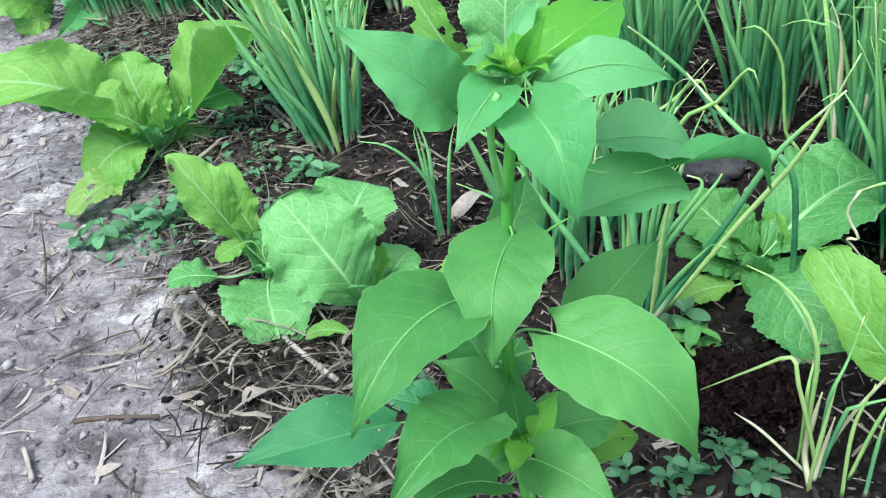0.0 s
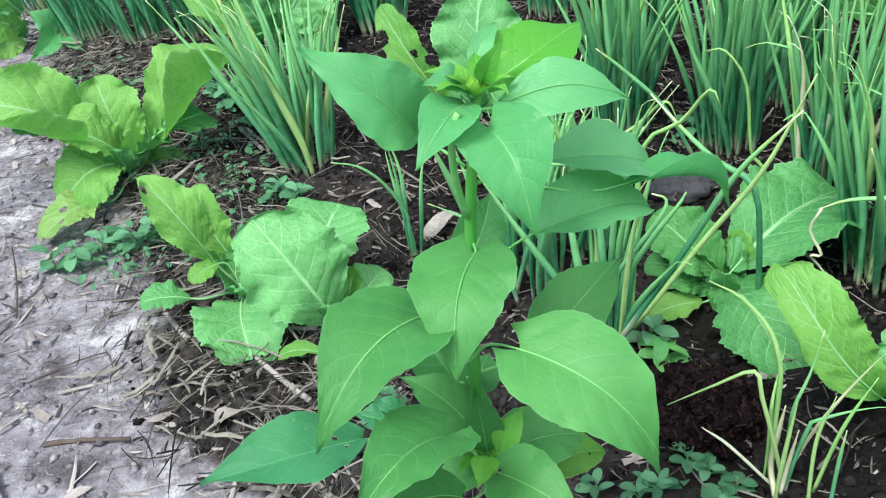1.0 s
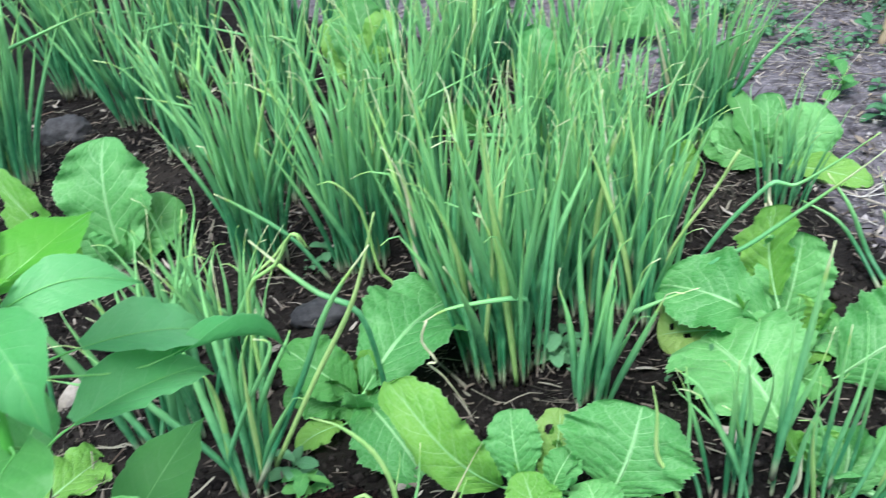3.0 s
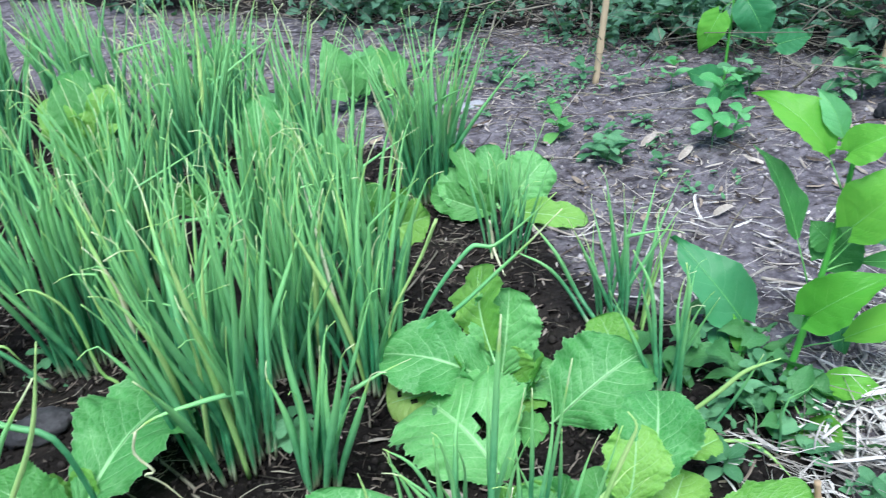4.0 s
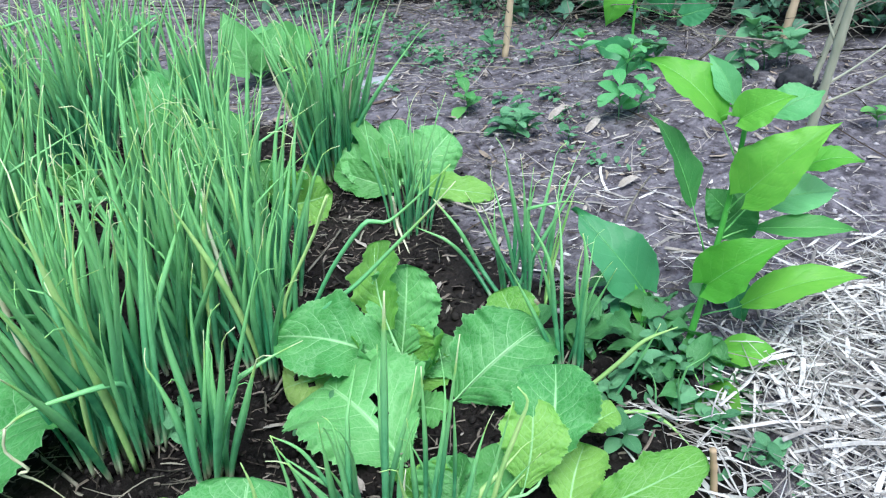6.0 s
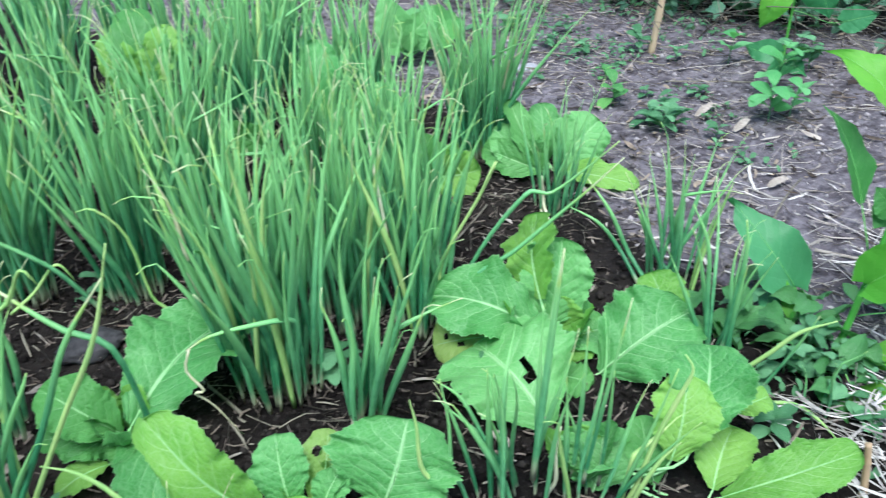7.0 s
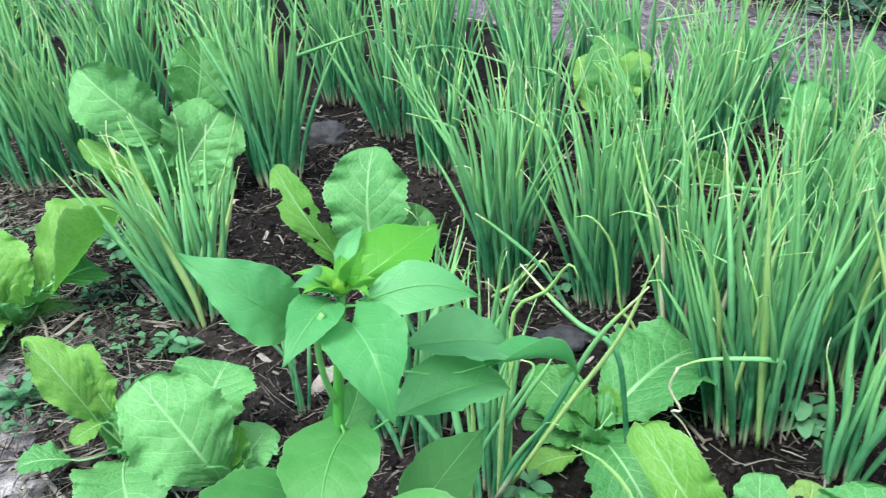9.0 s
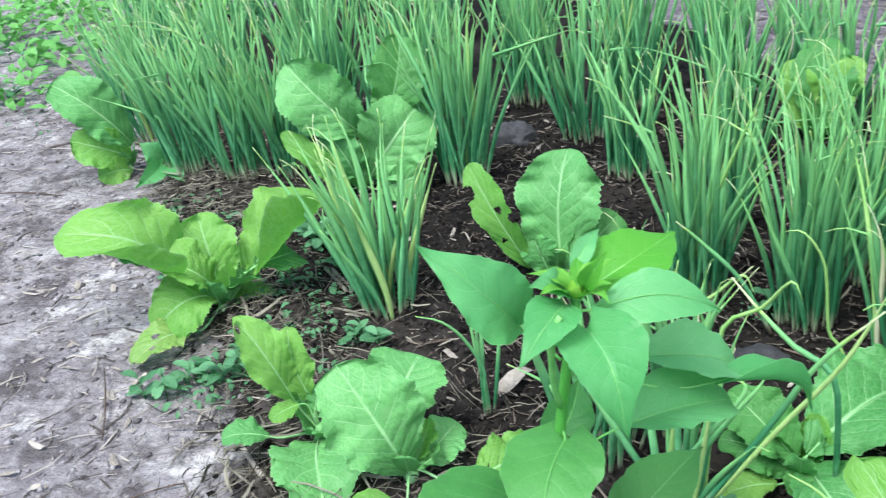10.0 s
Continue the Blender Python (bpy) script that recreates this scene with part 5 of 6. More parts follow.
stem(sap, [(2.785, 2.207, -0.01), (2.783, 2.209, 0.074), (2.791, 2.201, 0.200), (2.794, 2.198, 0.336)], 0.005, 0.0028)
leaf(sap, (2.766, 2.226, 0.231), (2.705, 2.244, 0.110), 0.088, (-0.683, -0.690, 0.239), SUN, .08, SUNLIME, RIB, root=(2.791, 2.201, 0.269))
leaf(sap, (2.820, 2.172, 0.268), (2.843, 2.107, 0.151), 0.121, (-0.694, -0.678, 0.241), SUN, .08, SUNTEAL, RIB, root=(2.793, 2.199, 0.286))
leaf(sap, (2.891, 2.101, 0.137), (2.960, 2.033, 0.166), 0.079, (-0.733, -0.621, 0.279), SUN, .08, SUNTEAL, RIB, root=(2.788, 2.204, 0.164))
leaf(sap, (2.758, 2.175, 0.015), (2.633, 2.118, 0.015), 0.072, (0.295, -0.644, 0.706), SUN, .1, SUNTEAL, RIB, root=(2.784, 2.208, 0.019))
leaf(sap, (2.764, 2.169, 0.015), (2.729, 2.061, 0.015), 0.072, (-0.753, 0.245, 0.610), SUN, .1, SUNTEAL, RIB, root=(2.784, 2.208, 0.019))
leaf(sap, (2.774, 2.218, 0.028), (2.699, 2.293, 0.047), 0.082, (-0.629, -0.711, 0.314), SUN, .1, SUNTEAL, RIB, root=(2.784, 2.208, 0.038))

# ---- onions ----
o1 = onion_clump(-0.062, 1.835, 60, 0.43, 0.058, 0.30, (-0.08, 0.0), seed=1, dry=0.08)
o2 = onion_clump(0.207, 1.47, 5, 0.24, 0.012, 0.15, (-0.03, 0.0), seed=2, dry=0.00, label="small young onion with a few thin blue-green leaves")
o3a = onion_clump(-0.9, 2.63, 45, 0.56, 0.072, 0.23, (-0.1, 0.0), seed=3)
o3b = onion_clump(-0.717, 2.59, 48, 0.56, 0.072, 0.2, (-0.08, 0.0), seed=4)
o3c = onion_clump(-0.575, 2.62, 45, 0.54, 0.072, 0.2, (-0.06, 0.0), seed=5)
o3d = onion_clump(-1.2, 2.95, 40, 0.55, 0.072, 0.2, (-0.1, 0.0), seed=6)
o3e = onion_clump(-0.95, 3.05, 40, 0.58, 0.072, 0.2, (-0.05, 0.0), seed=7)
o3f = onion_clump(-0.55, 3.05, 45, 0.6, 0.072, 0.19, (0.0, 0.0), seed=8)
o4 = onion_clump(-0.01, 2.53, 62, 0.6, 0.066, 0.19, (0.0, 0.0), seed=9, dry=0.02)
o4b = onion_clump(-0.25, 3.05, 54, 0.6, 0.072, 0.19, (0.0, 0.0), seed=10, dry=0.02)
o5 = onion_clump(0.1, 3.2, 54, 0.58, 0.072, 0.2, (0.0, 0.0), seed=11)
o5b = onion_clump(0.45, 3.15, 54, 0.58, 0.072, 0.2, (0.0, 0.0), seed=12)
o6 = onion_clump(0.44, 2.54, 32, 0.42, 0.06, 0.17, (0.0, 0.0), seed=13)
o6b = onion_clump(0.72, 2.62, 40, 0.48, 0.06, 0.17, (0.0, 0.0), seed=14)
o7 = onion_clump(0.58, 1.88, 45, 0.5, 0.054, 0.19, (0.02, 0.0), seed=15)
o8 = onion_clump(0.775, 1.8, 43, 0.48, 0.054, 0.19, (0.0, 0.0), seed=16)
o9 = onion_clump(0.942, 1.385, 62, 0.5, 0.066, 0.17, (0.0, 0.0), seed=17, dry=0.03)
o10 = onion_clump(0.925, 1.64, 51, 0.48, 0.06, 0.19, (0.0, 0.0), seed=18, dry=0.03)
o11 = onion_clump(1.113, 1.53, 54, 0.48, 0.06, 0.17, (0.05, 0.0), seed=19, dry=0.03)
o11b = onion_clump(1.17, 1.86, 45, 0.48, 0.06, 0.19, (0.03, 0.0), seed=20)
o11c = onion_clump(0.95, 2.06, 48, 0.5, 0.06, 0.19, (0.0, 0.0), seed=21)
o12 = onion_clump(1.036, 1.238, 15, 0.36, 0.026, 0.24, (0.16, 0.0), thick=0.0075, seed=22, dry=0.03, label="short onion clump leaning with split pale tips")
o13 = onion_clump(0.517, 1.236, 14, 0.36, 0.03, 0.24, (0.08, 0.0), seed=23, dry=0.03)
o14 = onion_clump(0.41, 1.395, 30, 0.38, 0.06, 0.23, (-0.05, 0.0), seed=24, dry=0.03)
o14b = onion_clump(0.52, 1.47, 20, 0.36, 0.04, 0.22, (-0.03, 0.0), seed=25)
o14c = onion_clump(0.44, 1.62, 12, 0.34, 0.03, 0.25, (0.0, 0.0), seed=26)
o15 = onion_clump(1.208, 1.432, 29, 0.42, 0.042, 0.2, (0.03, 0.0), seed=27, dry=0.03)
o16 = onion_clump(1.64, 2.04, 78, 0.47, 0.06, 0.25, (0.0, 0.0), seed=28, dry=0.03)
o16b = onion_clump(1.42, 2.32, 48, 0.46, 0.06, 0.17, (0.0, 0.0), seed=29)
o17 = onion_clump(1.655, 1.7, 27, 0.27, 0.048, 0.2, (0.05, 0.0), seed=30, dry=0.03, label="low onion clump with a dry split leaf at its foot")
o18 = onion_clump(1.683, 1.338, 18, 0.3, 0.045, 0.28, (0.0, 0.0), seed=31, dry=0.03)
o19 = onion_clump(1.605, 1.117, 10, 0.3, 0.025, 0.2, (0.0, 0.0), seed=32, dry=0.00)
o20c = onion_clump(1.35, 2.75, 48, 0.5, 0.072, 0.17, (0.0, 0.0), seed=35)
o20d = onion_clump(1.05, 2.95, 45, 0.52, 0.072, 0.19, (0.0, 0.0), seed=36)
o20e = onion_clump(1.15, 2.42, 45, 0.5, 0.072, 0.19, (0.0, 0.0), seed=37)
o20f = onion_clump(0.75, 3.25, 48, 0.55, 0.072, 0.19, (0.0, 0.0), seed=38)
o20g = onion_clump(0.98, 3.28, 46, 0.5, 0.072, 0.2, (0.0, 0.0), seed=39)
o20h = onion_clump(1.22, 2.62, 44, 0.48, 0.07, 0.2, (0.0, 0.0), seed=34)
r1 = onion_clump(-1.45, 3.3, 40, 0.56, 0.07, 0.22, (0.0, 0.0), seed=40)
r2 = onion_clump(-1.2, 3.65, 40, 0.58, 0.07, 0.22, (0.0, 0.0), seed=41)
r3 = onion_clump(-0.8, 3.5, 44, 0.58, 0.07, 0.22, (0.0, 0.0), seed=42)
r4 = onion_clump(-0.4, 3.55, 44, 0.6, 0.07, 0.22, (0.0, 0.0), seed=43)
r5 = onion_clump(0.02, 3.7, 44, 0.58, 0.07, 0.22, (0.0, 0.0), seed=44)
r6 = onion_clump(0.42, 3.65, 44, 0.56, 0.07, 0.22, (0.0, 0.0), seed=45)
r7 = onion_clump(0.72, 3.62, 44, 0.54, 0.07, 0.22, (0.0, 0.0), seed=46)
r8 = onion_clump(-1.6, 3.95, 36, 0.56, 0.07, 0.22, (0.0, 0.0), seed=47)
r9 = onion_clump(-1.0, 4.1, 36, 0.56, 0.07, 0.22, (0.0, 0.0), seed=48)
r10 = onion_clump(-0.4, 4.2, 36, 0.56, 0.07, 0.22, (0.0, 0.0), seed=49)
r11 = onion_clump(0.3, 4.25, 36, 0.54, 0.07, 0.22, (0.0, 0.0), seed=50)
r13 = onion_clump(-1.95, 4.35, 34, 0.56, 0.07, 0.22, (0.0, 0.0), seed=52)
r14 = onion_clump(-1.45, 4.5, 34, 0.56, 0.07, 0.22, (0.0, 0.0), seed=53)
r15 = onion_clump(-0.95, 4.6, 34, 0.56, 0.07, 0.22, (0.0, 0.0), seed=54)
r16 = onion_clump(-0.5, 4.7, 34, 0.56, 0.07, 0.22, (0.0, 0.0), seed=55)
r17 = onion_clump(-0.08, 4.75, 34, 0.56, 0.07, 0.22, (0.0, 0.0), seed=56)
r18 = onion_clump(0.3, 4.7, 34, 0.56, 0.07, 0.22, (0.0, 0.0), seed=57)
r19 = onion_clump(-1.2, 5.0, 34, 0.56, 0.07, 0.22, (0.0, 0.0), seed=58)
r20 = onion_clump(-0.65, 5.1, 34, 0.56, 0.07, 0.22, (0.0, 0.0), seed=59)
q1 = onion_clump(0.86, 1.98, 42, 0.48, 0.07, 0.22, (0.0, 0.0), seed=60)
q2 = onion_clump(0.64, 2.2, 40, 0.48, 0.07, 0.22, (0.0, 0.0), seed=61)
q3 = onion_clump(0.3, 2.85, 40, 0.55, 0.07, 0.22, (0.0, 0.0), seed=62)
q4 = onion_clump(-0.3, 2.85, 30, 0.5, 0.07, 0.22, (0.0, 0.0), seed=63)
q5 = onion_clump(1.3, 1.64, 40, 0.44, 0.06, 0.2, (0.03, 0.0), seed=64)
q6 = onion_clump(1.33, 1.92, 40, 0.46, 0.06, 0.2, (0.0, 0.0), seed=65)
o21 = onion_clump(0.7, 0.985, 5, 0.22, 0.03, 0.35, (0.05, 0.0), seed=66, dry=0.5, label="half-dried onion with straw-yellow bent leaves")
o22 = onion_clump(1.155, 1.0, 14, 0.3, 0.05, 0.18, (0.0, 0.0), seed=67, dry=0.03)
o23 = onion_clump(1.24, 0.93, 8, 0.26, 0.04, 0.22, (0.05, 0.0), seed=68, dry=0.03)
o24 = onion_clump(1.66, 0.95, 3, 0.15, 0.02, 0.3, (0.05, 0.0), seed=69, dry=0.00)
onion_strand(o15, [(1.281, 1.388, 0.123), (1.313, 1.357, 0.210), (1.358, 1.322, 0.288), (1.378, 1.316, 0.291), (1.400, 1.309, 0.288), (1.436, 1.277, 0.331), (1.475, 1.243, 0.385)], 0.0048, ONION)
onion_strand(o15, [(1.283, 1.356, 0.140), (1.332, 1.320, 0.189), (1.386, 1.282, 0.256), (1.426, 1.248, 0.312), (1.465, 1.215, 0.371)], 0.0046, ONION)
onion_strand(o15, [(1.245, 1.400, 0.161), (1.295, 1.363, 0.279), (1.318, 1.345, 0.346), (1.302, 1.350, 0.313), (1.283, 1.356, 0.266)], 0.0036, YELLOW)
onion_strand(o9, [(0.963, 1.314, 0.173), (0.944, 1.300, 0.197), (0.894, 1.296, 0.206), (0.836, 1.295, 0.208), (0.802, 1.307, 0.187)], 0.0045, ONION)
onion_strand(o9, [(0.806, 1.305, 0.190), (0.796, 1.309, 0.152), (0.814, 1.302, 0.115), (0.801, 1.307, 0.110), (0.823, 1.310, 0.078), (0.855, 1.299, 0.015)], 0.0024, DRYLEAF, rooted=False)
onion_strand(o13, [(0.556, 1.234, 0.050), (0.634, 1.210, 0.205), (0.696, 1.186, 0.326), (0.735, 1.164, 0.454)], 0.0042, YELLOW)
onion_strand(o13, [(0.545, 1.234, 0.139), (0.576, 1.213, 0.218), (0.603, 1.201, 0.271), (0.613, 1.201, 0.292)], 0.005, ONION)
onion_strand(o13, [(0.738, 1.305, -0.005), (0.728, 1.290, 0.130), (0.709, 1.276, 0.246), (0.660, 1.288, 0.283), (0.619, 1.310, 0.321), (0.582, 1.333, 0.360)], 0.0048, ONION)
onion_strand(o13, [(0.569, 1.283, 0.311), (0.612, 1.261, 0.356), (0.638, 1.229, 0.412), (0.652, 1.229, 0.388)], 0.0036, YELLOW)
onion_strand(o13, [(0.502, 1.205, 0.112), (0.539, 1.187, 0.198), (0.578, 1.169, 0.275), (0.586, 1.169, 0.303), (0.569, 1.168, 0.313)], 0.0042, ONION)
onion_strand(o13, [(0.529, 1.197, 0.052), (0.614, 1.180, 0.225), (0.663, 1.163, 0.339), (0.721, 1.145, 0.423)], 0.0048, ONION)
onion_strand(o21, [(0.694, 1.008, 0.179), (0.679, 1.013, 0.233), (0.649, 1.023, 0.271), (0.617, 1.034, 0.286)], 0.0034, YELLOW)
onion_strand(o21, [(0.706, 0.983, 0.026), (0.689, 0.978, 0.098), (0.669, 0.974, 0.173), (0.659, 0.978, 0.208), (0.624, 0.990, 0.178), (0.575, 1.006, 0.131)], 0.0028, YELLOW)
onion_strand(o21, [(0.696, 0.963, 0.015), (0.692, 0.988, 0.049), (0.695, 0.987, 0.107), (0.698, 0.986, 0.148)], 0.0042, DRYLEAF)
onion_strand(o21, [(0.703, 0.975, 0.015), (0.709, 0.982, 0.056), (0.714, 0.980, 0.116)], 0.0032, DRYLEAF)
onion_strand(o21, [(0.696, 0.986, 0.016), (0.647, 1.003, 0.065), (0.616, 1.013, 0.086)], 0.002, DRYLEAF)
onion_strand(o21, [(0.706, 0.983, 0.147), (0.722, 0.999, 0.181), (0.732, 1.006, 0.238)], 0.0026, ONION)
onion_strand(o21, [(0.725, 0.945, 0.025), (0.722, 0.946, 0.135), (0.732, 0.942, 0.206)], 0.0026, YELLOW)
onion_strand(o21, [(0.742, 0.929, 0.047), (0.742, 0.929, 0.121), (0.743, 0.928, 0.172)], 0.0026, ONION)
onion_strand(o21, [(0.728, 0.945, 0.056), (0.743, 0.940, 0.160), (0.768, 0.943, 0.230)], 0.0026, YELLOW)
onion_strand(o22, [(1.182, 0.988, 0.050), (1.191, 0.983, 0.178), (1.202, 0.979, 0.317), (1.210, 0.975, 0.410)], 0.0058, ONION)
onion_strand(o22, [(1.156, 1.021, 0.047), (1.133, 1.032, 0.103), (1.110, 1.053, 0.168), (1.078, 1.068, 0.202)], 0.0034, ONION)
onion_strand(o22, [(1.263, 0.951, 0.034), (1.270, 0.948, 0.145), (1.273, 0.947, 0.229)], 0.0034, ONION)
onion_strand(o22, [(1.230, 0.966, 0.051), (1.237, 0.963, 0.170), (1.240, 0.961, 0.299)], 0.004, ONION)
onion_strand(o22, [(1.232, 0.943, 0.060), (1.249, 0.935, 0.185), (1.273, 0.924, 0.352)], 0.0038, ONION)
onion_strand(o22, [(1.199, 0.958, 0.067), (1.198, 0.959, 0.117), (1.203, 0.956, 0.160)], 0.0036, DRYLEAF)
onion_strand(o22, [(1.034, 1.022, 0.110), (1.032, 1.023, 0.177), (1.026, 1.026, 0.220)], 0.0036, YELLOW)
onion_strand(o22, [(1.074, 1.015, 0.092), (1.073, 1.015, 0.170), (1.065, 1.019, 0.244)], 0.0036, ONION)
onion_strand(o23, [(1.273, 0.886, 0.086), (1.290, 0.875, 0.172), (1.309, 0.863, 0.243), (1.317, 0.858, 0.277), (1.308, 0.864, 0.298)], 0.0042, YELLOW)
onion_strand(o23, [(1.261, 0.894, 0.087), (1.281, 0.880, 0.173), (1.303, 0.867, 0.277)], 0.0042, ONION)
onion_strand(o23, [(1.267, 0.866, 0.108), (1.284, 0.855, 0.155), (1.301, 0.845, 0.182)], 0.004, YELLOW)
onion_strand(o24, [(1.578, 1.049, 0.032), (1.608, 1.012, 0.093), (1.632, 0.983, 0.143), (1.661, 0.948, 0.175)], 0.0042, YELLOW)
onion_strand(o24, [(1.606, 1.015, 0.020), (1.629, 0.987, 0.105), (1.646, 0.967, 0.177)], 0.003, ONION)
onion_strand(o24, [(1.591, 0.986, 0.024), (1.618, 0.954, 0.032), (1.632, 0.921, 0.023), (1.631, 0.880, 0.015)], 0.0032, YELLOW)
onion_strand(o18, [(1.623, 1.346, 0.015), (1.616, 1.415, 0.071), (1.590, 1.448, 0.116), (1.555, 1.501, 0.136)], 0.004, ONION)
onion_strand(o18, [(1.633, 1.316, 0.015), (1.633, 1.402, 0.058), (1.607, 1.434, 0.140), (1.583, 1.478, 0.196)], 0.0044, ONION)
onion_strand(o18, [(1.681, 1.278, 0.015), (1.716, 1.287, 0.119), (1.731, 1.275, 0.201), (1.740, 1.269, 0.240)], 0.0036, YELLOW)
onion_strand(o18, [(1.685, 1.298, 0.015), (1.667, 1.376, 0.071), (1.647, 1.391, 0.133), (1.639, 1.397, 0.151)], 0.0038, ONION)
onion_strand(o17, [(1.613, 1.700, 0.101), (1.616, 1.687, 0.036), (1.593, 1.607, 0.015)], 0.0065, DRYLEAF)
onion_strand(o17, [(1.613, 1.700, 0.073), (1.607, 1.680, 0.015), (1.576, 1.616, 0.015)], 0.0045, DRYLEAF)
onion_strand(o17, [(1.655, 1.700, 0.087), (1.693, 1.679, 0.190), (1.735, 1.655, 0.312)], 0.0034, ONION)
onion_strand(o2, [(0.208, 1.460, 0.114), (0.183, 1.445, 0.179), (0.153, 1.428, 0.221), (0.117, 1.410, 0.241)], 0.003, ONION)
onion_strand(o1, [(-0.093, 1.793, 0.113), (-0.118, 1.785, 0.221), (-0.132, 1.780, 0.310), (-0.140, 1.778, 0.353)], 0.004, YELLOW)
onion_strand(o19, [(1.586, 1.118, 0.015), (1.580, 1.125, 0.123), (1.573, 1.132, 0.230), (1.551, 1.151, 0.300)], 0.005, ONION)
onion_strand(o19, [(1.601, 1.106, 0.015), (1.612, 1.098, 0.147), (1.615, 1.095, 0.232), (1.610, 1.099, 0.282)], 0.0056, ONION)
onion_strand(o10, [(0.789, 1.673, 0.072), (0.773, 1.677, 0.195), (0.733, 1.666, 0.263), (0.703, 1.673, 0.263)], 0.0036, YELLOW)
onion_strand(o8, [(0.551, 1.777, 0.045), (0.600, 1.761, 0.086), (0.648, 1.745, 0.139), (0.672, 1.742, 0.100)], 0.0036, YELLOW)
onion_strand(o8, [(0.706, 1.745, 0.015), (0.646, 1.735, 0.132), (0.568, 1.724, 0.220), (0.526, 1.709, 0.265)], 0.0046, ONION)

# ---- weeds ----
weed(0.592, 1.195, 0.058, 7, 0, LUSHLEAF)
weed(-0.415, 1.486, 0.07, 7, 1)
weed(-0.384, 1.519, 0.06, 6, 2)
weed(-0.457, 1.479, 0.055, 5, 3)
weed(-0.307, 1.524, 0.065, 7, 4)
weed(-0.296, 1.568, 0.055, 6, 5)
weed(-0.355, 1.544, 0.05, 6, 6)
weed(-0.042, 1.666, 0.055, 6, 7)
weed(-0.088, 1.670, 0.045, 5, 8)
weed(-0.295, 2.097, 0.07, 8, 9)
weed(-0.358, 2.164, 0.06, 7, 10)
weed(-0.227, 2.006, 0.055, 6, 11)
weed(-0.319, 1.913, 0.05, 6, 12)
weed(0.602, 1.010, 0.032, 6, 13)
weed(0.569, 0.984, 0.032, 6, 14)
weed(0.626, 0.998, 0.028, 6, 15)
weed(0.545, 0.967, 0.03, 6, 16)
weed(0.655, 0.978, 0.03, 6, 17)
weed(0.206, 1.131, 0.05, 6, 18)
weed(0.167, 1.121, 0.04, 6, 19)
weed(0.493, 0.982, 0.03, 5, 20)
weed(0.639, 0.957, 0.035, 7, 21)
weed(2.141, 3.001, 0.08, 7, 30)
weed(2.262, 2.969, 0.07, 7, 31)
weed(2.255, 2.723, 0.06, 6, 32)
weed(2.293, 2.571, 0.06, 6, 33)
weed(2.185, 1.696, 0.03, 4, 36)
weed(2.175, 1.790, 0.03, 4, 37)
weed(2.253, 2.180, 0.04, 5, 38)
weed(1.738, 1.173, 0.07, 7, 39)
weed(1.751, 1.062, 0.07, 8, 40)
weed(1.670, 1.032, 0.06, 7, 41)
weed(1.730, 1.004, 0.06, 7, 42)
weed(1.806, 1.001, 0.06, 7, 43)
weed(1.549, 0.932, 0.06, 6, 44)
weed(1.692, 0.932, 0.06, 6, 45)
weed(1.688, 0.874, 0.05, 6, 46)
weed(2.258, 4.264, 0.2, 10, 47)
weed(1.690, 0.789, 0.05, 7, 48)
weed(1.606, 1.026, 0.05, 6, 49)
weed(1.024, 1.359, 0.07, 8, 50)
weed(1.243, 1.251, 0.07, 8, 51)
weed(0.575, 1.236, 0.06, 6, 52)
weed(0.716, 1.838, 0.05, 5, 53)
weed(-0.327, 2.117, 0.07, 8, 54)
weed(-0.277, 2.150, 0.07, 8, 55)
weed(-0.092, 1.710, 0.05, 6, 56)
weed(-0.286, 1.578, 0.06, 6, 57)
weed(-0.277, 2.474, 0.05, 5, 58)
weed(-2.482, 4.088, 0.12, 9, 59)
weed(-2.168, 3.506, 0.10, 8, 60)
weed(-2.618, 4.440, 0.14, 9, 61)
weed(-2.711, 4.228, 0.14, 9, 62)
weed(2.132, 2.175, 0.09, 8, 100, LUSHLEAF, "small lime-green weed on the dirt path")
weed(2.230, 2.358, 0.05, 6, 101, LUSHLEAF, "small lime-green weed on the dirt path")
weed(2.117, 1.938, 0.075, 9, 102, WEEDLEAF, "low dark bluish weed on the dirt path")
weed(2.122, 1.995, 0.075, 9, 103, WEEDLEAF, "low dark bluish weed on the dirt path")
weed(2.161, 1.936, 0.075, 9, 104, WEEDLEAF, "low dark bluish weed on the dirt path")
weed(2.186, 2.004, 0.075, 9, 105, WEEDLEAF, "low dark bluish weed on the dirt path")
weed(2.418, 1.871, 0.13, 8, 106, BLUELEAF, "pale bluish weed with drooping leaves on the path")
weed(2.487, 1.867, 0.11, 8, 107, BLUELEAF, "pale bluish weed with drooping leaves on the path")
weed(2.576, 2.017, 0.17, 8, 108, BLUELEAF, "pale bluish weed with drooping leaves on the path")
weed(2.621, 2.266, 0.12, 4, 109, BLUELEAF, "thin seedling with two broad leaves by the fence")
weed(2.992, 1.861, 0.17, 14, 110, WEEDLEAF, "bushy pale green weed by the fence")
weed(3.061, 1.836, 0.13, 10, 111, WEEDLEAF, "bushy green weed by the fence")
weed(2.911, 1.865, 0.1, 8, 112, WEEDLEAF, "bushy pale green weed by the fence")
weed(2.731, 2.108, 0.14, 8, 113, WEEDLEAF, "broad green weed by the fence")
weed(2.782, 2.099, 0.1, 7, 114, WEEDLEAF, "broad green weed by the fence")
weed(2.214, 1.840, 0.05, 6, 115, WEEDLEAF, "small flat weed on the dirt path")
weed(2.383, 2.114, 0.05, 6, 116, WEEDLEAF, "small flat weed on the dirt path")
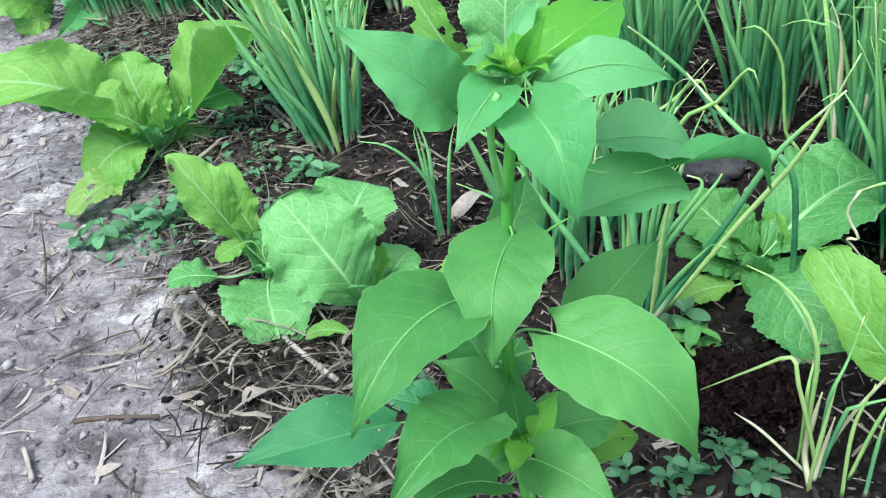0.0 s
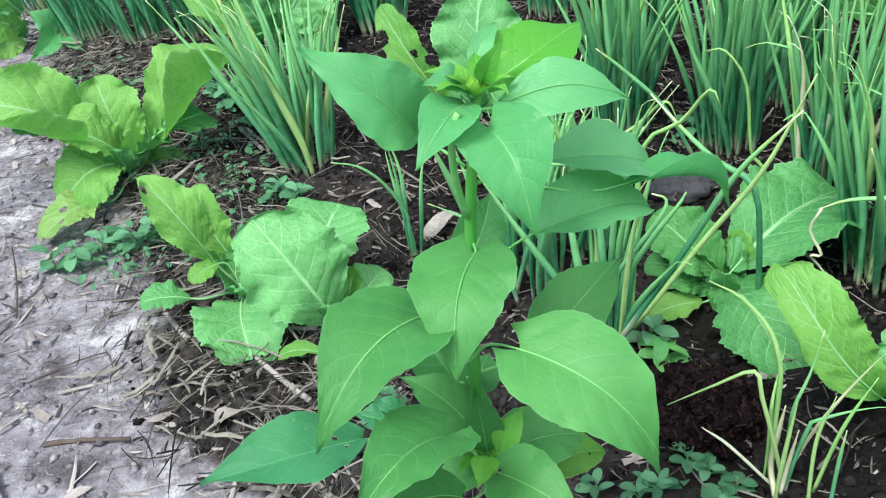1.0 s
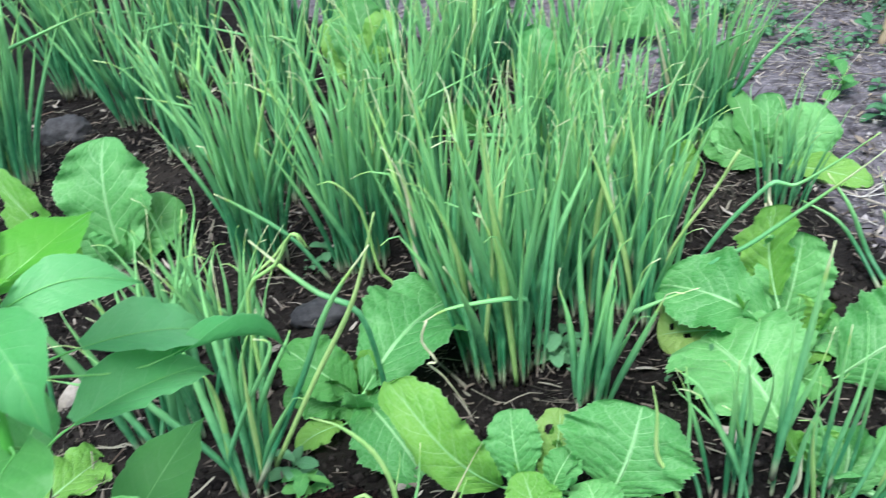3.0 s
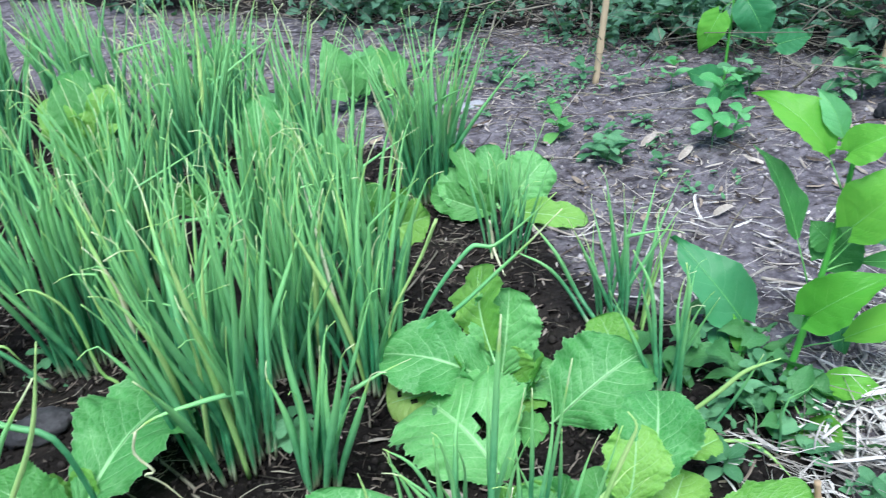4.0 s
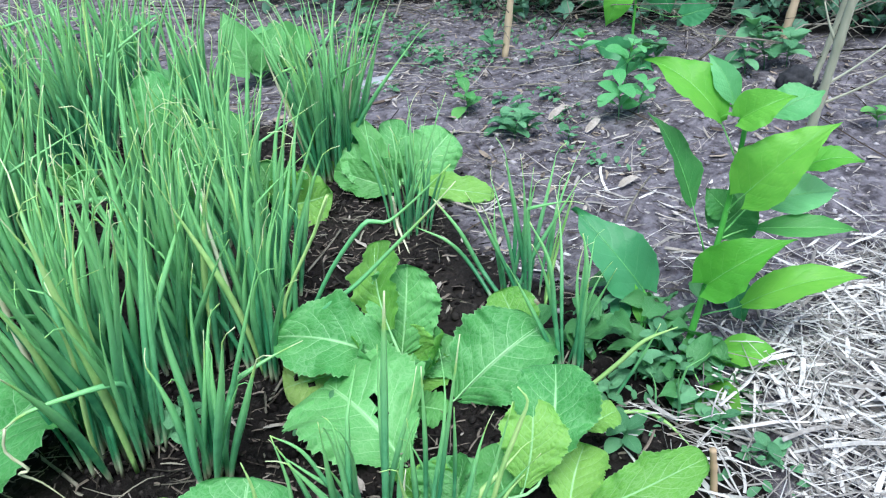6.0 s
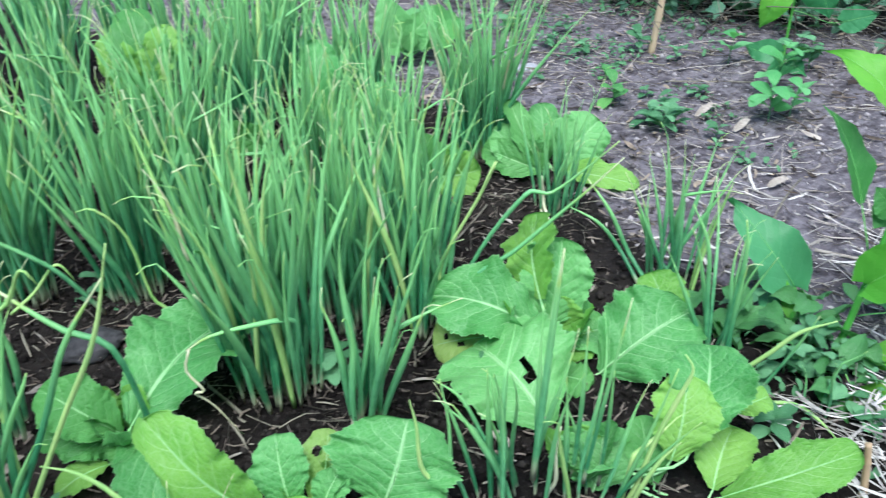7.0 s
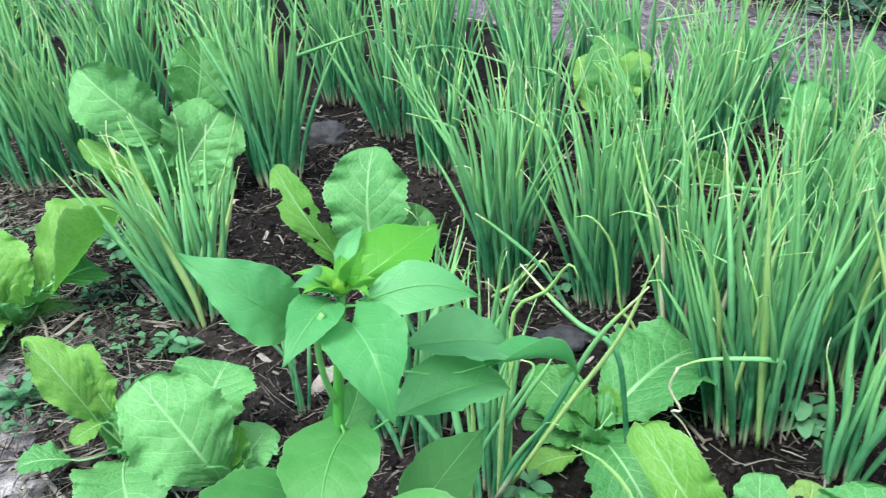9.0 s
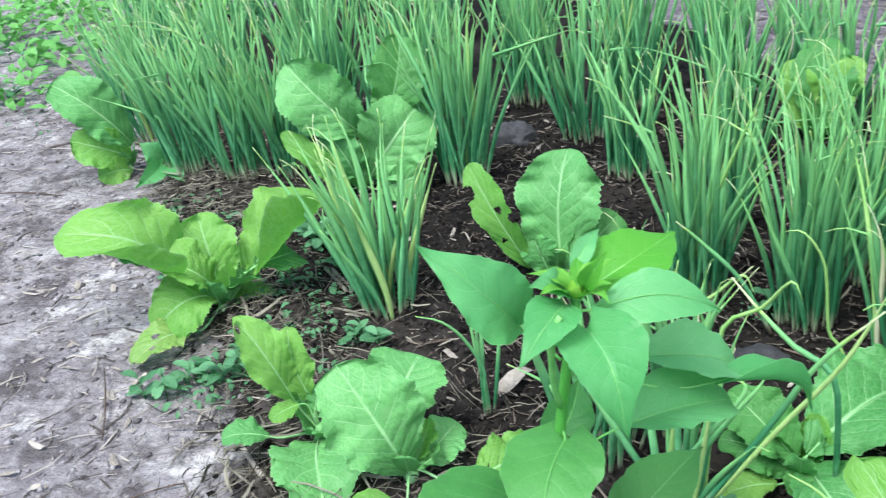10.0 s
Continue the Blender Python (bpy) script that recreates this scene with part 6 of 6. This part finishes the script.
weed(2.516, 2.388, 0.05, 6, 117, WEEDLEAF, "small flat weed on the dirt path")
weed(2.476, 2.530, 0.08, 8, 118, WEEDLEAF, "small flat weed by the fence")
weed(2.377, 2.811, 0.07, 8, 119, WEEDLEAF, "small flat weed by the fence")
weed(2.861, 1.402, 0.07, 7, 120, LUSHLEAF, "small pale weed on the dirt path")
weed(2.225, 2.940, 0.08, 8, 121, WEEDLEAF, "small flat weed by the fence")
weed(1.659, 3.603, 0.1, 7, 122, BLUELEAF, "broad pale weed on the path behind onions")
weed(1.466, 3.769, 0.1, 7, 123, LUSHLEAF, "broad pale weed on the path behind onions")

# ---- litter, straw, crumbs ----
rng = random.Random(41)


def strewn(count, xr, yr, keep, lift=(0.0, 0.004)):
    out = []
    while len(out) < count:
        x, y = rng.uniform(*xr), rng.uniform(*yr)
        if rng.random() < keep(x, y):
            out.append((x, y, rng.uniform(*lift)))
    return out


def near_edge(x, y):
    d = x - edge_left(y)
    return math.exp(-((d - 0.08) / (0.13 if d < 0.08 else 0.24)) ** 2)


def mulch(x, y):
    a = max(0.0, min(1.0, (x - 1.52) / 0.22))
    b = max(0.0, min(1.0, (1.12 + 0.05 * math.sin(x * 9) - y) / 0.18))
    n = 0.35 * noise.noise(Vector((x * 2.1, y * 2.1, 5)))
    far = max(0.0, min(1.0, 1.6 + n - math.hypot((x - 2.1) / 0.62, (y - 0.62) / 0.45)))
    clear = max(0.0, min(1.0, (math.hypot(x - 1.76, y - 1.08) - 0.13) / 0.06))
    return a * b * far * clear


def on_path(x, y):
    return (1 - bed_amount(x, y)) * (0.25 + 0.75 * max(0, noise.noise(Vector((x * 1.7, y * 1.7, 3)))))


def in_bed(x, y):
    return bed_amount(x, y) * (0.35 + 0.65 * max(0, noise.noise(Vector((x * 2.3, y * 2.3, 9))) + 0.3))


strips("straw_mulch", strewn(6500, (1.45, 3.3), (-0.2, 1.3), mulch, (0.0, 0.028)), STRAW, "heap of pale dry straw strips mulching the ground", "straw", 61, (0.02, 0.17), (0.0018, 0.009), 0.0012, 0.22)
strips("straw_ribbons", strewn(520, (1.45, 3.3), (-0.2, 1.3), mulch, (0.006, 0.030)), STRAW, "broad torn ribbons of dry straw on the mulch", "straw", 60, (0.035, 0.15), (0.004, 0.010), 0.0012, 0.16)
strips("straw_fibres", strewn(2600, (1.45, 3.3), (-0.2, 1.3), mulch, (0.0, 0.036)), STRAW, "thin dry straw fibres among the mulch", "straw", 59, (0.02, 0.16), (0.0007, 0.0022), 0.0009, 0.3)
strips("straw_bits", strewn(420, (1.75, 2.6), (1.0, 2.1), lambda x, y: (1 - bed_amount(x, y)) * max(0.0, 1 - math.hypot(x - 2.0, (y - 1.15) * 0.8) / 0.6), (0.0, 0.006)), STRAW, "loose pale straw bits strewn on the dirt path", "straw", 67, (0.01, 0.13), (0.001, 0.008), 0.001, 0.12)
strips("dry_stalks", strewn(1300, (-1.6, 0.6), (0.75, 3.0), near_edge, (0.0, 0.022)), LITTER, "tangle of dry brown stalks along the bed edge", "dry stalks", 62, (0.012, 0.13), (0.001, 0.008), 0.0018, 0.26, 0.5)
strips("dry_fibres", strewn(3400, (-1.6, 0.6), (0.75, 3.0), near_edge, (0.0, 0.018)), LITTER, "fine dry brown fibres and stem bits along the bed edge", "plant litter", 58, (0.008, 0.09), (0.0007, 0.0026), 0.001, 0.35, 0.35)
strips("path_litter", strewn(11500, (-2.0, 3.4), (0.6, 4.8), on_path, (0.0, 0.003)), PATHBIT, "scattered dry straw bits and leaf litter on the dirt path", "plant litter", 63, (0.004, 0.085), (0.0007, 0.006), 0.001, 0.10, 0.6)
strips("bark_chips", strewn(13000, (-1.0, 2.0), (0.9, 3.0), in_bed, (0.0, 0.010)), CHIP, "brown bark chips and dry bits on the bed soil", "plant litter", 64, (0.004, 0.034), (0.0010, 0.006), 0.0015, 0.5)
strips("bed_litter", strewn(3200, (-1.2, 2.1), (0.9, 3.4), in_bed, (0.0, 0.012)), LITTER, "dry straw bits on the bed soil", "plant litter", 68, (0.006, 0.09), (0.0008, 0.005), 0.0012, 0.25, 0.2)
strips("pale_chips", strewn(1900, (-1.2, 3.4), (0.9, 3.4), lambda x, y: 0.6, (0.0, 0.006)), SCRAP, "pale dry leaf scraps scattered on the soil", "plant litter", 65, (0.006, 0.05), (0.002, 0.016), 0.001, 0.3)


def far_path(x, y):
    return (1 - bed_amount(x, y)) * (0.3 + 0.7 * max(0.0, noise.noise(Vector((x * 3.1, y * 3.1, 21))) + 0.25)) if x > 0.9 else 0.0


strips("dry_grass", strewn(420, (1.0, 3.3), (1.5, 4.6), far_path, (0.0, 0.012)), PATHBIT, "long thin dry grass stalks lying on the dirt path", "dry grass", 69, (0.05, 0.5), (0.001, 0.0035), 0.0012, 0.05, 0.2)
strips("dead_leaf_bits", strewn(1500, (1.0, 3.3), (1.5, 4.6), far_path, (0.0, 0.006)), DEADBIT, "brown dead leaf bits strewn on the dirt path", "plant litter", 70, (0.008, 0.045), (0.004, 0.020), 0.002, 0.25, 0.5)
strips("dark_twigs", strewn(110, (-2.0, 3.6), (0.6, 3.6), lambda x, y: 0.7, (0.0, 0.006)), BARK, "thin dark twigs lying on the soil", "twigs", 66, (0.03, 0.30), (0.0015, 0.005), 0.003, 0.06, 0.12)


def crumbs(name, places, material, label, seed, size):
    r = random.Random(seed)
    verts, faces = [], []
    shape = [(1, 0, 0), (0.3, 0.95, 0), (-0.8, 0.6, 0), (-0.8, -0.6, 0), (0.3, -0.95, 0), (0.1, 0.1, 0.8), (0, 0, -0.6)]
    for x, y, lift in places:
        s, a, k = r.uniform(*size) * r.uniform(0.5, 1), r.uniform(0, 6.3), len(verts)
        z = ground_z(x, y) + s * 0.15
        for px, py, pz in shape:
            j = r.uniform(0.7, 1.3)
            verts.append((x + s * j * (px * math.cos(a) - py * math.sin(a)), y + s * j * (px * math.sin(a) + py * math.cos(a)), z + s * j * pz))
        for i in range(5):
            faces += [(k + i, k + (i + 1) % 5, k + 5), (k + (i + 1) % 5, k + i, k + 6)]
    ob = link(name, verts, faces, None, material)
    return tagged(ob, label, "soil crumbs", "", "stuff")


crumbs("soil_crumbs", strewn(15000, (-1.2, 2.1), (0.9, 3.2), lambda x, y: bed_amount(x, y)), CLOD, "loose dark crumbs of bed soil", 71, (0.002, 0.013))
crumbs("path_crumbs", strewn(6500, (-2.2, 3.4), (0.7, 4.4), lambda x, y: 0.6 * (1 - bed_amount(x, y))), DIRT, "small dry clods on the dirt path", 72, (0.002, 0.012))

clod = lump("compost_clod", (0.635, 1.080), (0.066, 0.055, 0.06), MANURE, "dark crumbly clod of compost on the bed", "compost clod", 1, 0.55, 0.8, 5)


def clod_fibres(ob, count, seed):
    """Short fibres and crumbs that stick out of the clod all over."""
    r = random.Random(seed)
    verts, faces = [], []
    pool = [v for v in ob.data.vertices if v.co.z > -0.02]
    for _ in range(count):
        v = r.choice(pool)
        nrm = v.normal
        d = (nrm.cross(Vector((r.uniform(-1, 1), r.uniform(-1, 1), r.uniform(-1, 1)))).normalized() + nrm * r.uniform(-0.1, 0.45)).normalized()
        c = d.cross(nrm).normalized()
        l, w = 0.003 + 0.016 * r.random() ** 2, r.uniform(0.0007, 0.0026)
        p, k = v.co + nrm * 0.0008, len(verts)
        verts += [p - d * l * 0.5 - c * w, p - d * l * 0.5 + c * w, p + d * l * 0.5 + c * w * 0.6, p + d * l * 0.5 - c * w * 0.6, p + nrm * w * 1.6]
        faces += [(k, k + 1, k + 4), (k + 1, k + 2, k + 4), (k + 2, k + 3, k + 4), (k + 3, k, k + 4), (k + 3, k + 2, k + 1, k)]
    tagged(link("fibre_crust", verts, faces, None, FIBRE, ob, "", False), "short dark brown fibres", "", "", "stuff")


FIBRE = plain("compost_fibre", (0.002, 0.0015, 0.0015), (0.022, 0.013, 0.012), 0.9, 40, bump=0.4, depth=0.001, island=0.9, gloss=0.04)
clod_fibres(clod, 2600, 15)
lump("stone", (0.67, 1.64), (0.055, 0.04, 0.04), STONE, "dark grey stone half sunk in the soil", "stone", 2, 0.2, 0.6)
lump("stone", (0.085, 2.83), (0.07, 0.06, 0.06), STONE, "dark grey stone half sunk in the soil", "stone", 3, 0.25, 0.8)
lump("stone", (2.06, 2.59), (0.075, 0.03, 0.02), PALE, "long pale grey stone on the dirt", "stone", 4, 0.15, 0.6)
lump("soil_clod", (2.95, 1.71), (0.055, 0.05, 0.05), STONE, "lumpy brown clod of soil beside the fence stakes", "soil clod", 5, 0.3, 0.9)


def cane(name, foot, top, r, material, label, category, nodes=3):
    """A cane: slightly crooked, with swollen nodes and a cut end."""
    foot, top = Vector(foot), Vector(top)
    path, radii, n = [], [], 24
    rr = random.Random(int(foot.x * 977))
    bow = Vector((rr.uniform(-1, 1), rr.uniform(-1, 1), 0)) * (top - foot).length * 0.012
    for i in range(n + 1):
        k = i / n
        path.append(foot.lerp(top, k) + bow * math.sin(math.pi * k) - foot)
        ring = max(math.exp(-(((k - (j + 0.5) / nodes) / 0.012) ** 2)) for j in range(nodes))
        radii.append(r * (1 - 0.15 * k) * (1 + 0.22 * ring + rr.uniform(-0.03, 0.03)))
    v, f, u = tube_data(path, radii, 10)
    ob = link(name, v, f, u, material)
    ob.location = foot
    return tagged(ob, label, category)


cane("fence_stake", (2.502, 2.498, -0.02), (2.588, 2.435, 0.818), 0.011, BAMBOO, "upright tan bamboo stake in the dirt", "stake", 3)
cane("fence_stake", (3.238, 1.995, -0.02), (3.307, 1.901, 0.656), 0.013, BAMBOO, "upright tan bamboo stake in the dirt", "stake", 3)
prop = cane("prop_cane", (2.718, 1.496, -0.02), (2.755, 1.438, 0.50), 0.0115, CANE, "pale green-grey bare stem with side twigs and buds", "cane", 7)
for a, b in (((2.721, 1.492, 0.115), (2.80, 1.37, 0.25)), ((2.721, 1.492, 0.07), (2.83, 1.33, 0.20)), ((2.731, 1.476, 0.239), (2.711, 1.506, 0.33)), ((2.736, 1.468, 0.30), (2.80, 1.40, 0.45))):
    a, b = Vector(a) - prop.location, Vector(b) - prop.location
    v, f, u = tube_data(bezier([a, a.lerp(b, 0.5) + Vector((0, 0, -0.012)), b], 6), [0.0042 - 0.0004 * i for i in range(7)], 6)
    link("side_twig", v, f, u, CANE, prop, "thin pale green twig")
cane("prop_cane", (2.954, 1.679, -0.02), (2.990, 1.624, 0.30), 0.0085, CANE, "thin pale cane leaning against a thicker stem", "cane", 3)
cane("peg", (1.584, 0.789, -0.02), (1.578, 0.798, 0.099), 0.0055, BAMBOO, "short bamboo peg stuck in straw", "peg", 2)


# ---- undergrowth and brush behind the far path ----
def undergrowth(name, count, spots, size, heights, material, label, seed, mesh=None):
    """Many small leaves on unseen thin stems, in uneven tufts with gaps."""
    r = random.Random(seed)
    mesh = mesh or WEEDLEAF
    verts, faces, uvs = [], [], []
    base = [v.co.copy() for v in mesh.vertices]
    polys = [tuple(p.vertices) for p in mesh.polygons]
    uv = [(0.0, 0.5)] * len(base)
    for p in mesh.polygons:
        for li in p.loop_indices:
            uv[mesh.loops[li].vertex_index] = tuple(mesh.uv_layers[0].data[li].uv)
    for _ in range(count):
        sx, sy, rad, h = r.choice(spots)
        a, d = r.uniform(0, 6.3), rad * math.sqrt(r.random())
        x, y = sx + d * math.cos(a), sy + d * math.sin(a)
        z = r.uniform(*heights) * h * (1 - 0.6 * (d / rad) ** 2) + 0.01
        s = r.uniform(*size)
        m = Matrix.Translation((x, y, z)) @ Euler((r.uniform(-0.6, 0.6), r.uniform(-0.5, 0.9), r.uniform(0, 6.3))).to_matrix().to_4x4() @ Matrix.Diagonal((s, s, s, 1))
        k = len(verts)
        verts += [m @ v for v in base]
        uvs += uv
        faces += [tuple(q + k for q in p) for p in polys]
    ob = link(name, verts, faces, uvs, material)
    return tagged(ob, label, "undergrowth", "", "stuff")


def fence_line(k):
    """Along the back of the plot, from the left to the right."""
    pts = [Vector(p) for p in ((0.7, 5.9, 0), (2.05, 3.85, 0), (2.7, 3.0, 0), (3.15, 2.12, 0), (3.75, 1.3, 0))]
    k *= len(pts) - 1.0001
    return pts[int(k)].lerp(pts[int(k) + 1], k % 1)


brush_spots = []
for i in range(70):
    p = fence_line(i / 69) + Vector((rng.uniform(-0.05, 0.6), rng.uniform(-0.05, 0.5), 0))
    brush_spots.append((p.x, p.y, rng.uniform(0.12, 0.3), rng.uniform(0.2, 0.55)))
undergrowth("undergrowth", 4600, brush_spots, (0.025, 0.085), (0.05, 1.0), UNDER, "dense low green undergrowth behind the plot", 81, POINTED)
left_spots = [(-2.6 + rng.uniform(-0.9, 0.6), 4.0 + rng.uniform(-0.6, 1.5), rng.uniform(0.15, 0.4), rng.uniform(0.1, 0.35)) for _ in range(26)]
undergrowth("undergrowth", 1000, left_spots, (0.03, 0.10), (0.1, 1.0), LUSH, "low green weeds at the end of the path", 82)

# thin bare twigs of the brush fence, strewn flat and upright
verts, faces = [], []
for i in range(380):
    k = rng.random()
    p = fence_line(k) + Vector((rng.uniform(-0.3, 0.5), rng.uniform(-0.3, 0.5), rng.uniform(0.005, 0.25) * rng.random()))
    a, e, l = rng.uniform(0, 6.3), rng.gauss(0, 0.35), rng.uniform(0.15, 0.7)
    d = Vector((math.cos(a) * math.cos(e), math.sin(a) * math.cos(e), abs(math.sin(e))))
    q = p + d * l
    rad = 0.0010 + 0.0036 * rng.random() ** 3
    v, f, u = tube_data([p, p.lerp(q, 0.5) + Vector((rng.uniform(-1, 1), rng.uniform(-1, 1), rng.uniform(0, 1))) * l * 0.13, q], [rad, rad * 0.9, rad * 0.5], 4)
    faces += [tuple(c + len(verts) for c in fc) for fc in f]
    verts += v
tagged(link("brushwood", verts, faces, None, LITTER), "tangle of dry grey twigs along the fence", "brushwood", "", "stuff")

low_spots = [(-0.30 + 0.1 * math.sin(i * 2.3) - 0.045 * i, 1.62 + 0.07 * i, 0.08, 0.03) for i in range(12)]
low_spots += [(-0.22 + 0.06 * math.cos(i * 1.9), 1.55 + 0.055 * i, 0.09, 0.045) for i in range(7)]
low_spots += [(-0.36, 2.16, 0.09, 0.05), (-0.27, 2.02, 0.08, 0.05), (-0.31, 1.91, 0.07, 0.04), (-0.31, 1.51, 0.08, 0.035), (-0.36, 1.49, 0.07, 0.035), (-0.27, 1.56, 0.07, 0.04), (-0.07, 1.68, 0.06, 0.035), (0.18, 1.12, 0.06, 0.03), (0.60, 1.00, 0.06, 0.03)]
low_spots += [(1.73, 1.06, 0.12, 0.07), (1.73, 0.99, 0.1, 0.06), (1.76, 1.15, 0.1, 0.07), (1.64, 0.99, 0.08, 0.05), (2.23, 2.91, 0.16, 0.05), (2.28, 2.69, 0.12, 0.04), (2.19, 3.04, 0.15, 0.06), (2.42, 2.49, 0.1, 0.03), (2.33, 1.95, 0.06, 0.02)]
low_spots += [(1.75 + 0.13 * (i % 9), 2.35 + 0.16 * (i // 9) + 0.07 * (i % 3), 0.07, 0.025) for i in range(45) if (i * 7) % 3]
low_spots += [(2.24, 1.69, 0.08, 0.015), (2.34, 2.10, 0.08, 0.02), (1.68, 0.78, 0.06, 0.03), (1.03, 1.37, 0.05, 0.04), (1.23, 1.25, 0.06, 0.04), (0.71, 1.81, 0.06, 0.02), (-2.27, 3.77, 0.3, 0.1), (-1.88, 3.06, 0.2, 0.05), (-2.34, 4.17, 0.2, 0.1)]
undergrowth("ground_weeds", 1900, low_spots, (0.008, 0.026), (0.1, 1.0), WEED, "low patches of tiny green weeds on the soil", 83)


def stalk(points, radius, material):
    """A single dry stalk lying on the soil."""
    rr = random.Random(int(points[0][0] * 1000))
    path = bezier([(x, y, ground_z(x, y) + radius * 0.6 + rr.uniform(0, 0.008)) for x, y in points], 9)
    o = path[0].copy()
    v, f, u = tube_data([p - o for p in path], [radius * rr.uniform(0.7, 1.1) * 0.8 for _ in path], 6, 0.55)
    ob = link("dry_stalk", v, f, u, material)
    ob.location = o
    tagged(ob, "single dry brown stalk lying on the soil", "dry stalk", "dry stalks")


stalk([(-0.294, 1.781), (-0.210, 1.709), (-0.119, 1.629)], 0.0045, LITTER)
stalk([(-0.260, 1.988), (-0.210, 1.921), (-0.169, 1.868)], 0.006, LITTER)
stalk([(-0.223, 1.374), (-0.179, 1.322), (-0.128, 1.268)], 0.006, SCRAP)
stalk([(-0.125, 1.293), (-0.083, 1.252), (-0.034, 1.213)], 0.004, LITTER)
stalk([(-0.006, 1.225), (0.046, 1.177), (0.102, 1.129)], 0.006, SCRAP)
stalk([(0.138, 0.992), (0.158, 0.966), (0.179, 0.937)], 0.006, SCRAP)
stalk([(-0.281, 1.067), (-0.223, 1.074), (-0.148, 1.071)], 0.005, BARK)
stalk([(-0.300, 1.161), (-0.270, 1.179), (-0.224, 1.203)], 0.004, SCRAP)
stalk([(-0.391, 1.053), (-0.357, 1.091), (-0.329, 1.125)], 0.004, SCRAP)
stalk([(-0.372, 1.192), (-0.299, 1.242), (-0.265, 1.255)], 0.002, BARK)
stalk([(-0.209, 1.807), (-0.145, 1.797), (-0.091, 1.774)], 0.004, LITTER)
stalk([(-0.124, 1.595), (-0.088, 1.504), (-0.056, 1.406)], 0.004, LITTER)
stalk([(-0.328, 1.013), (-0.304, 0.984), (-0.287, 0.960)], 0.006, SCRAP)
stalk([(-0.231, 1.316), (-0.176, 1.273), (-0.137, 1.246)], 0.003, LITTER)
stalk([(2.035, 2.603), (2.088, 2.587), (2.116, 2.494)], 0.003, LITTER)
stalk([(1.918, 2.427), (1.980, 2.400), (2.048, 2.416)], 0.006, BARK)
stalk([(1.985, 2.867), (2.268, 2.671), (2.447, 2.351)], 0.004, LITTER)
stalk([(2.200, 2.858), (2.496, 2.667), (2.634, 2.354)], 0.003, LITTER)
stalk([(2.852, 2.873), (3.017, 2.678), (3.064, 2.608)], 0.004, SCRAP)
stalk([(2.372, 2.254), (2.547, 2.122), (2.731, 1.981)], 0.003, LITTER)
stalk([(1.784, 1.773), (1.821, 1.666), (1.844, 1.613)], 0.004, SCRAP)
stalk([(2.020, 1.311), (2.067, 1.250), (2.091, 1.199)], 0.005, SCRAP)
stalk([(2.043, 1.450), (2.129, 1.513), (2.234, 1.565)], 0.003, LITTER)
stalk([(1.525, 1.780), (1.465, 1.719), (1.387, 1.665)], 0.003, LITTER)
stalk([(0.823, 1.469), (0.841, 1.415), (0.863, 1.341)], 0.004, LITTER)
stalk([(0.122, 1.792), (0.161, 1.742), (0.220, 1.687)], 0.003, LITTER)
stalk([(-0.238, 1.978), (-0.208, 1.936), (-0.167, 1.892)], 0.008, LITTER)
stalk([(1.168, 1.343), (1.206, 1.383), (1.232, 1.412)], 0.005, LITTER)


def dry_leaf(a, b, width):
    """A curled dead leaf on the soil."""
    rr = random.Random(int(a[0] * 1000))
    za = ground_z(*a) + 0.008
    verts, faces, uvs, line, n = blade_data((a[0], a[1], za), (b[0], b[1], ground_z(*b) + 0.02), width, (0.1, -0.3, 1), SUN, 0.15, rr)
    ob = link("dry_leaf", [v - line[0] for v in verts], faces, uvs, SCRAP)
    ob.location = line[0]
    tagged(ob, "curled pale dead leaf lying on the soil", "dead leaf", "dead leaves")


dry_leaf((0.223, 1.513), (0.283, 1.597), 0.03)
dry_leaf((-0.024, 1.093), (0.006, 1.104), 0.022)
dry_leaf((2.288, 1.854), (2.378, 1.899), 0.02)
dry_leaf((2.134, 1.563), (2.199, 1.557), 0.02)
dry_leaf((2.264, 1.976), (2.353, 2.003), 0.02)
dry_leaf((0.889, 1.405), (0.911, 1.433), 0.022)
dry_leaf((1.196, 1.086), (1.180, 1.124), 0.02)
dry_leaf((2.314, 2.005), (2.365, 2.006), 0.02)

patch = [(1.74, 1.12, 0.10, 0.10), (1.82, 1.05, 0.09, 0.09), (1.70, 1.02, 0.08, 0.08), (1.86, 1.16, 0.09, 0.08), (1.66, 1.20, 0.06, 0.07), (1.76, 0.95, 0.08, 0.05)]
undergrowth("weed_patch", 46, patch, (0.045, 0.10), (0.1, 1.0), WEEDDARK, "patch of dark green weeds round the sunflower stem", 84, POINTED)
